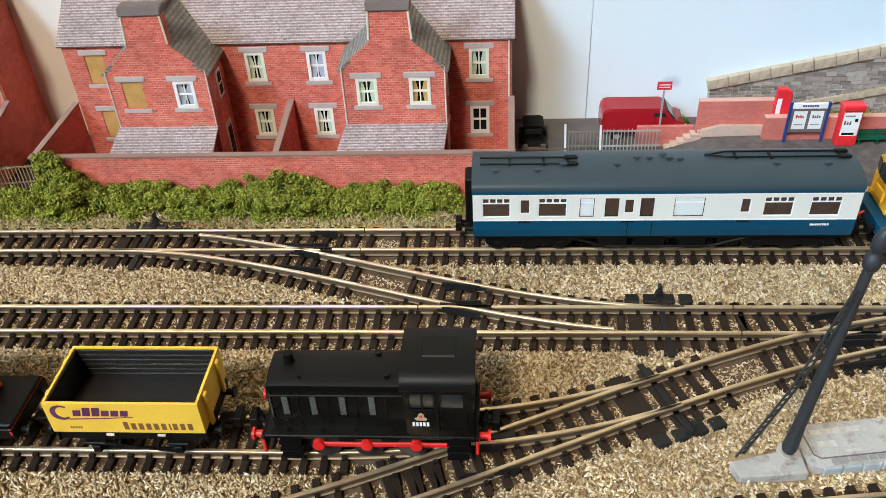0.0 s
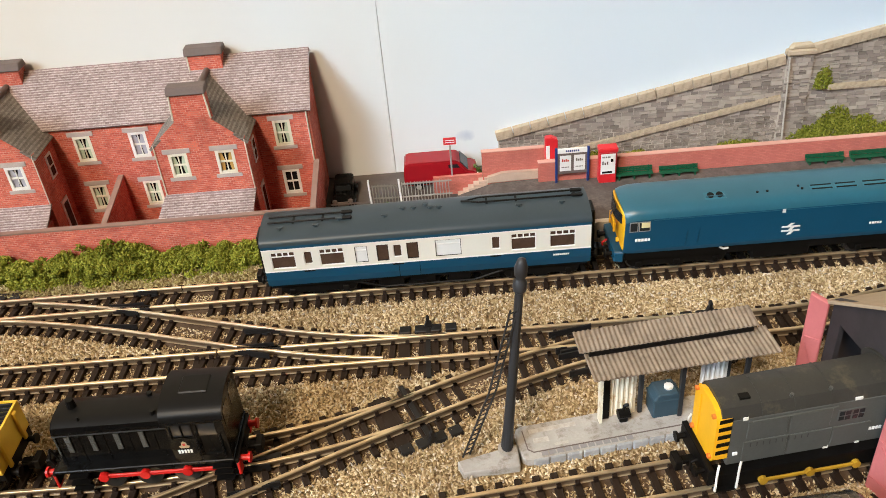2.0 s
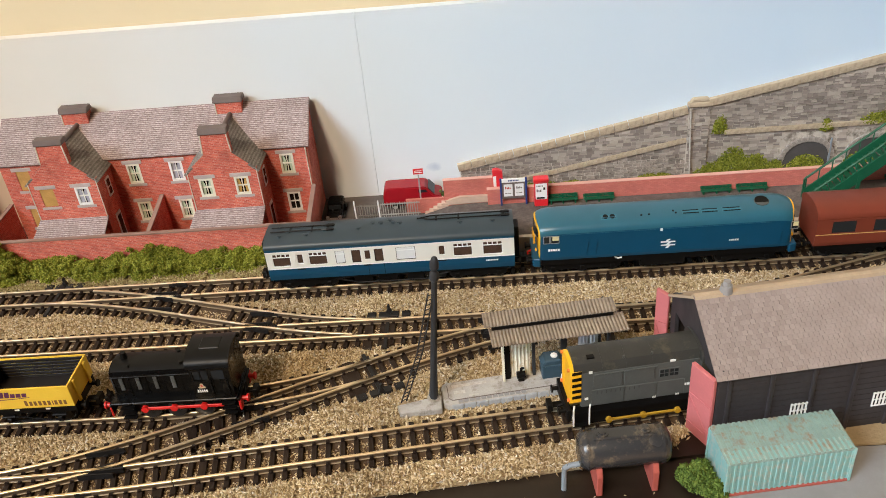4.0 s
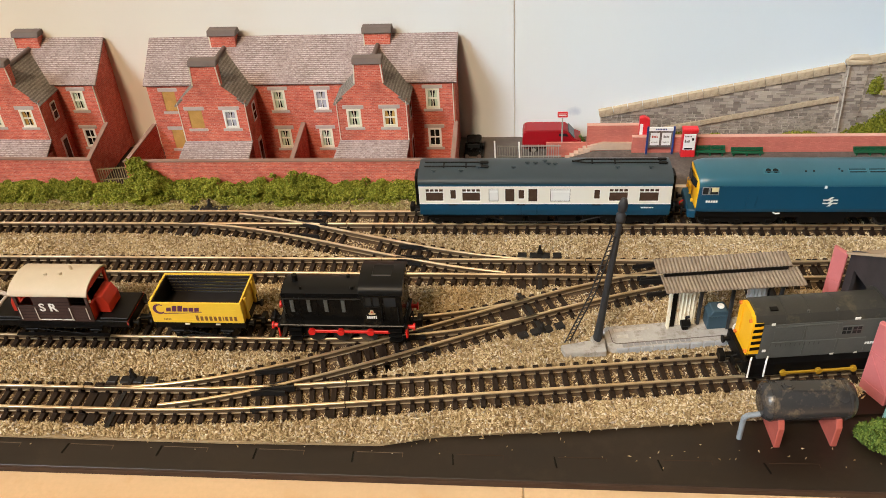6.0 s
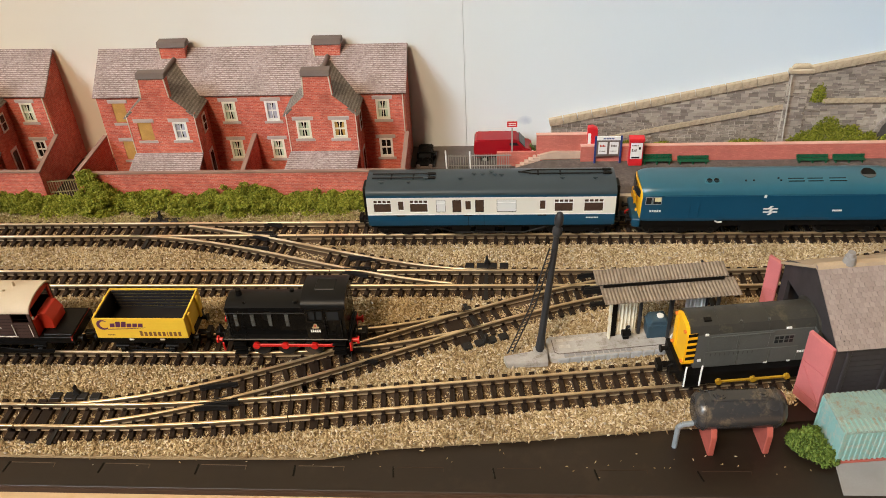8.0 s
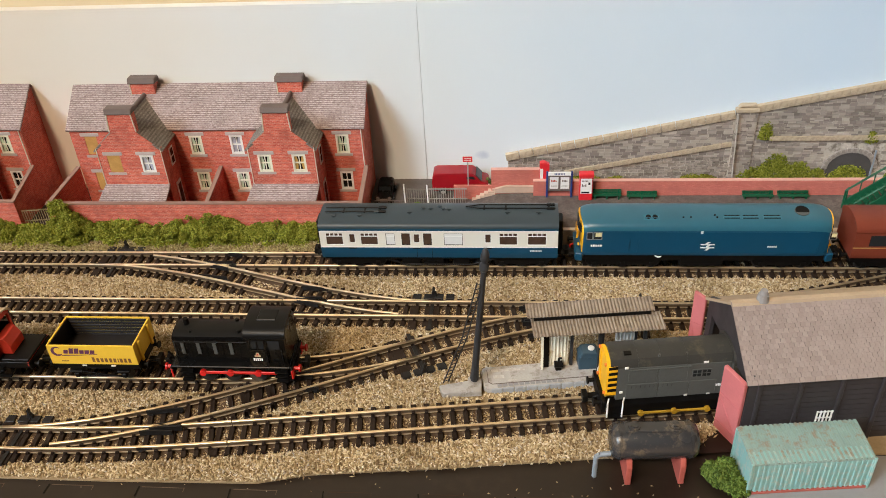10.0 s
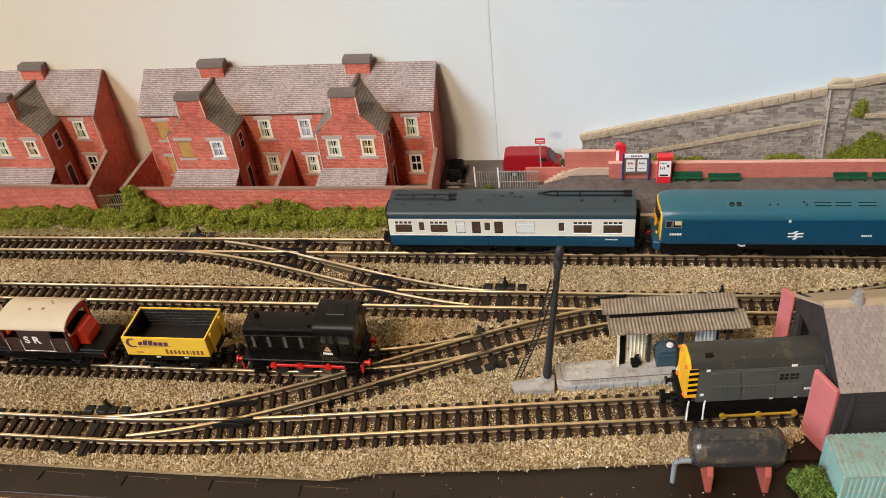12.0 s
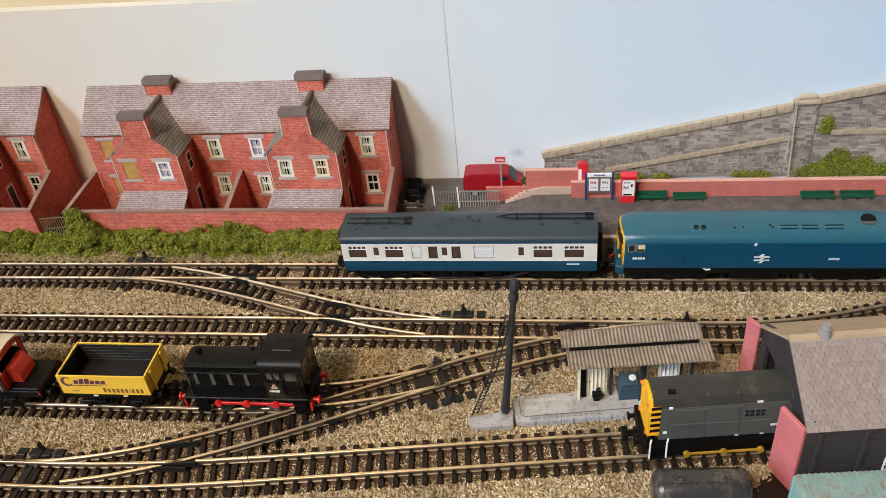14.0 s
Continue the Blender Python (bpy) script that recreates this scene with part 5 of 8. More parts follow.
def wagon_gear(w, L, axles, mat=None):
    mat = mat or M["black"]
    one("chassis", w, mat, box, -L + 0.4, L - 0.4, -7.0, 7.0, 6.6, 8.9, soft=0.2)
    for s in (-1, 1):
        one("solebar", w, mat, box, -L + 0.2, L - 0.2, min(s * 6.8, s * 7.6), max(s * 6.8, s * 7.6), 6.6, 9.2, soft=0.1)
        for x in axles:
            bm = lump()
            extrude(bm, [(x - 2.6, 6.7), (x - 0.9, 2.2), (x + 0.9, 2.2), (x + 2.6, 6.7)], "y", s * 6.9 - 0.25, s * 6.9 + 0.25)
            part("axle_guard", bm, mat, w)
            one("axle_box", w, mat, box, x - 0.9, x + 0.9, min(s * 6.9, s * 8.0), max(s * 6.9, s * 8.0), 2.4, 4.4, soft=0.2)
            one("leaf_spring", w, mat, box, x - 2.5, x + 2.5, min(s * 7.0, s * 7.8), max(s * 7.0, s * 7.8), 4.6, 5.4, soft=0.2)
        one("brake_lever", w, mat, path_rod, [(axles[0] + 3, s * 7.9, 5.6), (0, s * 8.1, 4.6), (axles[-1] + 1.0, s * 8.2, 3.2)], 0.28, 5)
        one("brake_rod", w, mat, path_rod, [(axles[0], s * 6.2, 2.0), (axles[-1], s * 6.2, 2.0)], 0.35, 5)
    for x in axles:
        wheelset(w, x, 3.0)
    for s in (-1, 1):
        one("headstock", w, mat, box, min(s * (L - 0.4), s * L), max(s * (L - 0.4), s * L), -8.0, 8.0, 6.4, 9.4)
        for y in (-5.4, 5.4):
            buffer(w, s * L, s, y, 7.4, mat)
        coupling(w, s * L, s)


def open_wagon(m):
    w = thing("open_wagon", m, "yellow open goods wagon with purple lettering marks and dark empty inside", "goods wagon")
    L, W = 16.3, 8.4
    wagon_gear(w, L, (-9.0, 9.0))
    inside = stuff_mat("black_wagon_inside", (0.014, 0.011, 0.010), 0.6, vary=0.3)
    one("floor", w, inside, box, -L + 0.9, L - 0.9, -W + 0.9, W - 0.9, 9.2, 10.2)
    for s in (-1, 1):
        y = s * W
        z = 9.6
        side = one("side_wall", w, M["wagonyellow"], box, -L, L, min(y - s * 0.02, y - s * 0.55), max(y - s * 0.02, y - s * 0.55), z, z + 8.75, label="yellow planked side")
        for k in range(6):
            one("plank", side, M["wagonyellow"], box, -L, L, min(y, y - s * 0.02), max(y, y - s * 0.02), z + k * 1.45 + 0.04, z + k * 1.45 + 1.4)
        for k in range(6):
            one("inner_plank", side, inside, box, -L + 0.9, L - 0.9, min(y - s * 0.55, y - s * 0.95), max(y - s * 0.55, y - s * 0.95), z + k * 1.42 + 0.1, z + k * 1.42 + 1.26, soft=0.1)
        x = s * L
        end = one("end_wall", w, M["wagonyellow"], box, min(x, x - s * 0.55), max(x, x - s * 0.55), -W + 0.55, W - 0.55, 9.6, 18.35)
        one("inner_lining", end, inside, box, min(x - s * 0.55, x - s * 0.9), max(x - s * 0.55, x - s * 0.9), -W + 0.9, W - 0.9, 10.2, 17.9)
        for yy in (-4.6, 4.6):
            one("end_stanchion", end, M["wagonyellow"], box, min(x, x + s * 0.8), max(x, x + s * 0.8), yy - 0.7, yy + 0.7, 8.6, 17.8, soft=0.2)
    # lettering as plain marks: a large script row over a smaller row
    y = -W
    bm = lump()
    def slab_mark(x, z, wd, hh):
        extrude(bm, [(x, z), (x + wd, z), (x + wd + 0.22 * hh, z + hh), (x + 0.22 * hh, z + hh)], "y", y - 0.05, y)

    x = -15.4
    # an open crescent, then a row of leaning bars on a swash
    arc_out = [(-12.9 + 2.3 * math.cos(math.radians(a)), 15.6 + 2.2 * math.sin(math.radians(a))) for a in range(50, 311, 20)]
    arc_in = [(-12.5 + 1.5 * math.cos(math.radians(a)), 15.7 + 1.6 * math.sin(math.radians(a))) for a in range(310, 49, -20)]
    extrude(bm, arc_out + arc_in, "y", y - 0.05, y)
    x = -10.6
    for hh in (1.7, 2.5, 2.5, 1.7, 1.7, 1.7):
        slab_mark(x, 14.6, 1.65, hh)
        x += 2.0
    extrude(bm, [(-11.6, 13.5), (-4, 13.8), (2, 14.3), (2, 14.5), (-4, 14.05), (-11.6, 13.8)], "y", y - 0.05, y)
    tagged(part("script_lettering", bm, M["purple"], w), "purple plain shapes in place of a trade name", "", "", "stuff")
    bm = lump()
    x = -0.6
    for i in range(10):
        h = 2.3 if i == 0 else 1.9
        box(bm, x, x + (1.0 if i != 6 else 0.36), y - 0.05, y, 10.6, 10.6 + h)
        x += 1.6 if i != 6 else 0.8
    tagged(part("name_lettering", bm, M["brownpaint"], w), "brown plain shapes in place of a trade name", "", "", "stuff")
    bars(w, "number_strip", M["brownpaint"], y, -12.2, 10.8, [0.35] * 5, [0.6] * 5, 0.2, 0.05)
    for x in (-5, 6):
        one("label_clip", w, M["coachgrey"], box, x, x + 1.6, y - 0.3, y, 8.8, 9.3)
    return w


open_wagon(at_mm(-76.4, 122.2, RAIL_TOP))


def brake_van(m):
    v = thing("brake_van", m, "dark brown goods brake van with cream roof and red ends", "brake van")
    wagon_gear(v, 26.6, (-12.5, 12.5))
    one("platform", v, M["black"], box, -26.4, 26.4, -8.0, 8.0, 9.2, 10.0, soft=0.2)
    one("end_weight", v, M["black"], box, 15.4, 26.2, -7.4, 7.4, 10.0, 10.9, soft=0.3)
    one("end_weight", v, M["black"], box, -26.2, -14.4, -7.4, 7.4, 10.0, 10.9, soft=0.3)
    X0, X1, W = -14.2, 13.8, 8.4
    for s in (-1, 1):
        y = s * W
        bm = lump()
        wall_panel(bm, X0, X1, 10.0, 22.2, y, y - s * 0.7, [(X0 + 1.0, X0 + 7.0, 17.2, 21.6), (X1 - 7.2, X1 - 1.0, 17.2, 21.6)])
        side = part("body_side", bm, M["vanbrown"], v, "dark brown planked side")
        for k in range(6):
            one("plank_line", side, M["black"], box, X0, X1, min(y, y + s * 0.03), max(y, y + s * 0.03), 11.6 + k * 1.5, 11.7 + k * 1.5)
        for xa, za, xb, zb in ((X0 + 1.0, 11.2, X0 + 1.0, 16.8), (X0 + 7.4, 11.2, X0 + 7.4, 16.8), (X0 + 7.4, 11.2, X0 + 16, 11.2), (X0 + 17, 11.2, X1 - 7.6, 11.2), (X1 - 7.6, 11.2, X1 - 7.6, 16.8), (X1 - 1.2, 11.2, X1 - 1.2, 16.8)):
            one("handrail", v, M["whitepaint"], path_rod, [(xa, y + s * 0.45, za), (xb, y + s * 0.45, zb)], 0.16, 5, label="thin white handrail")
        # two white letters
        for ch, cx in (("S", -4.2), ("R", -0.2)):
            cu = bpy.data.curves.new("letter", "FONT")
            cu.body, cu.size, cu.extrude, cu.align_x, cu.offset = ch, 5.0 * MM, 0.04 * MM, "CENTER", 0.14 * MM
            ob = new("letter", cu)
            bpy.context.view_layer.update()
            me = bpy.data.meshes.new_from_object(ob)
            bpy.data.objects.remove(ob)
            me.materials.append(M["whitepaint"])
            ob = new("letter", me)
            ob.parent = side
            ob.matrix_basis = at_mm(cx if s < 0 else -cx - 5, y + s * 0.08, 15.0, 90, 0, 0 if s < 0 else 180)
        bars(side, "number_strip", M["whitepaint"], y, -5.6, 10.4, [0.4] * 6, [0.5] * 6, 0.15, 0.05, s)
        bars(side, "number_strip", M["whitepaint"], y, 1.6, 10.4, [0.4] * 9, [0.5] * 9, 0.15, 0.05, s)
        one("step_board", v, M["black"], box, -18, 18, min(s * 7.8, s * 9.4), max(s * 7.8, s * 9.4), 3.4, 3.8)
        one("step_board", v, M["black"], box, -16, 16, min(s * 7.8, s * 9.2), max(s * 7.8, s * 9.2), 7.4, 7.8)
    for x in (X0, X1):
        s = 1 if x > 0 else -1
        e = one("end_wall", v, M["vanred"], box, min(x, x - s * 0.8), max(x, x - s * 0.8), -W + 0.7, W - 0.7, 10, 17.0)
        for y in (-W + 1.2, W - 1.2):
            one("corner_post", v, M["vanred"], box, min(x, x - s * 0.8), max(x, x - s * 0.8), y - 0.5, y + 0.5, 17, 22.6)
        one("inner_bulkhead", v, M["black"], box, min(x - s * 7.6, x - s * 8.2), max(x - s * 7.6, x - s * 8.2), -W + 0.7, W - 0.7, 10, 22.4)
        bm = lump()
        extrude(bm, [(x, 10.9), (x + s * 5.0, 10.9), (x + s * 5.0, 15.0), (x + s * 3.2, 18.6), (x, 18.6)], "y", -4.4, 4.4)
        soften(bm, 0.3)
        part("sand_box", bm, M["vanred"], v, "bright red box on the end platform")
        one("lamp_iron", v, M["whitepaint"], box, min(x, x + s * 0.5), max(x, x + s * 0.5), -W + 0.8, -W + 1.4, 18.4, 19.4)
        bm = lump()
        extrude(bm, [(-8.4, 22.2), (-6.6, 24.0), (-3.4, 25.0), (0, 25.4), (3.4, 25.0), (6.6, 24.0), (8.4, 22.2)], "x", min(x - s * 0.1, x - s * 0.7), max(x - s * 0.1, x - s * 0.7))
        part("end_arch", bm, M["vanred"], v)
    one("red_valance", v, M["vanred"], box, 25.6, 26.3, -7.9, 7.9, 8.0, 10.0)
    bm = lump()
    arc = [(-8.9 * math.cos(math.pi * i / 18), 22.3 + 3.7 * math.sin(math.pi * i / 18)) for i in range(19)]
    extrude(bm, arc + [(y * 0.95, z - 0.6) for y, z in arc[::-1]], "x", X0 - 1.0, X1 + 0.6)
    part("roof", bm, M["vanroof"], v, "cream arched roof", 35)
    for x, y in ((-3.6, -1.0), (2.0, -0.6)):
        one("roof_vent", v, M["vanroof"], rod, (x, y, 25.7), (x, y, 26.7), 0.7, 10, 0.5)
    one("stove_pipe", v, M["vanroof"], rod, (4.6, 2.4, 25.4), (4.6, 2.4, 28.0), 0.45, 8)
    return v


brake_van(at_mm(-127.8, 122.2, RAIL_TOP) @ Matrix.Diagonal((0.965, 1, 0.94, 1)))


def plough_wagon(m):
    """A brown vehicle behind the brake van with yellow rails and pale end frames."""
    w = thing("plough_wagon", m, "brown works wagon with yellow handrails and pale grey end frames", "goods wagon")
    brown = stuff_mat("red_brown_wagon_paint", (0.24, 0.085, 0.055), 0.6, vary=0.15)
    pale = stuff_mat("pale_grey_metal", (0.50, 0.46, 0.42), 0.5, vary=0.12)
    yel = stuff_mat("yellow_handrail", (0.62, 0.42, 0.03), 0.5)
    wagon_gear(w, 20, (-10.5, 10.5))
    bm = lump()
    extrude(bm, [(-20, 9.4), (9.0, 9.4), (9.0, 14.0), (6.8, 24.6), (-20, 24.6)], "y", -7.6, 7.6)
    soften(bm, 0.4)
    part("body", bm, brown, w)
    for y in (-7.2, 7.2):
        bm = lump()
        path_rod(bm, [(8.6, y, 10), (17.5, y, 10.5), (17.5, y, 19), (8.4, y, 19.8)], 0.35, 6)
        path_rod(bm, [(8.6, y, 15), (17.5, y, 15)], 0.3, 6)
        path_rod(bm, [(9.5, y, 11), (16.5, y, 19)], 0.3, 6)
        part("handrail", bm, yel, w, "yellow handrail")
    for y in (-6.4, 6.4):
        bm = lump()
        path_rod(bm, [(12, y, 3.5), (20.5, y, 5.0), (23, y, 8.8), (15, y, 11.5), (12, y, 3.5)], 0.9, 6)
        path_rod(bm, [(15, y, 11.5), (20.5, y, 5)], 0.7, 6)
        part("end_frame", bm, pale, w)
    one("end_beam", w, pale, box, 20.5, 22.0, -8.0, 8.0, 7.6, 9.2, soft=0.3)
    return w


plough_wagon(at_mm(-176.5, 122.2, RAIL_TOP))


# ---- grey shunter at the shed ----
def shunter_grey(m):
    d = thing("diesel_shunter", m, "grey diesel shunter with yellow wasp-striped nose half inside the shed", "locomotive")
    W = 5.9
    body = one("body", d, M["dieselgrey"], box, 2.3, 40.0, -W, W, 7.9, 22.2, soft=0.25)
    arc = [(-W + 0.05, 22.2), (-W + 0.4, 23.6), (-4.6, 25.0), (-2.6, 25.9), (0, 26.2), (2.6, 25.9), (4.6, 25.0), (W - 0.4, 23.6), (W - 0.05, 22.2)]
    bm = lump()
    extrude(bm, arc, "x", 0.0, 41.0)
    part("bonnet_top", bm, M["dieselroof"], d, "weathered dark bonnet top", 25)
    bm = lump()
    extrude(bm, [(-W + 0.1, 10.4), (-W + 0.1, 21.6), (-W + 0.7, 23.0), (-4.2, 24.4), (-2.4, 25.0), (2.4, 25.0), (4.2, 24.4), (W - 0.7, 23.0), (W - 0.1, 21.6), (W - 0.1, 10.4), (4.4, 8.6), (-4.4, 8.6)], "x", -1.2, 0.0)
    nose = part("nose_panel", bm, M["yellow"], d, "plain yellow radiator end")
    for y, z in ((-4.6, 23.2), (4.6, 23.2), (-4.8, 10.9), (4.8, 10.9)):
        one("marker_lamp", nose, stuff_mat("orange_marker", (0.75, 0.20, 0.03), 0.5), rod, (-1.2, y, z), (-1.9, y, z), 0.6, 10)
    one("nose_ladder", nose, M["yellow"], path_rod, [(-1.4, 2.4, 10.6), (-1.4, 2.4, 23)], 0.22, 5)
    for s in (-1, 1):
        st = one("stripe_panel", d, M["yellow"], box, -0.6, 2.3, min(s * (W - 0.3), s * W), max(s * (W - 0.3), s * W), 10.4, 23.0)
        for k in range(5):
            bm = lump()
            z = 11.9 + k * 2.45
            y0, y1 = sorted((s * W, s * (W + 0.06)))
            extrude(bm, [(-0.65, z), (2.35, z + 0.2), (2.35, z + 1.45), (-0.65, z + 1.25)], "y", y0, y1)
            part("stripe", bm, M["black"], st, "black diagonal stripe")
        y = s * W
        lo, hi = min(y, y + s * 0.3), max(y, y + s * 0.3)
        for x0, x1, z0, z1 in ((5.6, 16.0, 8.6, 15.0), (16.4, 26.4, 8.6, 14.8), (26.8, 35.6, 8.6, 14.8), (6.0, 15.4, 15.8, 21.2), (16.0, 25.6, 15.8, 21.2)):
            one("side_door", body, M["dieselgrey"], box, x0, x1, lo, hi, z0, z1, soft=0.12)
        for k in range(10):
            one("louvre", body, M["dieselroof"], box, 7.2 + k * 1.5, 7.4 + k * 1.5, min(y, y + s * 0.36), max(y, y + s * 0.36), 13.2, 14.4)
        one("top_rail", body, M["dieselgrey"], path_rod, [(6.7, y + s * 0.6, 21.5), (26.4, y + s * 0.6, 21.7)], 0.25, 5)
        for x in (27.4, 30.6):
            w = one("side_window", body, M["dieselgrey"], box, x - 0.2, x + 2.9, lo, hi, 16.5, 19.8)
            for xa in (x, x + 1.45):
                for za in (16.8, 18.3):
                    one("pane", w, M["glass"], box, xa, xa + 1.2, min(y, y + s * 0.36), max(y, y + s * 0.36), za, za + 1.2)
        for x, z in ((4.6, 22.0), (3.4, 11.2), (25.4, 8.2), (33.0, 8.2)):
            one("label_plate", body, M["whitepaint"], box, x, x + 1.1, lo, hi, z, z + 0.8)
        bars(body, "number_strip", M["whitepaint"], y, 34.2, 11.6, [0.6] * 6, [0.9] * 6, 0.2, 0.1, s)
        one("running_board", d, M["black"], box, -1.2, 40, min(s * 5.0, s * 8.2), max(s * 5.0, s * 8.2), 6.9, 7.8)
        for x in (-0.9, 4.2):
            one("step_rail", d, M["whitepaint"], path_rod, [(x + 0.5, s * 8.0, 11.0), (x + 0.2, s * 8.3, 9.6), (x + 0.2, s * 8.3, 2.6)], 0.3, 6, label="white step handrail")
        rd = one("coupling_rod", d, M["rodochre"], box, 10.8, 33.6, min(s * 7.6, s * 8.2), max(s * 7.6, s * 8.2), 2.7, 3.7, soft=0.2)
        for x in (10.9, 22.2, 33.4):
            one("crank_pin", rd, M["rodochre"], rod, (x, s * 7.4, 3.2), (x, s * 8.5, 3.2), 1.05, 8)
        one("frame_plate", d, M["black"], box, 0, 40, min(s * 6.6, s * 7.2), max(s * 6.6, s * 7.2), 1.8, 6.9)
        one("step", d, M["black"], box, -0.8, 4.4, min(s * 7.0, s * 8.4), max(s * 7.0, s * 8.4), 2.0, 2.6)
    for x in (10.9, 22.2, 33.4):
        wheelset(d, x, 4.4, 5.2)
    # cab further back
    one("cab", d, M["dieselgrey"], box, 40.0, 56.0, -8.0, 8.0, 8.0, 22.0, soft=0.25)
    bm = lump()
    extrude(bm, [(-8.2 * math.cos(math.pi * i / 14), 22.0 + 4.4 * math.sin(math.pi * i / 14) ** 0.85) for i in range(15)], "x", 40.0, 57.0)
    part("cab_roof", bm, M["dieselroof"], d, "", 35)
    one("buffer_beam", d, M["black"], box, -2.6, -1.2, -8.0, 8.0, 4.4, 9.4, soft=0.2)
    for y in (-5.4, 5.4):
        buffer(d, -2.6, -1, y, 7.2, M["black"])
    one("air_hose", d, M["black"], path_rod, [(-2.6, -2, 7), (-4.2, -2, 6.4), (-4.0, -2, 3.6)], 0.4, 6)
    coupling(d, -2.5, -1)
    one("roof_hatch", d, M["black"], box, 4.6, 7.0, -3.4, -1.8, 25.3, 26.1)
    for x in (9.0, 16.5, 25.0):
        one("roof_seam", d, M["dieselroof"], lambda b, x=x: extrude(b, [(y * 1.01, z + 0.12) for y, z in arc] + [(y, z - 0.3) for y, z in arc[::-1]], "x", x, x + 0.3))
    for x in (16.0, 25):
        one("lifting_eye", d, M["dieselgrey"], rod, (x, -4.2, 25.0), (x, -4.4, 26.0), 0.4, 8)
    one("white_plate", d, M["whitepaint"], box, 30.5, 32.2, -W - 0.1, -W + 0.8, 22.2, 22.9)
    return d


ANG = math.degrees(math.atan(0.122))
shunter_grey(at_mm(107.0, line_4(107.0), RAIL_TOP, 0, 0, ANG))

# ---- engine shed, hut, tank and fuelling point ----
M["pink"] = stuff_mat("salmon_pink_door", (0.55, 0.165, 0.165), 0.55, vary=0.12, coarse=10)
M["charcoal"] = stuff_mat("charcoal_shed_wall", (0.040, 0.035, 0.037), 0.6, vary=0.2)
M["tile"] = stuff_mat("brown_grey_roof_tile", (0.33, 0.265, 0.235), 0.8, vary=0.18, per_piece=0.19)
M["tan"] = stuff_mat("tan_ridge", (0.44, 0.34, 0.23), 0.7)
M["teal"] = stuff_mat("faded_turquoise_paint", (0.25, 0.46, 0.44), 0.6, vary=0.14, coarse=6, dirt=(0.42, 0.44, 0.38), dirt_at=0.55)
M["tealroof"] = stuff_mat("rust_streaked_turquoise_roof", (0.27, 0.38, 0.34), 0.65, vary=0.18, coarse=7, dirt=(0.27, 0.18, 0.11), dirt_at=0.57)
M["slabpale"] = stuff_mat("worn_pale_patch", (0.52, 0.49, 0.44), 0.8, vary=0.15, coarse=3, dirt=(0.40, 0.36, 0.31), dirt_at=0.5)
M["concrete"] = stuff_mat("pale_concrete", (0.43, 0.405, 0.37), 0.8, vary=0.22, coarse=7, relief=0.4, depth=0.12, dirt=(0.22, 0.19, 0.15), dirt_at=0.57)
M["kerbblue"] = stuff_mat("blue_grey_kerb_block", (0.37, 0.385, 0.40), 0.75, vary=0.22, coarse=4, dirt=(0.52, 0.51, 0.48), dirt_at=0.6)
M["slabgrey"] = stuff_mat("grey_hardstanding", (0.27, 0.26, 0.255), 0.8, vary=0.1)
M["asbestos"] = stuff_mat("weathered_corrugated_roof", (0.27, 0.215, 0.165), 0.5, vary=0.28, coarse=6, relief=0.4, depth=0.1, dirt=(0.15, 0.115, 0.085), dirt_at=0.55, spec=0.45)
M["tankgrey"] = stuff_mat("grey_blue_tank", (0.036, 0.036, 0.038), 0.26, vary=0.15, coarse=16, dirt=(0.15, 0.12, 0.085), dirt_at=0.58, spec=0.5)
M["pipe"] = stuff_mat("grey_blue_pipe", (0.25, 0.29, 0.33), 0.5)
M["cradle"] = stuff_mat("red_brown_cradle", (0.42, 0.10, 0.075), 0.55)
M["pumpblue"] = stuff_mat("slate_blue_tank", (0.035, 0.070, 0.098), 0.5, vary=0.12)
M["corr"] = stuff_mat("stained_white_sheeting", (0.82, 0.77, 0.62), 0.6, vary=0.12, coarse=5, dirt=(0.50, 0.34, 0.15), dirt_at=0.58)
M["polegrey"] = stuff_mat("dark_grey_lamp_post", (0.028, 0.030, 0.034), 0.5, vary=0.15)


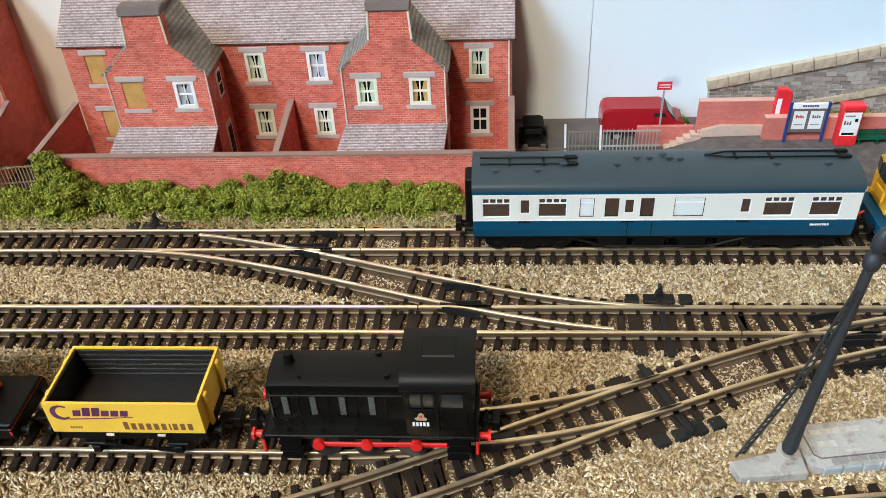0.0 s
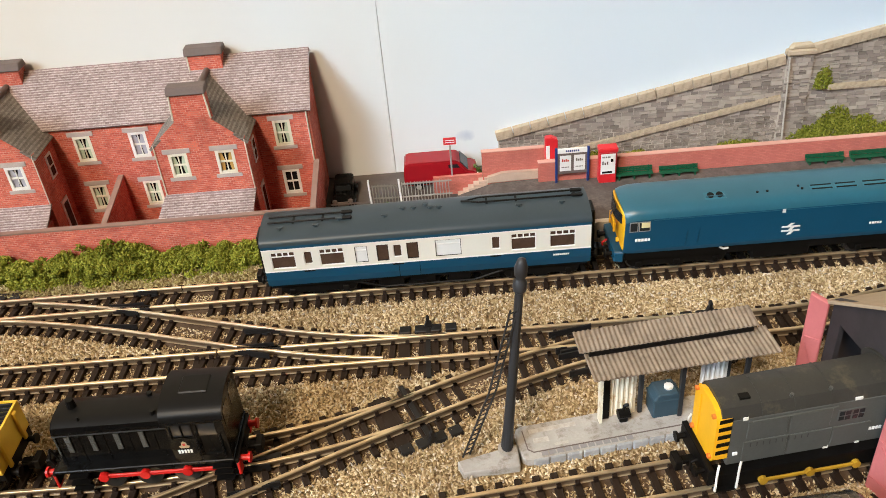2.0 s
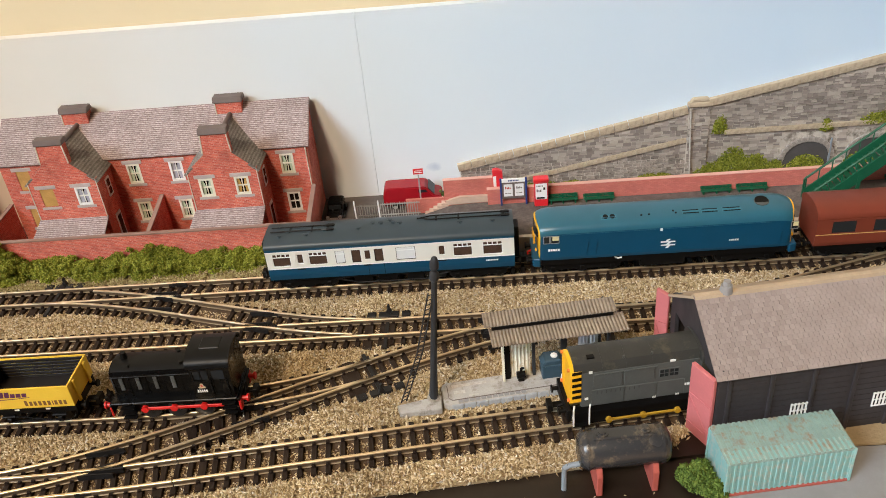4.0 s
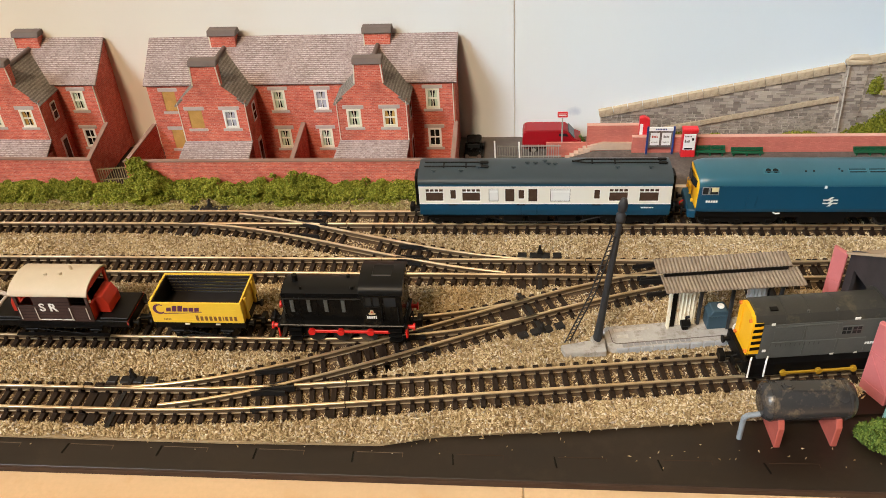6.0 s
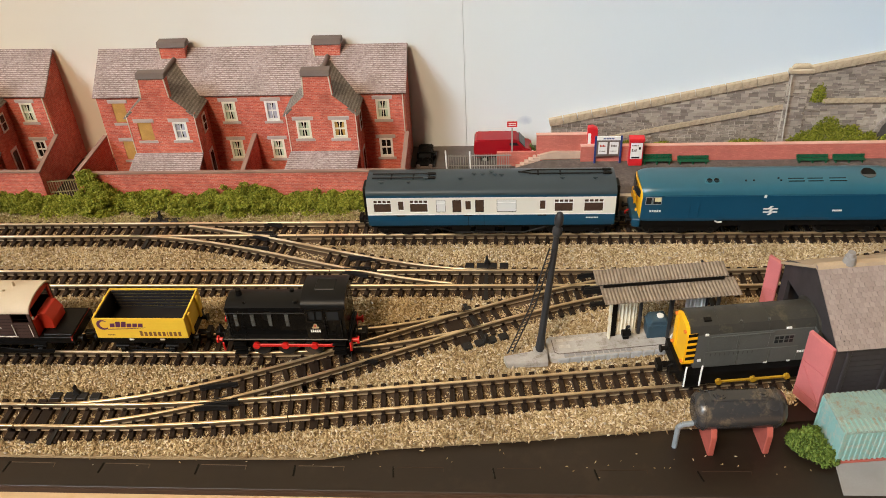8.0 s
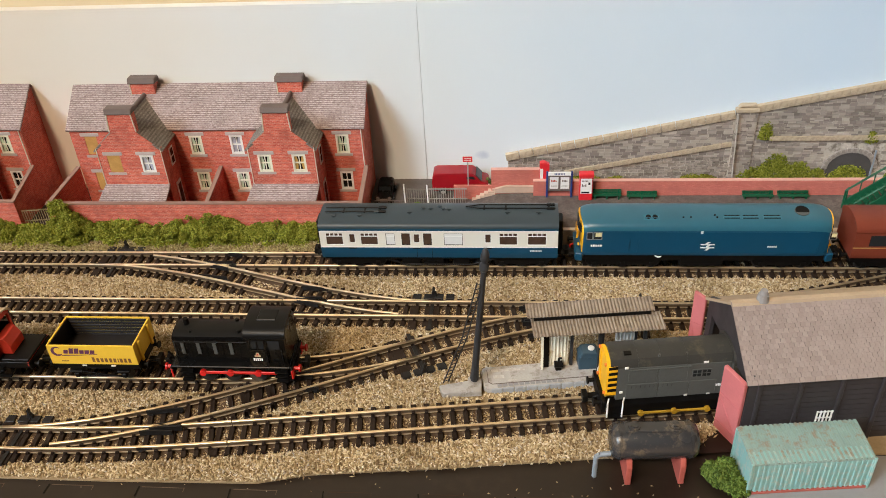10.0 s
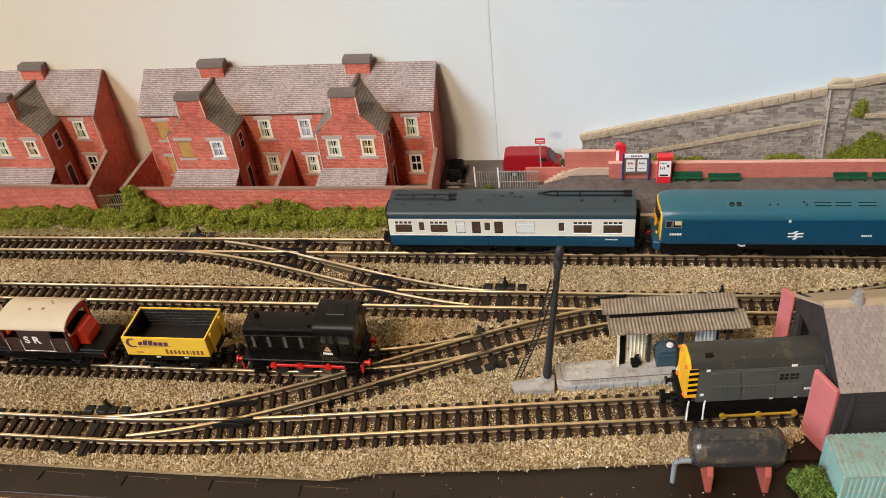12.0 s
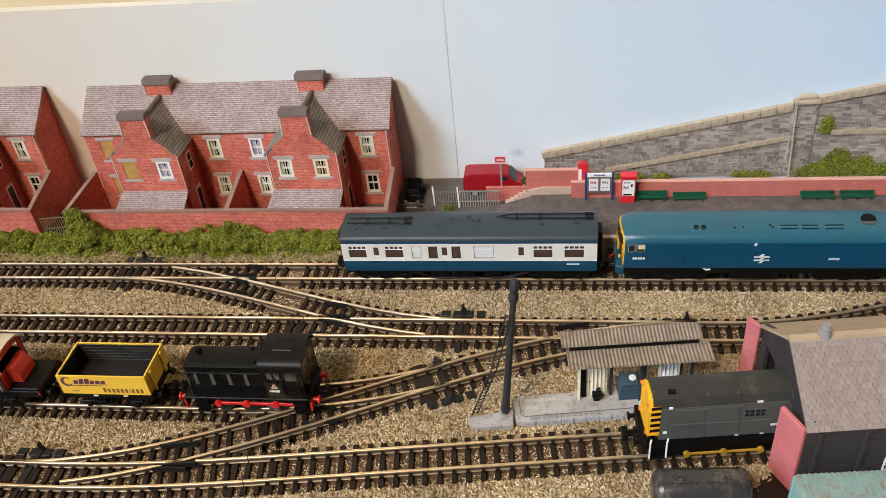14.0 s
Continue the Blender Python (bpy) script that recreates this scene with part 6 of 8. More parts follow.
def shed(m):
    s = thing("engine_shed", m, "charcoal engine shed with tiled roof and open pink doors", "shed")
    U, V, E, RZ, RV = 120.0, 41.4, 30.6, 44.2, 20.7
    near = one("side_wall", s, M["charcoal"], box, 1.2, U, 0, 1.4, 0, E - 0.4)
    for k in range(9):
        u = 2.5 + k * 13.2
        one("pilaster", near, M["charcoal"], box, u, u + 1.4, -0.8, 0, 0, E - 1.2, soft=0.2)
    for k in range(8):
        u = 5.0 + k * 13.2
        for j in range(11):
            one("board", near, M["charcoal"], box, u - 0.9, u + 9.8, -0.22, 0.0, 1.0 + j * 2.2, 2.9 + j * 2.2)
    for u in (23.6, 50.0):
        w = one("lattice_window", near, M["dark_glass"], box, u, u + 6.4, -0.34, -0.24, 8.6, 14.4)
        bm = lump()
        for i in range(6):
            box(bm, u + i * 1.18, u + i * 1.18 + 0.5, -0.62, -0.35, 8.6, 14.4)
        box(bm, u, u + 6.4, -0.7, -0.62, 8.6, 9.2)
        box(bm, u, u + 6.4, -0.7, -0.62, 13.8, 14.4)
        box(bm, u, u + 6.4, -0.7, -0.62, 11.2, 11.7)
        part("window_grille", bm, M["white"], w, "white painted window bars")
    one("side_wall", s, M["charcoal"], box, 1.2, U, V - 1.4, V, 0, E - 0.4)
    one("back_wall", s, M["charcoal"], box, U, U + 1.4, 0, V, 0, E)
    bm = lump()
    for x0, x1, z0, z1 in ((0, 4.0, 0, 25.5), (V - 4.0, V, 0, 25.5)):
        box(bm, -0.2, 1.2, x0, x1, z0, z1)
    extrude(bm, [(0, 25.5), (V, 25.5), (V, E), (RV, RZ - 0.8), (0, E)], "x", -0.2, 1.2)
    part("front_gable", bm, M["charcoal"], s, "dark grey gable over the doorway")
    roof = thing("roof", Matrix(), "", "")
    roof.parent = s
    for k in ("label", "category"):
        if k in roof:
            del roof[k]
    bm = lump()
    roof_slope(bm, [(-1.4, -1.8, E - 1.6), (U + 2, -1.8, E - 1.6), (U + 2, RV, RZ), (-1.4, RV, RZ)], 0.8)
    part("roof_deck", bm, M["charcoal"], roof)
    bm = lump()
    roof_slope(bm, [(-1.4, RV, RZ), (U + 2, RV, RZ), (U + 2, V + 1.8, E - 1.6), (-1.4, V + 1.8, E - 1.6)], 0.8)
    part("roof_deck", bm, M["tan"], roof, "plain tan rear slope")
    one("ridge_cap", roof, M["tan"], lambda b: extrude(b, [(RV - 1.6, RZ - 1.0), (RV - 0.9, RZ + 0.5), (RV + 0.9, RZ + 0.5), (RV + 2.4, RZ - 1.2)], "x", -1.6, U + 2))
    bm = lump()
    roof_slope(bm, [(-1.7, -1.85, E - 1.3), (-0.76, -1.85, E - 1.3), (-0.76, RV, RZ + 0.3), (-1.7, RV, RZ + 0.3)], 0.5)
    part("verge", bm, M["tile"], roof)
    # courses of tiles on the near slope
    n = Vector((0, -(RZ - E + 1.6), RV + 1.8)).normalized()
    bm = lump()
    ca = math.atan2(RZ - E + 1.6, RV + 1.8)
    box(bm, 0, 1.52, 0, 1.74, 0, 0.3)
    tile_me = mesh_of("tile", bm, M["tile"])
    rows_n, length = 17, math.hypot(RZ - E + 1.6, RV + 1.8)
    rest = lump()
    for r in range(rows_n):
        dd = r * length / rows_n
        for c in range(74):
            u = -1.6 + c * 1.63 + (0.81 if r % 2 else 0)
            if u > U:
                continue
            m4 = at_mm(u + random.uniform(-0.05, 0.05), -1.8 + dd * math.cos(ca) - 0.05, E - 1.6 + dd * math.sin(ca) + 0.06, math.degrees(ca) - 3.0 + random.uniform(-0.8, 0.8), 0, random.uniform(-0.5, 0.5))
            if c < 17:
                t = new("tile", tile_me)
                t.parent = roof
                t.matrix_basis = m4
            else:
                m4.translation = m4.translation * 1000
                box(rest, 0, 1.52, 0, 1.74, 0, 0.3, m4)
    far = part("far_tiles", rest, M["tile"], roof)
    tagged(far, "", "", "", "stuff")
    vent = one("roof_cowl", s, M["slabgrey"], lambda b: (rod(b, (8.6, RV + 0.3, RZ), (8.6, RV + 0.3, RZ + 2.6), 2.1, 14, 1.7), rod(b, (8.6, RV + 0.3, RZ + 2.6), (8.6, RV + 0.3, RZ + 4.2), 1.3, 12, 1.1)))
    # two door leaves
    def leaf(p, q, h0, h1):
        p, q = Vector((*p, 0)), Vector((*q, 0))
        d = (q - p).normalized()
        nn = Vector((-d.y, d.x, 0)) * 0.8
        bm = lump()
        pts = [p, q]
        v = [bm.verts.new((a + o) + Vector((0, 0, z))) for a, h in ((p, h0), (q, h1)) for o in (-nn, nn) for z in (0.2, h)]
        for f in ((0, 1, 3, 2), (4, 6, 7, 5), (0, 4, 5, 1), (2, 3, 7, 6), (0, 2, 6, 4), (1, 5, 7, 3)):
            bm.faces.new([v[i] for i in f])
        soften(bm, 0.3)
        door = part("door_leaf", bm, M["pink"], s, "salmon pink wooden door standing open")
        # ledges and a diagonal brace on the outer face
        ln = (q - p).length
        turn = Matrix.Translation(p) @ Matrix.Rotation(math.atan2(d.y, d.x), 4, "Z")
        for za, zb in ((h0 * 0.12, h0 * 0.12), (h0 * 0.55, h0 * 0.55), (h0 * 0.14, h0 * 0.53)):
            bm = lump()
            for side in (-1, 1):
                extrude(bm, [(0.5, za), (ln - 0.5, zb), (ln - 0.5, zb + 1.3), (0.5, za + 1.3)], "y", side * 0.8, side * 1.0)
            bmesh.ops.transform(bm, matrix=turn, verts=bm.verts)
            part("door_brace", bm, M["pink"], door)
    leaf((-0.9, 0.4), (-4.6, 9.6), 27.6, 28.0)
    leaf((-0.7, 42.2), (-4.2, 45.4), 29.0, 30.6)
    one("floor_slab", s, M["charcoal"], box, 0, U, 1.4, V - 1.4, -0.2, 0.06)
    return s


shed(at_mm(149.9, 93.3, 0, 0, 0, 6.95))


def container(m):
    c = thing("store_container", m, "turquoise corrugated metal store with rust-streaked roof", "container")
    X, Y, Z = 38.0, 15.2, 14.0
    one("body", c, M["teal"], box, 0.5, X - 0.5, 0.5, Y - 0.5, 0, Z - 0.3)
    bm = lump()
    roof_slope(bm, [(0, 0, Z - 0.6), (X, 0, Z - 0.6), (X, Y, Z + 0.3), (0, Y, Z + 0.3)], 0.5)
    rf = part("roof", bm, M["tealroof"], c, "corrugated roof streaked with rust")
    for k in range(24):
        x = 0.6 + k * 1.58
        one("roof_rib", rf, M["tealroof"], lambda b, x=x: roof_slope(b, [(x, 0, Z - 0.3), (x + 0.8, 0, Z - 0.3), (x + 0.8, Y, Z + 0.62), (x, Y, Z + 0.62)], 0.5))
        for y in (0.5, Y - 0.5):
            s = -1 if y < 1 else 1
            one("wall_rib", c, M["teal"], box, x, x + 0.85, min(y, y + s * 0.45), max(y, y + s * 0.45), 0.9, Z - 1.2, soft=0.12)
    for x in (0.5, X - 0.5):
        s = -1 if x < 1 else 1
        e = one("end_panel", c, M["teal"], box, min(x, x + s * 0.4), max(x, x + s * 0.4), 0.4, Y - 0.4, 0.4, Z - 0.7, soft=0.15)
    for y in (0.2, Y - 0.2):
        one("bottom_rail", c, M["cradle"], box, 0.2, X - 0.2, y - 0.35, y + 0.35, 0, 0.9, soft=0.1)
    for x in (0.2, X - 0.2):
        for y in (0.2, Y - 0.2):
            one("corner_post", c, M["teal"], box, x - 0.45, x + 0.45, y - 0.45, y + 0.45, 0, Z - 0.4, soft=0.15)
    return c


container(at_mm(148.6, 73.6, -0.4, 0, 0, 6.2))
bm = lump()
extrude(bm, [(147.6, 62.2), (149.0, 75.2), (152, 91), (300, 91), (300, 62.2)], "z", -0.8, -0.35)
soften(bm, 0.2)
piece("hardstanding", bm, M["slabgrey"], Matrix(), "grey concrete hardstanding under the metal store", "paving", "", "structure")


def oil_tank(m):
    t = thing("oil_tank", m, "grey-blue cylindrical oil tank on two red-brown cradles", "tank")
    L, R, Z = 13.7, 6.0, 13.0
    bm = lump()
    prof = [(-L, 0.0), (-L, 3.6), (-L + 0.5, 4.9), (-L + 1.4, 5.7), (-L + 2.6, R), (L - 2.6, R), (L - 1.4, 5.7), (L - 0.5, 4.9), (L, 3.6), (L, 0.0)]
    seg = 28
    rings = [[bm.verts.new((x, max(r, 0.01) * math.cos(2 * math.pi * i / seg), Z + max(r, 0.01) * math.sin(2 * math.pi * i / seg))) for i in range(seg)] for x, r in prof]
    for a, b in zip(rings[:-1], rings[1:]):
        for i in range(seg):
            bm.faces.new((a[i], a[(i + 1) % seg], b[(i + 1) % seg], b[i]))
    drum = part("drum", bm, M["tankgrey"], t, "", 50)
    for x in (-6.5, 6.2):
        one("filler_lid", drum, M["tankgrey"], lambda b, x=x: (rod(b, (x, 0, Z + R - 0.4), (x, 0, Z + R + 0.7), 1.9, 16), rod(b, (x, 0, Z + R + 0.7), (x, 0, Z + R + 1.1), 1.2, 14)))
    one("top_plate", drum, M["tankgrey"], box, -9.5, 9.5, -2.2, 2.2, Z + R - 0.8, Z + R + 0.12, soft=0.3)
    for x in (-11.0, 11.0):
        one("band", drum, M["tankgrey"], rod, (x - 0.35, 0, Z), (x + 0.35, 0, Z), R + 0.18, 28)
    for x in (-8.2, 8.6):
        bm = lump()
        extrude(bm, [(-6.6, -0.6), (6.6, -0.6), (6.8, 7.6), (5.4, 10.2), (2.6, 7.9), (0, 7.2), (-2.6, 7.9), (-5.4, 10.2), (-6.8, 7.6)], "x", x - 0.95, x + 0.95)
        soften(bm, 0.25)
        part("cradle", bm, M["cradle"], t, "red-brown plastic cradle")
    one("outlet_pipe", t, M["pipe"], path_rod, [(-L + 0.2, -2.0, 9.4), (-L - 3.2, -2.0, 9.0), (-L - 4.4, -2.2, 8.2), (-L - 4.6, -2.4, -0.6)], 0.85, 10, label="grey-blue outlet pipe")
    return t


oil_tank(at_mm(120.2, 83.4, -0.2, 0, 0, 3.5))


def fuelling_point(m):
    f = thing("fuelling_point", m, "concrete fuelling island with block edging beside the track", "fuelling point")
    bm = lump()
    extrude(bm, [(0, 1.4), (0.9, 0.4), (2.4, 0), (62, 0), (62, 11.5), (1.8, 11.5), (0.6, 10.8), (0, 9.4)], "z", 0.0, 2.4)
    soften(bm, 0.2)
    base = part("slab", bm, M["concrete"], f)
    for k in range(14):
        x = 2.6 + k * 4.25
        one("kerb_block", base, M["kerbblue"], box, x, x + 3.95, -0.75, 0.05, 0.0, 2.7, soft=0.28)
    bm = lump()
    path_rod(bm, [(3.2, 2.2, 2.45), (60, 2.2, 2.45)], 0.18, 4)
    path_rod(bm, [(3.2, 2.2, 2.45), (2.0, 3.4, 2.45), (2.0, 9.6, 2.45)], 0.18, 4)
    part("drain_groove", bm, M["lead"], base)
    for k in range(12):
        one("grating", base, M["slabgrey"], box, 5.0 + k * 2.0, 6.6 + k * 2.0, 0.7, 1.9, 2.4, 2.52)
    for x0, x1, y0, y1 in ((3.6, 16, 8.4, 9.8), (4.0, 8.0, 5.0, 6.6), (9, 12.6, 3.2, 4.0)):
        one("patch", base, M["slabpale"], box, x0, x1, y0, y1, 2.38, 2.46)
    return f


fuelling_point(at_mm(65.4, 115.3, 0, 0, 0, 8.0))

bm = lump()
extrude(bm, [(49.0, 116.8), (50.4, 112.8), (64.6, 114.0), (64.4, 121.0)], "z", 0.0, 2.6)
soften(bm, 0.3)
piece("lamp_plinth", bm, M["concrete"], Matrix(), "pale concrete plinth under the yard lamp", "plinth")


def yard_lamp(m):
    p = thing("yard_lamp", m, "dark grey yard lamp post with a thin ladder", "lamp post")
    top = Vector((4.4, 0.7, 49.0))
    one("base_ring", p, M["concrete"], rod, (0, 0, 0), (0.1, 0, 0.5), 2.3, 18)
    one("post", p, M["polegrey"], rod, (0, 0, 0.1), top, 1.35, 14, 0.95, smooth=40)
    one("collar", p, M["polegrey"], rod, top * 0.16, top * 0.03, 1.3, 14, 1.6)
    bm = lump()
    d = top.normalized()
    prof = [(0, 1.0), (0.5, 1.45), (1.4, 1.6), (2.8, 1.6), (3.4, 1.0), (4.2, 0.95), (4.5, 1.4), (6.6, 1.5), (7.6, 1.2), (8.6, 0.9), (9.0, 0.1)]
    u = d.orthogonal().normalized()
    v = d.cross(u)
    loft(bm, [[top + d * h + (u * math.cos(math.pi * i / 8) + v * math.sin(math.pi * i / 8)) * r for i in range(16)] for h, r in prof])
    part("lamp_head", bm, M["polegrey"], p, "", 60)
    a, b = Vector((-10.2, -1.2, 0.2)), Vector((3.1, -0.6, 45.4))
    mid = (a + b) / 2 + Vector((0.8, 0, -1.6))
    lad = thing("ladder", Matrix(), "", "")
    lad.parent = p
    for k in ("label", "category"):
        if k in lad:
            del lad[k]
    for o in (-0.9, 0.9):
        off = Vector((o, o * 0.5, 0))
        one("ladder_stile", lad, M["polegrey"], path_rod, [a + off, mid + off, b + off], 0.26, 5)
    for k in range(26):
        t = (k + 0.5) / 26
        q = a.lerp(mid, t * 2) if t < 0.5 else mid.lerp(b, t * 2 - 1)
        one("ladder_rung", lad, M["polegrey"], rod, q + Vector((-0.9, -0.45, 0)), q + Vector((0.9, 0.45, 0)), 0.17, 5)
    return p


yard_lamp(at_mm(61.6, 119.4, 2.6))


def corrugated(bm, x0, x1, y0, y1, z0, z1, pitch, amp, thick):
    """A wavy sheet whose waves run along y, from height z0 at y0 to z1 at y1."""
    n = int((x1 - x0) / pitch * 6)
    rows = []
    for lo in (0, 1):
        for y, z in ((y0, z0), (y1, z1)):
            rows.append([bm.verts.new((x0 + (x1 - x0) * i / n, y, z + amp * math.sin(2 * math.pi * i / 6) - lo * thick)) for i in range(n + 1)])
    a, b, c, d = rows
    for i in range(n):
        bm.faces.new((a[i], a[i + 1], b[i + 1], b[i]))
        bm.faces.new((c[i], d[i], d[i + 1], c[i + 1]))
        bm.faces.new((a[i], c[i], c[i + 1], a[i + 1]))
        bm.faces.new((b[i], b[i + 1], d[i + 1], d[i]))
    bm.faces.new((a[0], b[0], d[0], c[0]))
    bm.faces.new((a[-1], c[-1], d[-1], b[-1]))


def shelter(m):
    """An open shelter with two corrugated roof sheets."""
    s = thing("fuel_shelter", m, "open fuel shelter with weathered corrugated roof over the island", "shelter")
    bm = lump()
    corrugated(bm, -1.4, 44.0, 10.6, 16.9, 24.4, 25.8, 1.2, 0.15, 0.3)
    part("roof_sheet", bm, M["asbestos"], s, "upper corrugated roof sheet")
    bm = lump()
    corrugated(bm, 0.0, 46.2, 2.4, 11.6, 22.4, 22.9, 1.2, 0.15, 0.3)
    part("roof_sheet", bm, M["asbestos"], s, "lower corrugated roof sheet")
    one("roof_beam", s, M["black"], box, 1.0, 42.5, 10.3, 11.4, 22.9, 24.1)
    one("end_wall", s, M["corr"], box, 4.0, 4.7, 9.6, 11.6, 0, 22.2)
    # black strip standing in for the shaded gap beside the sheeting
    one("end_wall_lining", s, M["black"], box, 4.75, 6.9, 10.9, 11.6, 0, 22.0)
    for x0, x1 in ((7.1, 14.0), (31.0, 38.0)):
        sheet = M["corr"] if x0 < 20 else M["white"]
        pn = one("back_panel", s, sheet, box, x0, x1, 11.7, 12.1, 0, 22.8, label="stained white corrugated sheeting")
        n = int((x1 - x0) / 1.3)
        for k in range(n):
            one("panel_rib", pn, sheet, rod, (x0 + 0.7 + k * 1.3, 11.65, 0.2), (x0 + 0.7 + k * 1.3, 11.65, 22.6), 0.36, 6)
    for x, y in ((15.2, 11.6), (24.6, 8.2), (26.6, 12.6), (38.6, 12.6), (40.0, 6.0)):
        one("post", s, M["polegrey"], box, x - 0.55, x + 0.55, y - 0.55, y + 0.55, 0, 22.4, soft=0.1)
    return s


SH = at_mm(83.2, 115.8, 2.4, 0, 0, 6.6)
shelter(SH)


def local(m, x, y, z, rz=0):
    return m @ at_mm(x, y, z, 0, 0, rz)


def fuel_tank(m):
    t = thing("fuel_tank", m, "slate blue box-shaped fuel tank on the island", "tank")
    bm = lump()
    extrude(bm, [(0, 0), (7.6, 0), (7.6, 6.0), (6.4, 8.0), (1.2, 8.0), (0, 6.0)], "y", 0, 5.6)
    soften(bm, 0.35)
    part("body", bm, M["pumpblue"], t)
    one("lid_band", t, M["pumpblue"], box, -0.2, 7.8, -0.2, 5.8, 5.4, 6.1, soft=0.2)
    one("filler", t, M["whitepaint"], lambda b: (rod(b, (4.6, 2.6, 8.0), (4.6, 2.6, 8.5), 1.2, 12), rod(b, (4.6, 2.6, 8.5), (4.6, 2.6, 8.8), 0.8, 10)), label="white filler cap")
    return t


fuel_tank(local(SH, 17.6, 8.2, 0))


def hand_pump(m):
    t = thing("fuel_pump", m, "small black fuel pump on the island", "pump")
    one("pedestal", t, M["black"], box, -1.1, 1.1, -0.9, 0.9, 0, 3.4, soft=0.3)
    one("drum", t, M["black"], rod, (-1.5, 0, 2.6), (1.5, 0, 2.6), 1.3, 12)
    one("spout", t, M["black"], path_rod, [(0, 0, 3.4), (0.2, 0, 5.4), (1.0, -0.4, 5.8)], 0.45, 6)
    return t


hand_pump(local(SH, 10.2, 9.4, 0))

# ---- platform and station approach ----
M["bluepaint"] = stuff_mat("blue_painted_post", (0.02, 0.045, 0.20), 0.45)
M["poster"] = stuff_mat("pale_poster", (0.80, 0.79, 0.77), 0.5, vary=0.12, fine=1.0, relief=0)
M["benchgreen"] = stuff_mat("dark_green_paint", (0.012, 0.095, 0.045), 0.45, vary=0.15)
M["pinkcap"] = stuff_mat("pale_pink_coping", (0.66, 0.36, 0.29), 0.75, vary=0.1, coarse=12)
M["platedge"] = stuff_mat("cream_platform_edge", (0.60, 0.52, 0.42), 0.75)
M["stonetan"] = stuff_mat("tan_stone_step", (0.55, 0.40, 0.31), 0.8)
M["cobble"] = stuff_mat("grey_brown_gravel_print", (0.150, 0.124, 0.110), 0.85, vary=0.5, fine=0.9, coarse=7, relief=0.5, depth=0.15, dirt=(0.085, 0.07, 0.062), dirt_at=0.55)
M["vanpaint"] = stuff_mat("glossy_red_van_paint", (0.30, 0.008, 0.014), 0.22, vary=0.08, relief=0)
M["fencegrey"] = stuff_mat("pale_grey_fence", (0.36, 0.345, 0.31), 0.6)
M["fencedull"] = stuff_mat("dull_grey_gate", (0.20, 0.18, 0.15), 0.7, vary=0.3)
M["phonered"] = stuff_mat("bright_red_cabinet", (0.68, 0.022, 0.03), 0.4, relief=0)

slab("street", -12, 90, 225.5, 266.9, 0.02, 2.0, M["tarmac"], "grey tarmac street behind the station fence", 0.2)
bm = lump()
extrude(bm, [(50, 1.9), (68, 7.4), (88, 8.0), (420, 8.0), (420, 0.02), (50, 0.02)], "y", 212.6, 242.9)
piece("platform", bm, M["cobble"], Matrix(), "grey paved station platform with a ramp", "platform", "", "structure")
bm = lump()
extrude(bm, [(50, 2.0), (68, 7.52), (88, 8.12), (420, 8.12), (420, 0.02), (50, 0.02)], "y", 210.4, 212.5)
piece("platform_edge", bm, M["platedge"], Matrix(), "cream platform edging stones", "platform", "", "structure")
slab("wall_1", 84.8, 420, 240.1, 242.0, 0.02, 15.7, M["pinkwall"], "pinkish red brick platform wall")
slab("trim", 84.6, 420, 239.9, 242.2, 15.7, 16.1, M["pinkcap"], "pale pink coping along the platform wall", 0.1)
slab("wall_2", 64.8, 88.6, 244.6, 246.4, 2.0, 19.4, M["pinkwall"], "pinkish red brick wall beside the steps")
slab("trim", 64.6, 88.8, 244.4, 246.6, 19.4, 19.8, M["pinkcap"], "pale pink coping on the wall beside the steps", 0.1)
slab("wall_3", 46.5, 64.7, 246.8, 248.2, 2.0, 9.4, M["pinkwall"], "low red brick wall behind the railings")
bm = lump()
extrude(bm, [(66.4, 7.6), (88.6, 8.1), (88.6, 11.2), (72, 11.4), (66.4, 9.9)], "y", 243.0, 244.5)
piece("ramp_parapet", bm, M["stonetan"], Matrix(), "tan stone parapet at the top of the steps", "parapet", "", "structure")
steps = thing("steps", Matrix(), "tan stone steps climbing to the platform", "steps", "", "structure")
for k in range(6):
    one("step", steps, M["stonetan"], box, 55.2 + k * 2.0, 66.4, 243.2 + k * 0.12, 246.7, 2.0 + k * 1.25, 3.2 + k * 1.25, soft=0.12)


def bench(m):
    b = thing("bench", m, "dark green slatted bench against the platform wall", "bench", "benches on the platform")
    for k in range(3):
        one("seat_slat", b, M["benchgreen"], box, 0, 12.6, -2.6 + k * 0.85, -1.9 + k * 0.85, 2.4, 2.75)
    for k in range(3):
        one("back_slat", b, M["benchgreen"], box, 0, 12.6, -0.2 + k * 0.12, 0.1 + k * 0.12, 3.0 + k * 0.85, 3.65 + k * 0.85)
    for x in (0.8, 6.0, 11.2):
        one("leg", b, M["benchgreen"], box, x, x + 0.5, -2.5, 0.3, 0, 2.4)
        one("back_support", b, M["benchgreen"], box, x, x + 0.5, 0.15, 0.5, 2.4, 5.4)
    return b


low = Matrix.Diagonal((1.05, 1, 0.76, 1))
first = bench(at_mm(112.4, 238.9, 8.0) @ low)
for x in (128.2, 180.8, 196.6, 262):
    copy_thing(first, at_mm(x, 238.9, 8.0) @ low)


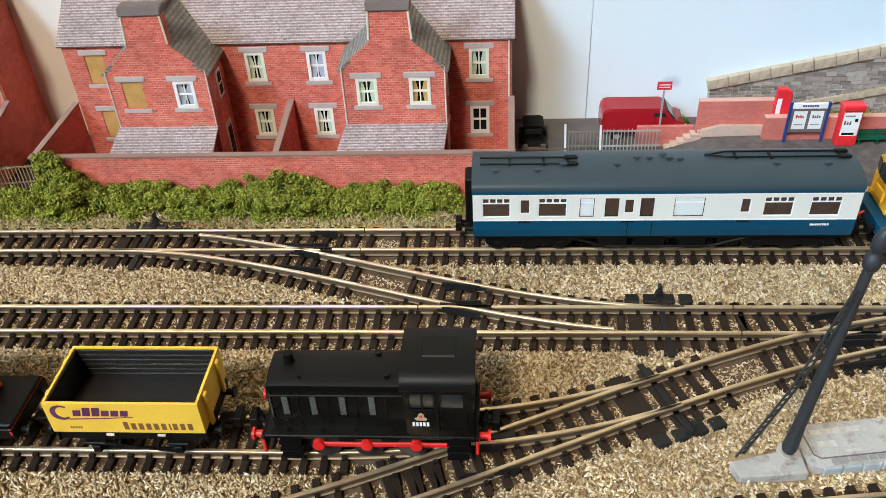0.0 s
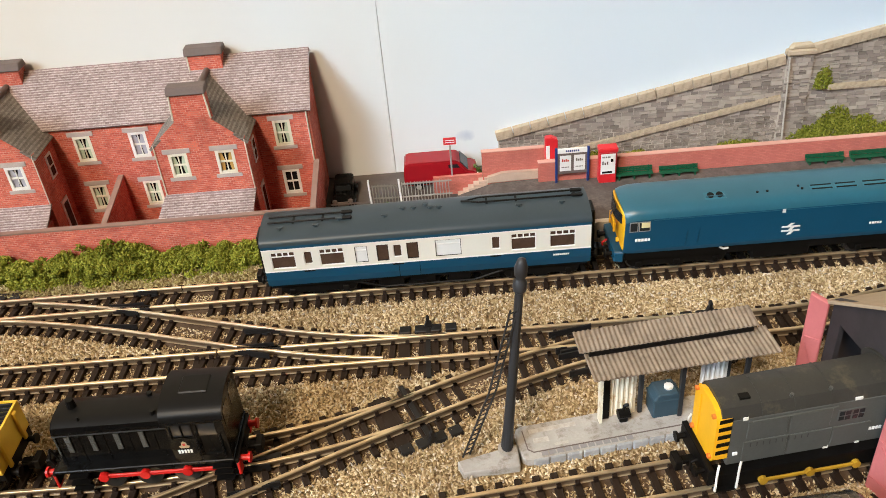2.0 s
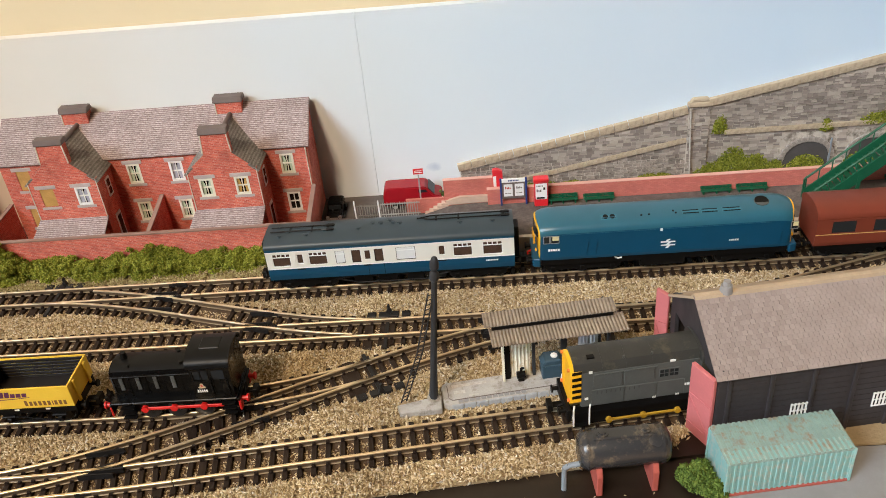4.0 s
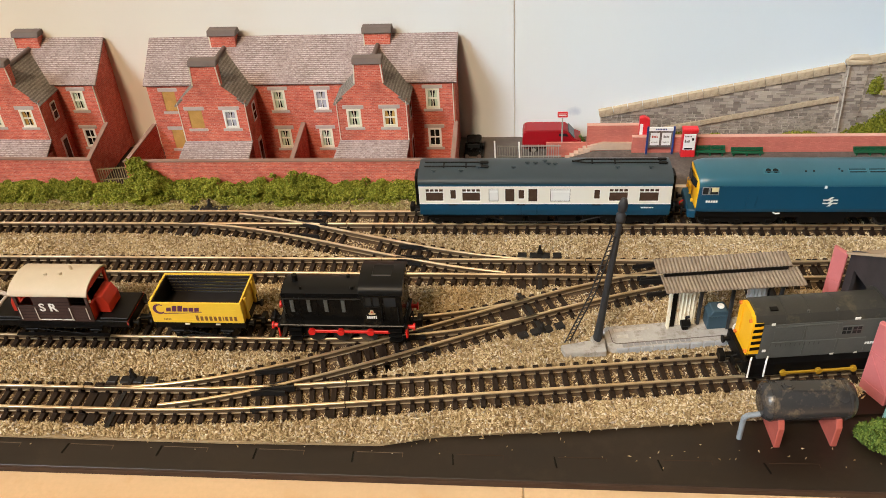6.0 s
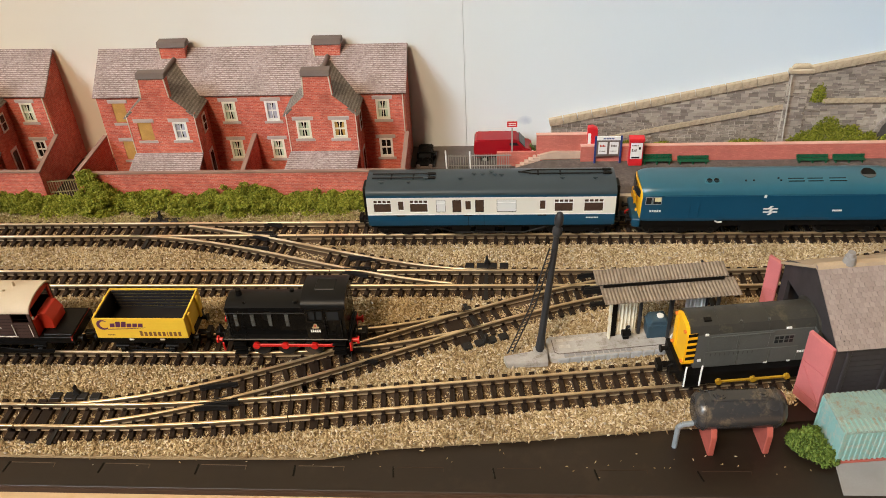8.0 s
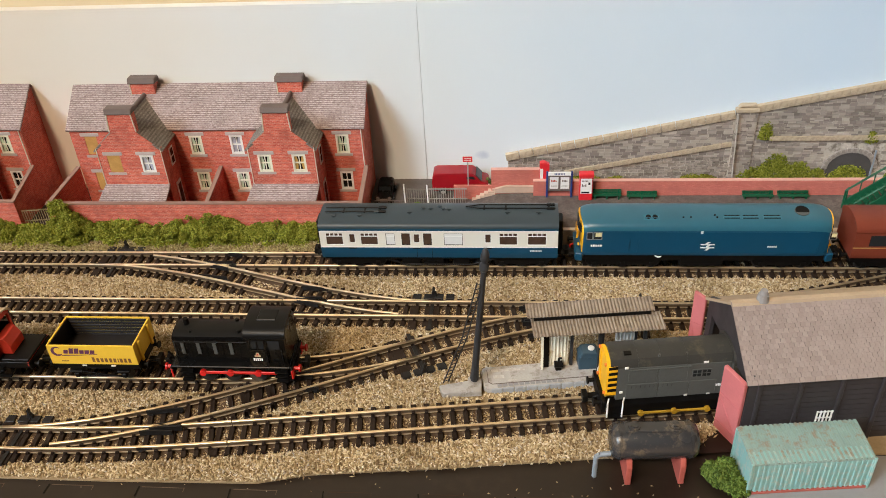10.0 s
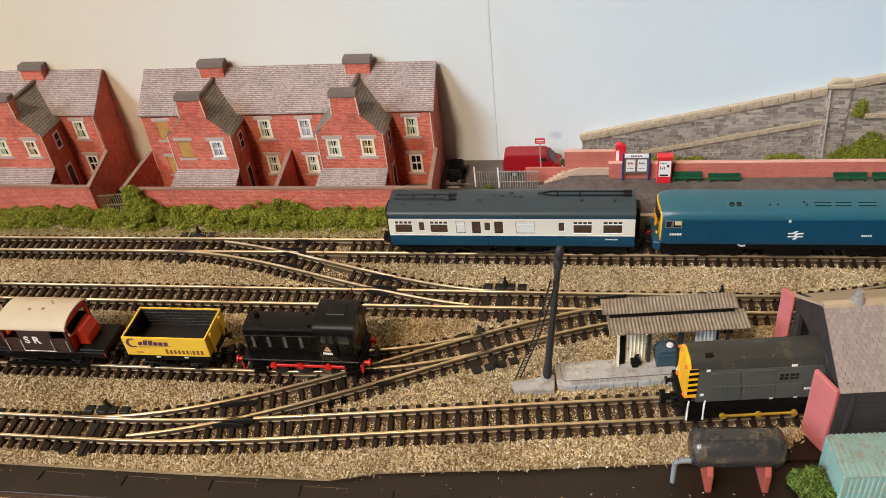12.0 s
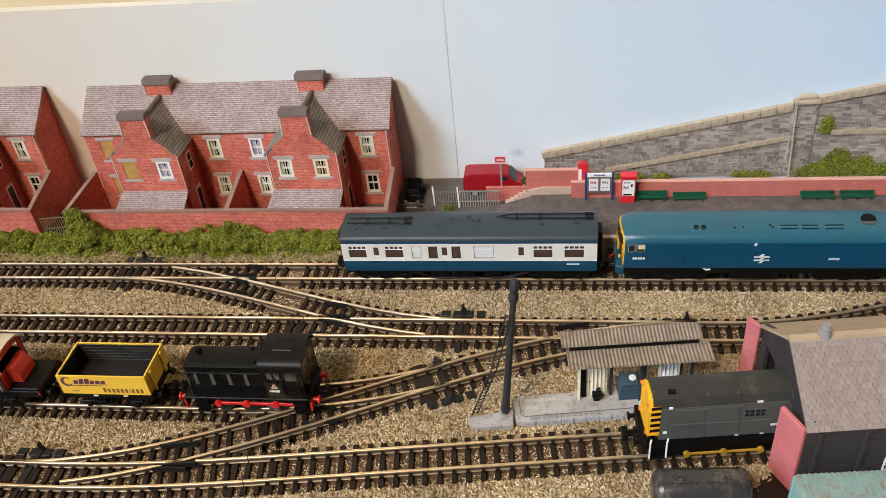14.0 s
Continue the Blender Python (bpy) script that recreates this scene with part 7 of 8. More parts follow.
def notice_board(m):
    n = thing("notice_board", m, "blue-framed double notice board with posters", "notice board")
    for x in (0, 11.4):
        one("post", n, M["bluepaint"], box, x, x + 0.9, -0.4, 0.5, 0, 14.0, soft=0.15)
    hd = one("header", n, M["whitepaint"], box, 0.9, 11.4, -0.4, 0.4, 11.9, 13.7, soft=0.1)
    bars(hd, "writing_strip", M["bluepaint"], -0.4, 3.8, 12.5, [0.5] * 7, [0.7] * 7, 0.2, 0.06)
    one("frame_panel", n, M["lead"], box, 0.9, 11.4, -0.2, 0.3, 3.6, 11.9)
    for x, c in ((1.7, M["poster"]), (6.7, M["poster"])):
        p = one("poster", n, c, box, x, x + 4.0, -0.32, -0.21, 4.8, 11.0)
        bars(p, "writing_strip", M["vanred"] if x < 3 else M["lead"], -0.32, x + 0.7, 8.6, [0.5] * 4, [1.1, 0.8, 1.0, 0.7], 0.15, 0.05)
        bars(p, "writing_strip", M["lead"], -0.32, x + 0.6, 6.2, [0.4] * 5, [0.35] * 5, 0.15, 0.05)
    return n


notice_board(at_mm(90.6, 238.6, 8.0))


def ticket_machine(m):
    t = thing("ticket_machine", m, "bright red ticket machine with a white instruction panel", "ticket machine")
    one("cabinet", t, M["phonered"], box, 0, 6.2, 0, 3.4, 0, 12.4, soft=0.3)
    one("hood", t, M["phonered"], box, -0.3, 6.5, -0.6, 3.5, 12.4, 14.2, soft=0.3)
    p = one("panel", t, M["whitepaint"], box, 0.5, 5.7, -0.12, 0.0, 3.8, 11.8)
    bars(p, "writing_strip", M["lead"], -0.12, 1.0, 10.3, [0.4] * 5, [0.6] * 5, 0.2, 0.05)
    bars(p, "writing_strip", M["lead"], -0.12, 1.0, 7.6, [0.5] * 3, [1.4, 0.9, 1.2], 0.3, 0.05)
    one("slot", p, M["black"], box, 4.0, 4.9, -0.2, -0.12, 8.6, 9.8)
    one("tray", p, M["black"], box, 1.0, 4.6, -0.3, -0.12, 4.2, 4.9)
    return t


ticket_machine(at_mm(105.9, 235.6, 8.0))


def letter_box(m):
    t = thing("letter_box", m, "small red cabinet fixed at the end of the wall", "cabinet")
    bm = lump()
    extrude(bm, [(0, 0), (4.0, 0), (4.0, 6.2), (2.0, 7.2), (0, 7.0)], "y", 0, 2.6)
    soften(bm, 0.3)
    part("cabinet", bm, M["phonered"], t)
    one("label_plate", t, M["whitepaint"], box, 0.2, 1.4, -0.1, 0, 0.4, 4.6)
    return t


letter_box(at_mm(87.6, 242.3, 15.6) @ Matrix.Diagonal((1.15, 1, 1.25, 1)))


def station_sign(m):
    s = thing("station_sign", m, "small red and white station sign on a thin post", "sign")
    one("post", s, M["fencegrey"], rod, (0, 0, 0), (0, 0, 21.4), 0.32, 8)
    p = one("plate", s, M["phonered"], box, -2.3, 2.3, -0.4, 0.1, 19.2, 22.0, soft=0.1)
    bm = lump()
    for z in (20.1, 20.9):
        box(bm, -1.7, 1.7, -0.48, -0.4, z, z + 0.28)
    part("emblem", bm, M["whitepaint"], p, "plain white bars")
    one("border", p, M["whitepaint"], box, -2.5, 2.5, -0.3, 0.2, 19.0, 19.2)
    return s


station_sign(at_mm(53.6, 247.6, 3.2))


def paling_fence(m, length, height, mat, label, pitch=1.15, slant=0.0):
    f = thing("paling_fence", m, label, "fence")
    n = int(length / pitch)
    for z in (height * 0.28, height * 0.86):
        one("rail", f, mat, box, 0, length, 0.1, 0.45, z, z + 0.5)
    bm = lump()
    extrude(bm, [(-0.14, 0), (0.14, 0), (0.14, height - 0.5), (0, height), (-0.14, height - 0.5)], "y", -0.12, 0.1)
    src = part("pale", bm, mat, f)
    src.matrix_basis = at_mm(0.3, 0, 0)
    for k in range(1, n):
        again(src, f, at_mm(0.3 + k * pitch, 0, 0, random.uniform(-1, 1), random.uniform(-1.5, 1.5), 0))
    return f


paling_fence(at_mm(34.6, 242.4, 2.0), 18.6, 9.4, M["fencegrey"], "pale grey paling fence in front of the red van")
paling_fence(at_mm(23.6, 243.2, 2.0, 0, 0, -3), 10.6, 8.8, M["fencedull"], "dull grey paling fence gate beside the street")
paling_fence(at_mm(6.5, 239.0, 2.0), 16.5, 4.2, M["lead"], "low dark paling fence behind the coach")
paling_fence(at_mm(-162.8, 225.4, 0.0, 0, 0, 8), 16.6, 9.8, stuff_mat("olive_wood_fence", (0.27, 0.22, 0.12), 0.7), "olive wooden paling gate across the passage")
for x, y in ((22.9, 242.9), (34.2, 241.9)):
    bm = lump()
    rod(bm, (0, 0, 0), (-0.3, 0.6, 10.6), 0.36, 8)
    piece("fence_post", bm, M["whitepaint"], at_mm(x, y, 2.0), "white metal fence post beside the street", "post", "fence posts")


def red_van(m):
    v = thing("van", m, "glossy red panel van parked behind the railings", "van")
    prof = [(0.0, 2.6), (0.0, 8.6), (0.5, 12.4), (1.6, 13.3), (20.0, 13.3), (21.6, 12.6), (24.4, 8.4), (27.6, 7.6), (28.4, 6.6), (28.4, 2.6)]
    bm = lump()
    vs = extrude(bm, prof, "y", -5.6, 5.6)
    for q in bm.verts:
        if q.co.z > 9:
            q.co.y *= 0.88
    soften(bm, 1.9, 4, 25)
    body = part("body", bm, M["vanpaint"], v, "", 60)
    for s in (-1, 1):
        y = s * 5.62
        one("side_window", body, M["glass"], lambda b, y=y, s=s: extrude(b, [(17.4, 8.4), (22.9, 8.4), (20.9, 11.8), (17.4, 11.8)], "y", y * 0.93 - 0.12, y * 0.93 + 0.12))
        one("side_strip", body, M["black"], box, 0.6, 27.8, min(y, y - s * 0.15) - 0.02, max(y, y - s * 0.15) + 0.02, 3.4, 4.0)
        for x in (5.4, 22.6):
            w = one("wheel", v, M["black"], rod, (x, s * 4.4, 2.1), (x, s * 5.7, 2.1), 2.1, 18)
            one("hub", w, M["fencegrey"], rod, (x, s * 5.7, 2.1), (x, s * 5.8, 2.1), 1.1, 12)
    bm = lump()
    v4 = [bm.verts.new(p) for p in ((21.9, -4.4, 12.2), (21.9, 4.4, 12.2), (24.6, 4.7, 8.6), (24.6, -4.7, 8.6))]
    v5 = [bm.verts.new((p.co.x + 0.3, p.co.y, p.co.z + 0.25)) for p in v4]
    bm.faces.new(v4), bm.faces.new(v5[::-1])
    for i in range(4):
        bm.faces.new((v4[i], v4[(i + 1) % 4], v5[(i + 1) % 4], v5[i]))
    part("windscreen", bm, M["glass"], body)
    for y in (-4.2, 4.2):
        one("headlight", body, M["whitepaint"], rod, (28.3, y, 5.6), (28.7, y, 5.6), 0.8, 10)
    one("bumper", body, M["black"], box, 28.2, 29.0, -5.4, 5.4, 2.8, 3.8, soft=0.2)
    return v


red_van(at_mm(35.4, 257.6, 1.2) @ Matrix.Diagonal((0.98, 1, 0.86, 1)))


def black_car(m):
    c = thing("vintage_car", m, "black vintage car parked nose out beside the house", "car")
    bm = lump()
    extrude(bm, [(0, 2.2), (0, 5.6), (6.6, 6.4), (7.6, 10.2), (16.4, 10.4), (18.0, 6.6), (18.4, 2.2)], "x", -3.4, 3.4)
    soften(bm, 0.6, 2)
    body = part("body", bm, M["blackgloss"], c, "", 40)
    for s in (-1, 1):
        bm = lump()
        extrude(bm, [(-0.2, 1.6), (0.4, 3.8), (2.4, 4.6), (4.6, 3.6), (6.2, 2.0), (12, 1.8), (13.4, 3.8), (15.6, 4.2), (18.2, 2.0), (18.2, 1.4), (6, 1.4)], "x", min(s * 3.0, s * 4.6), max(s * 3.0, s * 4.6))
        soften(bm, 0.3)
        part("wing", bm, M["blackgloss"], c)
        for y in (2.4, 15.4):
            one("wheel", c, M["black"], rod, (s * 3.0, y, 1.9), (s * 4.3, y, 1.9), 1.9, 16)
        one("headlight", c, M["lead"], rod, (s * 2.9, -0.3, 5.6), (s * 2.9, 0.8, 5.6), 0.9, 12)
        one("side_window", body, M["glass"], box, min(s * 3.35, s * 3.5), max(s * 3.35, s * 3.5), 8.2, 15.6, 7.2, 9.6)
    one("radiator", body, M["lead"], box, -2.0, 2.0, -0.4, 0.1, 2.6, 5.6, soft=0.2)
    one("windscreen", body, M["glass"], box, -2.9, 2.9, 6.75, 7.05, 6.9, 9.6)
    one("bumper", c, M["fencegrey"], box, -3.6, 3.6, -1.0, -0.5, 2.0, 2.8, soft=0.2)
    one("bumper_board", c, M["whitepaint"], box, -2.4, 2.4, -1.1, -1.0, 1.4, 2.6)
    return c


black_car(at_mm(12.6, 241.0, 2.0) @ Matrix.Diagonal((1, 0.95, 0.7, 1)))


def footbridge(m):
    b = thing("footbridge", m, "green metal footbridge stair rising from the platform", "footbridge")
    for y in (0, 11):
        bm = lump()
        extrude(bm, [(0, 0.2), (3.2, 0.2), (46, 34.6), (46, 38), (42, 38), (0, 3.6)], "y", y - 0.35, y + 0.35)
        part("stringer", bm, M["benchgreen"], b)
        one("handrail", b, M["benchgreen"], path_rod, [(0.2, y, 0.2), (0.2, y, 9.2), (44, y, 44.5)], 0.5, 6)
        for k in range(9):
            x = 1.0 + k * 5.0
            one("baluster", b, M["benchgreen"], rod, (x, y, 3.0 + 0.8 * k * 4.9 * 0.98), (x, y, 9.8 + 0.805 * x), 0.3, 5)
        for x in (18, 42):
            one("leg", b, M["benchgreen"], box, x - 0.7, x + 0.7, y - 0.6, y + 0.6, 0, 0.8 * x + 1)
    for k in range(22):
        one("tread", b, M["benchgreen"], box, 0.6 + k * 2.0, 3.0 + k * 2.0, 0.35, 10.65, 1.2 + k * 1.61, 1.6 + k * 1.61)
    return b


footbridge(at_mm(222.5, 218.0, 8.0))

# ---- stone retaining wall in low relief against the backdrop ----
def retaining_wall():
    w = thing("retaining_wall", Matrix(), "grey rubble stone retaining wall with sandstone coping", "wall", "", "structure")
    F = 266.95
    bm = lump()
    extrude(bm, [(72.5, 2.05), (72.5, 13.8), (180.0, 35.4), (180.0, 2.05)], "y", F - 1.2, F)
    part("stone_panel", bm, M["joint"], w)
    bm = lump()
    extrude(bm, [(189.8, 2.05), (189.8, 38.4), (420, 85), (420, 2.05)], "y", F - 1.2, F)
    part("stone_panel", bm, M["joint"], w)
    bm = lump()
    extrude(bm, [(180.0, 2.05), (180.0, 38.2), (189.8, 38.2), (189.8, 2.05)], "y", F - 2.0, F)
    pil = part("pillar", bm, M["joint"], w)
    one("pillar_cap", pil, M["coping"], lambda b: (box(b, 179.2, 190.4, F - 3.0, F, 38.2, 40.6), extrude(b, [(180.0, 40.6), (189.6, 40.6), (188.4, 42.6), (181.4, 42.6)], "y", F - 2.6, F)), soft=0.5)
    def run(x0, z0, x1, z1, h, depth, step=6.6):
        n = int(math.hypot(x1 - x0, z1 - z0) / step)
        ang = math.atan2(z1 - z0, x1 - x0)
        for k in range(n):
            x, z = x0 + (x1 - x0) * k / n, z0 + (z1 - z0) * k / n
            bm = lump()
            box(bm, 0, step - 0.05, -depth, 0, 0, h)
            soften(bm, 0.1)
            o = part("coping_stone", bm, M["coping"], w)
            o.matrix_basis = at_mm(x, F, z, 0, -math.degrees(ang), random.uniform(-0.3, 0.3))
    run(72.0, 13.2, 180.0, 35.2, 3.5, 2.4)
    run(189.8, 38.2, 420, 84.8, 3.5, 2.4)
    run(101, 5.2, 180.0, 20.6, 2.3, 2.5, 4.6)
    run(197, 23.2, 330, 23.5, 2.3, 2.5, 7.0)
    # squared rubble stones, each proud of the joints
    rr = random.Random(17)
    shapes = []
    for k in range(8):
        bm = lump()
        for q in box(bm, 0, 1, -1, 0.2, 0, 1):
            if q.co.y < 0:
                q.co.x = min(1.0, max(0.0, q.co.x + rr.uniform(-0.05, 0.05)))
                q.co.z = min(1.0, max(0.0, q.co.z + rr.uniform(-0.14, 0.14)))
                q.co.y += rr.uniform(-0.25, 0.25)
        shapes.append(mesh_of("stone", bm, M["block"]))

    def rubble(x0, x1, top, y, blocked=None):
        out, z = [], 2.1
        while z < max(top(x0), top(x1)):
            h, x = rr.uniform(1.2, 1.9), x0 - rr.uniform(0, 3)
            while x < x1:
                ln = rr.uniform(2.0, 4.6)
                p, q = max(x, x0) + 0.13, min(x + ln, x1) - 0.13
                roof = min(top(p), top(q))
                if q - p > 0.7 and roof > z + 0.7 and not (blocked and blocked((p + q) / 2, z)):
                    cuts = [z, z + h * rr.uniform(0.42, 0.58), z + h] if rr.random() < 0.28 else [z, z + h]
                    for c0, c1 in zip(cuts[:-1], cuts[1:]):
                        if min(c1, roof) - c0 > 0.4:
                            out.append((p, q, c0 + 0.1, min(c1, roof) - 0.1, y, rr.uniform(0.2, 0.55)))
                x += ln
            z += h
        return out

    left = rubble(72.6, 179.9, lambda x: 13.8 + (x - 72.5) * 0.2009, F - 1.2) + rubble(180.1, 189.7, lambda x: 38.2, F - 2.0)
    right = rubble(189.9, 330, lambda x: 38.4 + (x - 189.8) * 0.2024, F - 1.2, lambda x, z: z < 20.5 and min(abs(x - 237), abs(x - 267)) < 13.5)
    rest = lump()
    for k, (p, q, c0, c1, y, d) in enumerate(left + right):
        if k < 300:
            o = new("stone", shapes[k % 8])
            o.parent = w
            o.matrix_basis = at_mm(p, y, c0) @ Matrix.Diagonal((q - p, d, c1 - c0, 1))
        else:
            for v in box(rest, p, q, y - d, y + 0.1, c0, c1):
                if v.co.y < y:
                    v.co.z += rr.uniform(-0.12, 0.12)
    tagged(part("far_stones", rest, M["block_rest"], w), "", "", "", "stuff")
    # blind arches under the string course
    for ax in (237.0, 267.0):
        bm = lump()
        pts = [(ax - 10.5, 2.05)] + [(ax - 10.5 * math.cos(math.pi * i / 12), 8.0 + 8.4 * math.sin(math.pi * i / 12)) for i in range(13)] + [(ax + 10.5, 2.05)]
        extrude(bm, pts, "y", F - 1.35, F - 1.2)
        part("arch_recess", bm, stuff_mat("dark_arch_stone", (0.075, 0.07, 0.068), 0.9), w)
        for i in range(14):
            a = math.pi * (i + 0.5) / 14
            bm = lump()
            box(bm, -1.25, 1.25, -0.9, 0, -1.3, 1.3)
            soften(bm, 0.2)
            o = part("arch_stone", bm, M["stone"], w)
            o.matrix_basis = at_mm(ax - 11.6 * math.cos(a), F - 1.2, 8.0 + 9.6 * math.sin(a), 0, math.degrees(a) - 90, 0)
    one("drainpipe", w, M["slabpale"], rod, (180.2, F - 3.6, 38.0), (182.1, F - 3.6, 2.1), 0.36, 8)
    one("drainpipe", w, M["pipe"], rod, (247.6, F - 1.8, 17.5), (247.6, F - 1.8, 2.1), 0.5, 8)
    return w


retaining_wall()


# ---- spare coach on the front ledge ----
def spare_coach(m):
    c = thing("railway_coach", m, "dark grey-roofed coach with cream end resting on the plywood ledge", "coach")
    greyroof = stuff_mat("charcoal_coach_roof", (0.062, 0.060, 0.055), 0.5, vary=0.12, coarse=18)
    bm = lump()
    loft(bm, [body_ring(x, 9.2, 3.0, 18.0, 18.6, 10) for x in (-136, -2.0)])
    part("body", bm, M["maroon"], c)
    bm = lump()
    arc = [(-9.5 * math.cos(math.pi * i / 20), 17.8 + 6.0 * math.sin(math.pi * i / 20) ** 0.8) for i in range(21)]
    extrude(bm, arc, "x", -136, -4.0)
    part("roof", bm, greyroof, c, "charcoal roof dotted with vents", 35)
    bm = lump()
    extrude(bm, [(y * 0.985, z - 0.1) for y, z in arc] + [(9.0, 3.2), (-9.0, 3.2)], "x", -4.0, 0.0)
    soften(bm, 0.35, 2)
    part("end", bm, M["coachgrey"], c, "cream moulded coach end", 40)
    for k in range(16):
        for y, dx in ((-3.4, 0.0), (3.0, 4.0)):
            x = -12.5 - k * 8.2 - dx
            zz = 17.8 + 6.0 * (1 - (y / 9.5) ** 2) ** 0.4
            one("roof_vent", c, greyroof, rod, (x, y, zz - 0.3), (x, y, zz + 0.7), 0.7, 8, 0.5)
    one("underframe", c, M["black"], box, -133, -4, -7.6, 7.6, 0.0, 3.0)
    return c


spare_coach(at_mm(-16.6, 22.6, -3.0, 0, 0, 0.4))

# hinges, road joints and loose chips
for x in (31.6, 42.4):
    h = thing("hinge", at_mm(x, 48.6, -3.0), "dark brown metal hinge plate across the board joint", "hinge", "hinges on the board joint")
    one("plate", h, M["edge"], box, -1.9, 1.9, -7.6, 4.8, 0.0, 0.5, soft=0.15)
for k in range(9):
    x = -140 + k * 31.0
    bm = lump()
    box(bm, -0.25, 0.25, -2.0, 2.0, 0, 0.25)
    piece("road_joint", bm, M["black"], at_mm(x, 68.4, -0.8, 0, 0, -14 + k * 4), "dark slot between the road card pieces", "joint", "slots in the road card", "structure")
    bm = lump()
    box(bm, 1.0, 15.5, -0.09, 0.09, 0, 0.12)
    box(bm, 15.3, 15.5, -1.6, -0.09, 0, 0.10)
    piece("card_edge", bm, M["cardedge"] if k < 5 else M["edge"], at_mm(x, 70.3, -0.8, 0, 0, -1.2 + 0.3 * k), "thin scuffed edge of a road card piece", "joint", "edges in the road card", "structure")

# ---- loose ballast and planting ----
def scatter_mesh(name, material, centres, sizes, stretch, seed, label, category):
    """Many small irregular six-cornered grains as one mesh."""
    rng = np.random.default_rng(seed)
    n = len(centres)
    base = np.array([(1, 0, 0), (-1, 0, 0), (0, 1, 0), (0, -1, 0), (0, 0, 1), (0, 0, -1)], float)
    faces = np.array([(0, 2, 4), (2, 1, 4), (1, 3, 4), (3, 0, 4), (2, 0, 5), (1, 2, 5), (3, 1, 5), (0, 3, 5)])
    q = rng.normal(size=(n, 4))
    q /= np.linalg.norm(q, axis=1)[:, None]
    w, x, y, z = q.T
    rot = np.stack([1 - 2 * (y * y + z * z), 2 * (x * y - z * w), 2 * (x * z + y * w), 2 * (x * y + z * w), 1 - 2 * (x * x + z * z), 2 * (y * z - x * w), 2 * (x * z - y * w), 2 * (y * z + x * w), 1 - 2 * (x * x + y * y)], 1).reshape(n, 3, 3)
    pts = base[None] * (1 + 0.35 * rng.uniform(-1, 1, (n, 6, 1)))
    pts = pts * np.array(stretch)[None, None]
    pts = pts * sizes[:, None, None]
    pts = np.einsum("nij,nkj->nki", rot, pts) + centres[:, None, :]
    verts = (pts.reshape(-1, 3) * MM)
    fs = (faces[None] + 6 * np.arange(n)[:, None, None]).reshape(-1, 3)
    me = bpy.data.meshes.new(name)
    me.vertices.add(len(verts))
    me.vertices.foreach_set("co", verts.ravel())
    me.loops.add(len(fs) * 3)
    me.loops.foreach_set("vertex_index", fs.ravel())
    me.polygons.add(len(fs))
    me.polygons.foreach_set("loop_start", np.arange(0, len(fs) * 3, 3))
    me.update()
    me.validate()
    me.shade_smooth()
    me.materials.append(material)
    return tagged(new(name, me), label, category, "", "stuff")


def track_clear(x, y):
    """How far inside a sleeper bed each place lies, 0 outside."""
    inside = np.zeros(len(x), bool)
    spans = ((line_1, -430, 430), (line_2, -430, 300), (line_3, -430, 60), (line_4, -430, 300), (line_c, -112, 48), (line_d, -108, 130))
    near_rail = np.zeros(len(x), bool)
    for fn, a, b in spans:
        c = np.array([fn(v) for v in x])
        m = (x > a) & (x < b)
        inside |= m & (np.abs(y - c) < 8.9)
        near_rail |= m & (np.abs(np.abs(y - c) - HALF) < 1.2)
    return inside, near_rail


rng = np.random.default_rng(5)
N = 240000
bx, by = rng.uniform(-225, 250, N), rng.uniform(72.5, 212, N)
front = np.interp(bx, [-420, -60, -8, 9, 53, 105, 134, 144, 152, 420], [72.2, 72.0, 72.8, 76.8, 81.0, 86.9, 89.9, 99.0, 103.0, 103.0])
keep = by > front + rng.normal(0, 0.8, N)
inside, near_rail = track_clear(bx, by)
keep &= ~near_rail & (~inside | (rng.uniform(0, 1, N) < np.where((bx > -10) & (by < 150) & (by > 118), 0.75, 0.62)))
keep &= ~((bx > 64) & (bx < 126) & (np.abs(by - (115.3 + 5.7 + 0.14 * (bx - 65.4))) < 6.4))
keep &= ~((bx > 49.5) & (bx < 64.8) & (by > 113) & (by < 121))
keep &= ~((bx > 147) & (by < 135 + 0.126 * (bx - 148)))
bx, by, inside = bx[keep], by[keep], inside[keep]
bz = np.where(inside, 0.1, 0.42) + rng.uniform(-0.15, 0.35, len(bx)) * np.where(inside, 0.4, 1.0)
size = rng.uniform(0.34, 0.60, len(bx)) * np.where(inside, 0.7, 1.0) * np.where(by > 203, 0.8, 1.0)
scatter_mesh("ballast_chips", M["chips"], np.stack([bx, by, bz], 1), size, (1.95, 0.75, 0.6), 11, "loose pale tan and grey ballast chips between the tracks", "ballast")
# a few strays on the dark road
n = 60
rx, ry = rng.uniform(-130, 145, n), 74 - np.abs(rng.normal(0, 3.4, n)) + np.clip(rng.uniform(-200, 145, n) * 0.05, 0, 6)
scatter_mesh("stray_chips", M["chips"], np.stack([rx, np.clip(ry, 62.5, 90), np.full(n, -0.6)], 1), rng.uniform(0.15, 0.36, n), (1.7, 0.8, 0.6), 12, "stray pale ballast chips on the dark road card", "ballast")


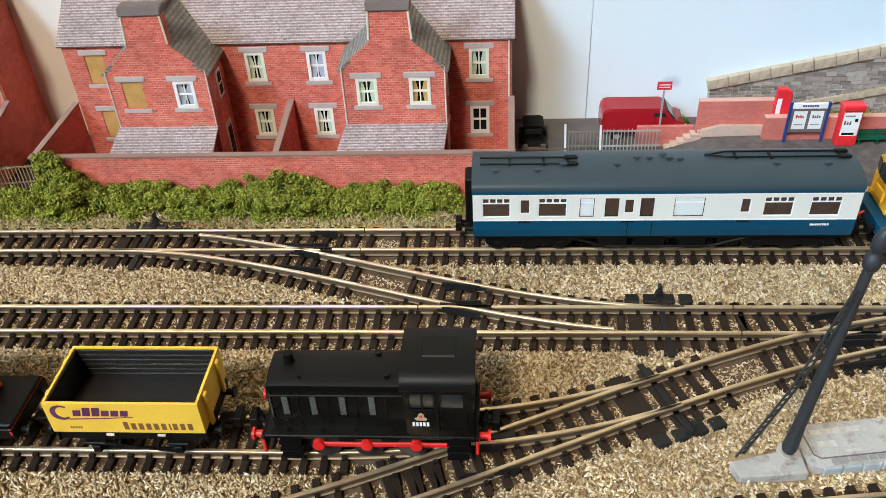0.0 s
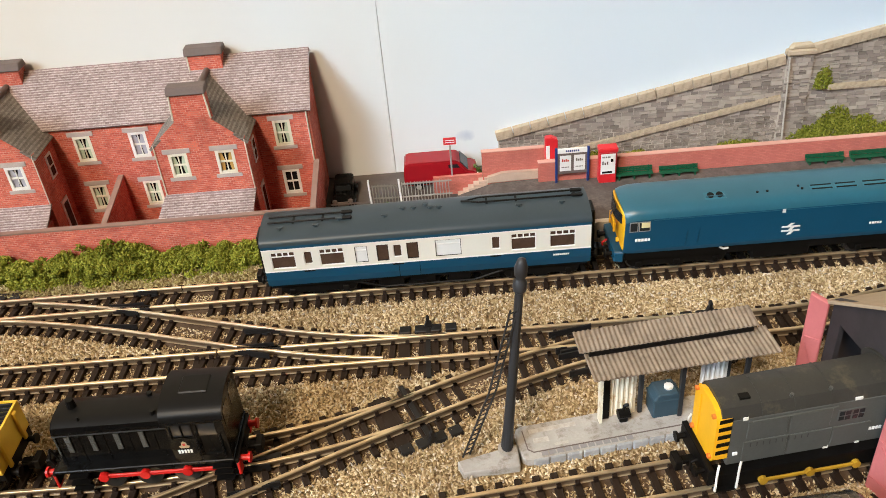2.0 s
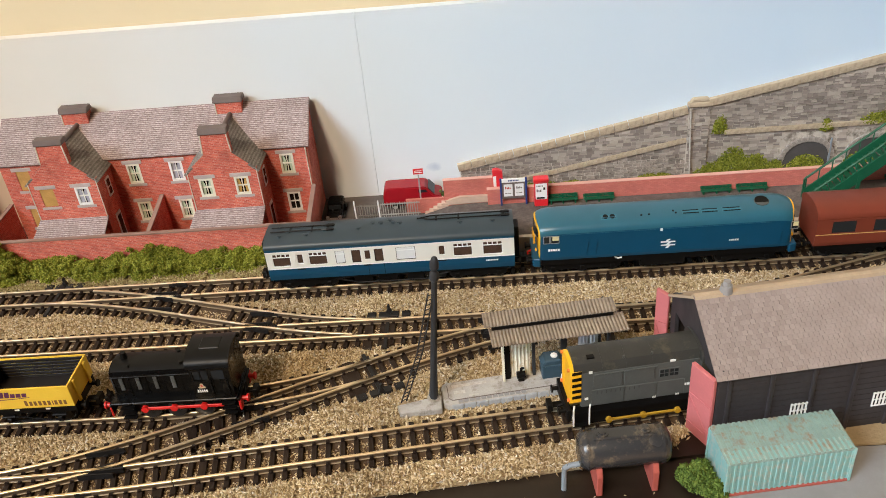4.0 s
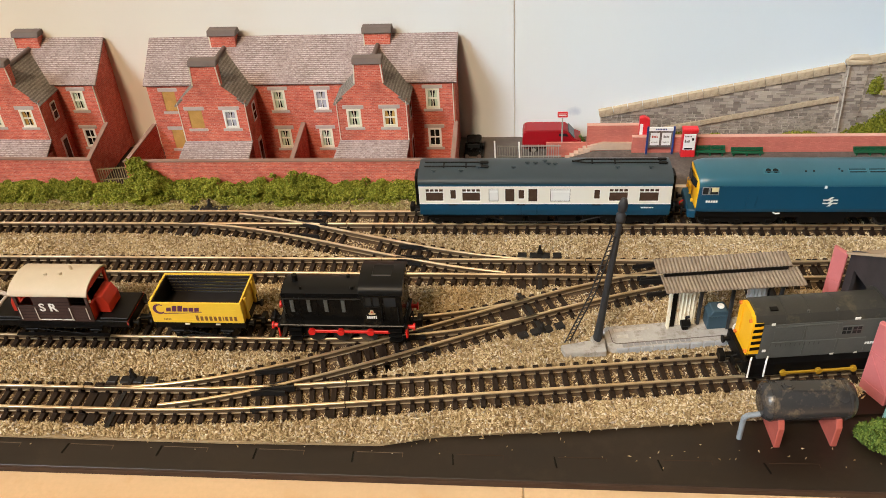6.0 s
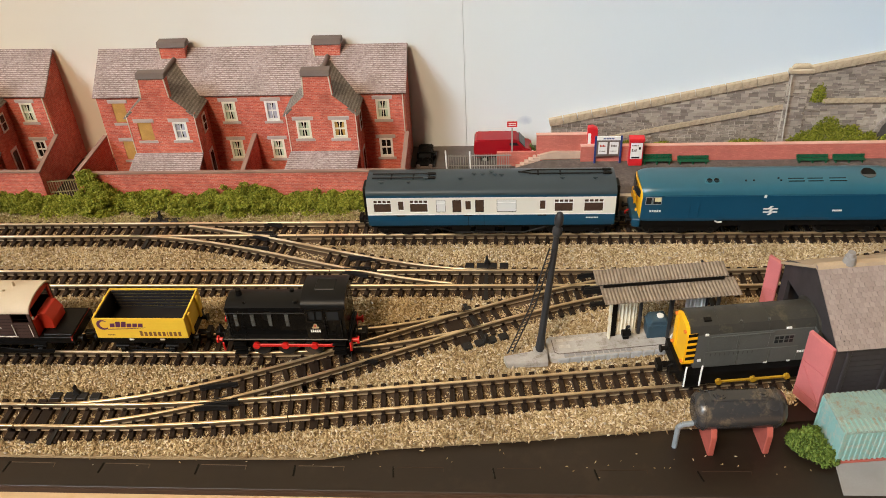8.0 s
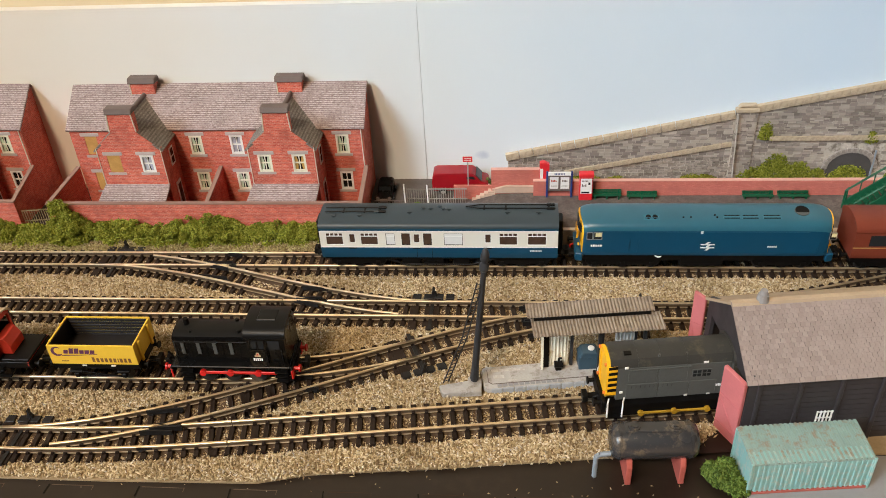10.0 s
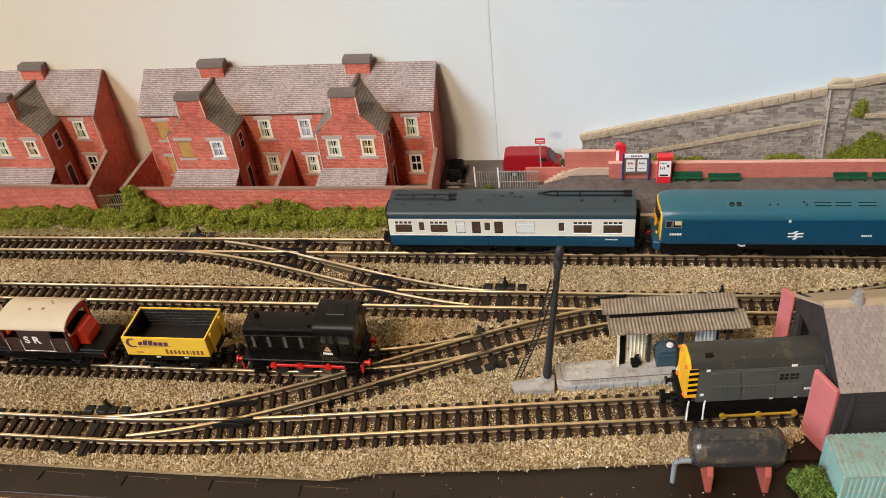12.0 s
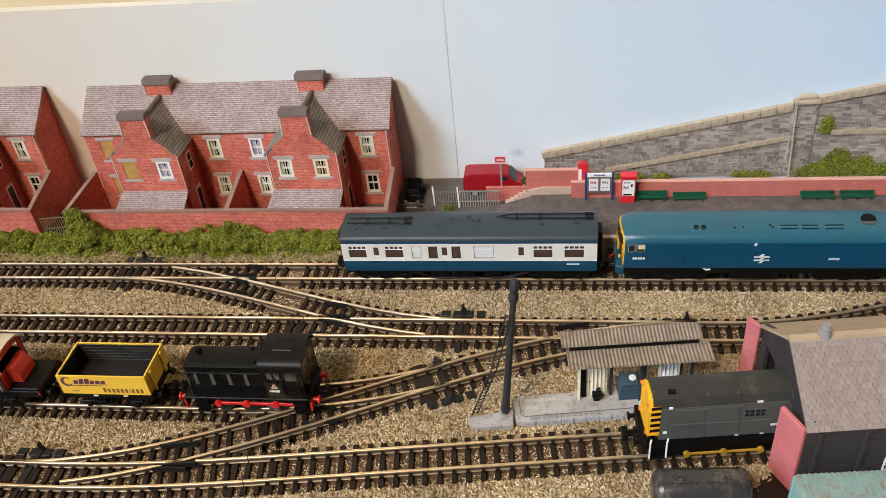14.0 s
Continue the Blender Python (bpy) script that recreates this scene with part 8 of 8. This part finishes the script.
def planting(name, material, blobs, count, seed, size, label, category):
    """Clumps of small leaves filling a set of soft mounds: x, y, z, and three radii each."""
    rng = np.random.default_rng(seed)
    blobs = np.array(blobs, float)
    wgt = blobs[:, 3] * blobs[:, 5]
    pick = rng.choice(len(blobs), count, p=wgt / wgt.sum())
    d = rng.normal(size=(count, 3))
    d /= np.linalg.norm(d, axis=1)[:, None]
    d[:, 2] = np.abs(d[:, 2]) * 0.95 + 0.05 * d[:, 2]
    r = rng.uniform(0.55, 1.06, count)[:, None]
    c = blobs[pick, :3] + d * r * blobs[pick, 3:]
    c[:, 2] = np.maximum(c[:, 2], 0.3)
    return scatter_mesh(name, material, c, rng.uniform(*size, count), (1.3, 0.6, 0.4), seed + 1, label, category)


hb = []
hr = random.Random(3)
def hedge_top(x):
    """Height of the hedge along the wall, with a gap at the gate and two tall clumps."""
    h = 8.2 + 3.4 * noise.noise(Vector((x * 0.05, 0, 0)))
    if -163 < x < -146:
        return 6.6
    return h + 3.4 * math.exp(-((x + 66) / 14) ** 2) + 5.0 * math.exp(-((x + 134) / 5.0) ** 2)


x = -262.0
while x < -12:
    hb.append((x, 216.2, 0, 4.2, 4.6, 0.72 * hedge_top(x)))
    x += 3.4
for k in range(420):
    x = hr.uniform(-262, -11)
    top = hedge_top(x)
    r = hr.uniform(1.5, 3.1)
    f = hr.random()
    hb.append((x, 219.0 - 9.5 * f * (1.0 if hr.random() < 0.8 else 1.25), max(0.0, top * (1 - f * f * 0.75) * hr.uniform(0.75, 1.02) - r), r * 1.15, r, r))
for k in range(90):
    x = hr.gauss(-66, 8) if k < 45 else hr.gauss(-134, 3.0)
    r = hr.uniform(1.3, 2.6)
    hb.append((x, hr.uniform(207.5, 214), hr.uniform(0.5, 6.0 if k < 45 else 9.0), r * 1.1, r, r))
for k in range(70):
    r, f = hr.uniform(1.2, 2.3), hr.random()
    hb.append((-133.0 - 7.0 * f + hr.gauss(0, 2.4), 213.5 + 6.5 * f + hr.gauss(0, 0.9), 1.5 + 15.0 * f + hr.uniform(-1.0, 1.0), r * 1.2, r, r))
planting("hedge", M["leaf"], hb, 80000, 21, (0.40, 0.82), "rough green foliage hedge along the yard wall", "hedge")
planting("bush", M["leaf_b"], [(142.6, 79.4, 0, 5.2, 4.6, 5.6), (146.0, 75.4, 0, 4.0, 3.6, 4.0), (139.8, 81.6, 0, 3.6, 3.2, 4.2), (143.6, 82.6, 0.5, 3.5, 3, 5.0)], 3600, 31, (0.5, 0.95), "mid green foliage bush beside the metal store", "bush")
planting("ivy", M["leaf"], [(195, 265.4, 24, 3.6, 0.9, 9), (193, 264.8, 2, 9, 1.6, 7), (202, 264.8, 2, 8, 1.6, 14), (212, 264.8, 2, 8, 1.6, 10), (222, 265, 2, 5, 1.4, 6), (237, 265.2, 2, 9, 1.2, 7.5), (244, 265.2, 22, 3, 0.9, 6), (268, 265.2, 24, 9, 1.0, 6), (262, 265.2, 2, 8, 1.2, 7), (111, 265, 2, 8, 1.4, 3.2), (126, 265, 2, 5, 1.4, 2.4), (166, 265, 2, 9, 1.4, 3.4)], 9000, 41, (0.42, 0.8), "green ivy and weeds climbing the stone wall", "ivy")
planting("weeds", M["leaf_b"], [(29.5, 240.6, 2, 3.0, 1.4, 1.9), (62.5, 256, 2, 3, 2, 6)], 420, 51, (0.4, 0.8), "small tuft of green weeds by the fence", "weeds")
# dry grass between hedge and track
gx, gy = rng.uniform(-230, -8, 5200), 203.5 + np.abs(rng.normal(0, 4.0, 5200))
gk = gy < 214
scatter_mesh("dry_grass", island_mat("straw_grass", [(0.0, (0.16, 0.12, 0.05)), (0.5, (0.36, 0.29, 0.14)), (1.0, (0.42, 0.38, 0.17))]), np.stack([gx[gk], gy[gk], rng.uniform(0.3, 1.2, gk.sum())], 1), rng.uniform(0.5, 1.0, gk.sum()), (1.5, 0.5, 0.4), 61, "straw-coloured dry grass along the foot of the hedge", "grass")
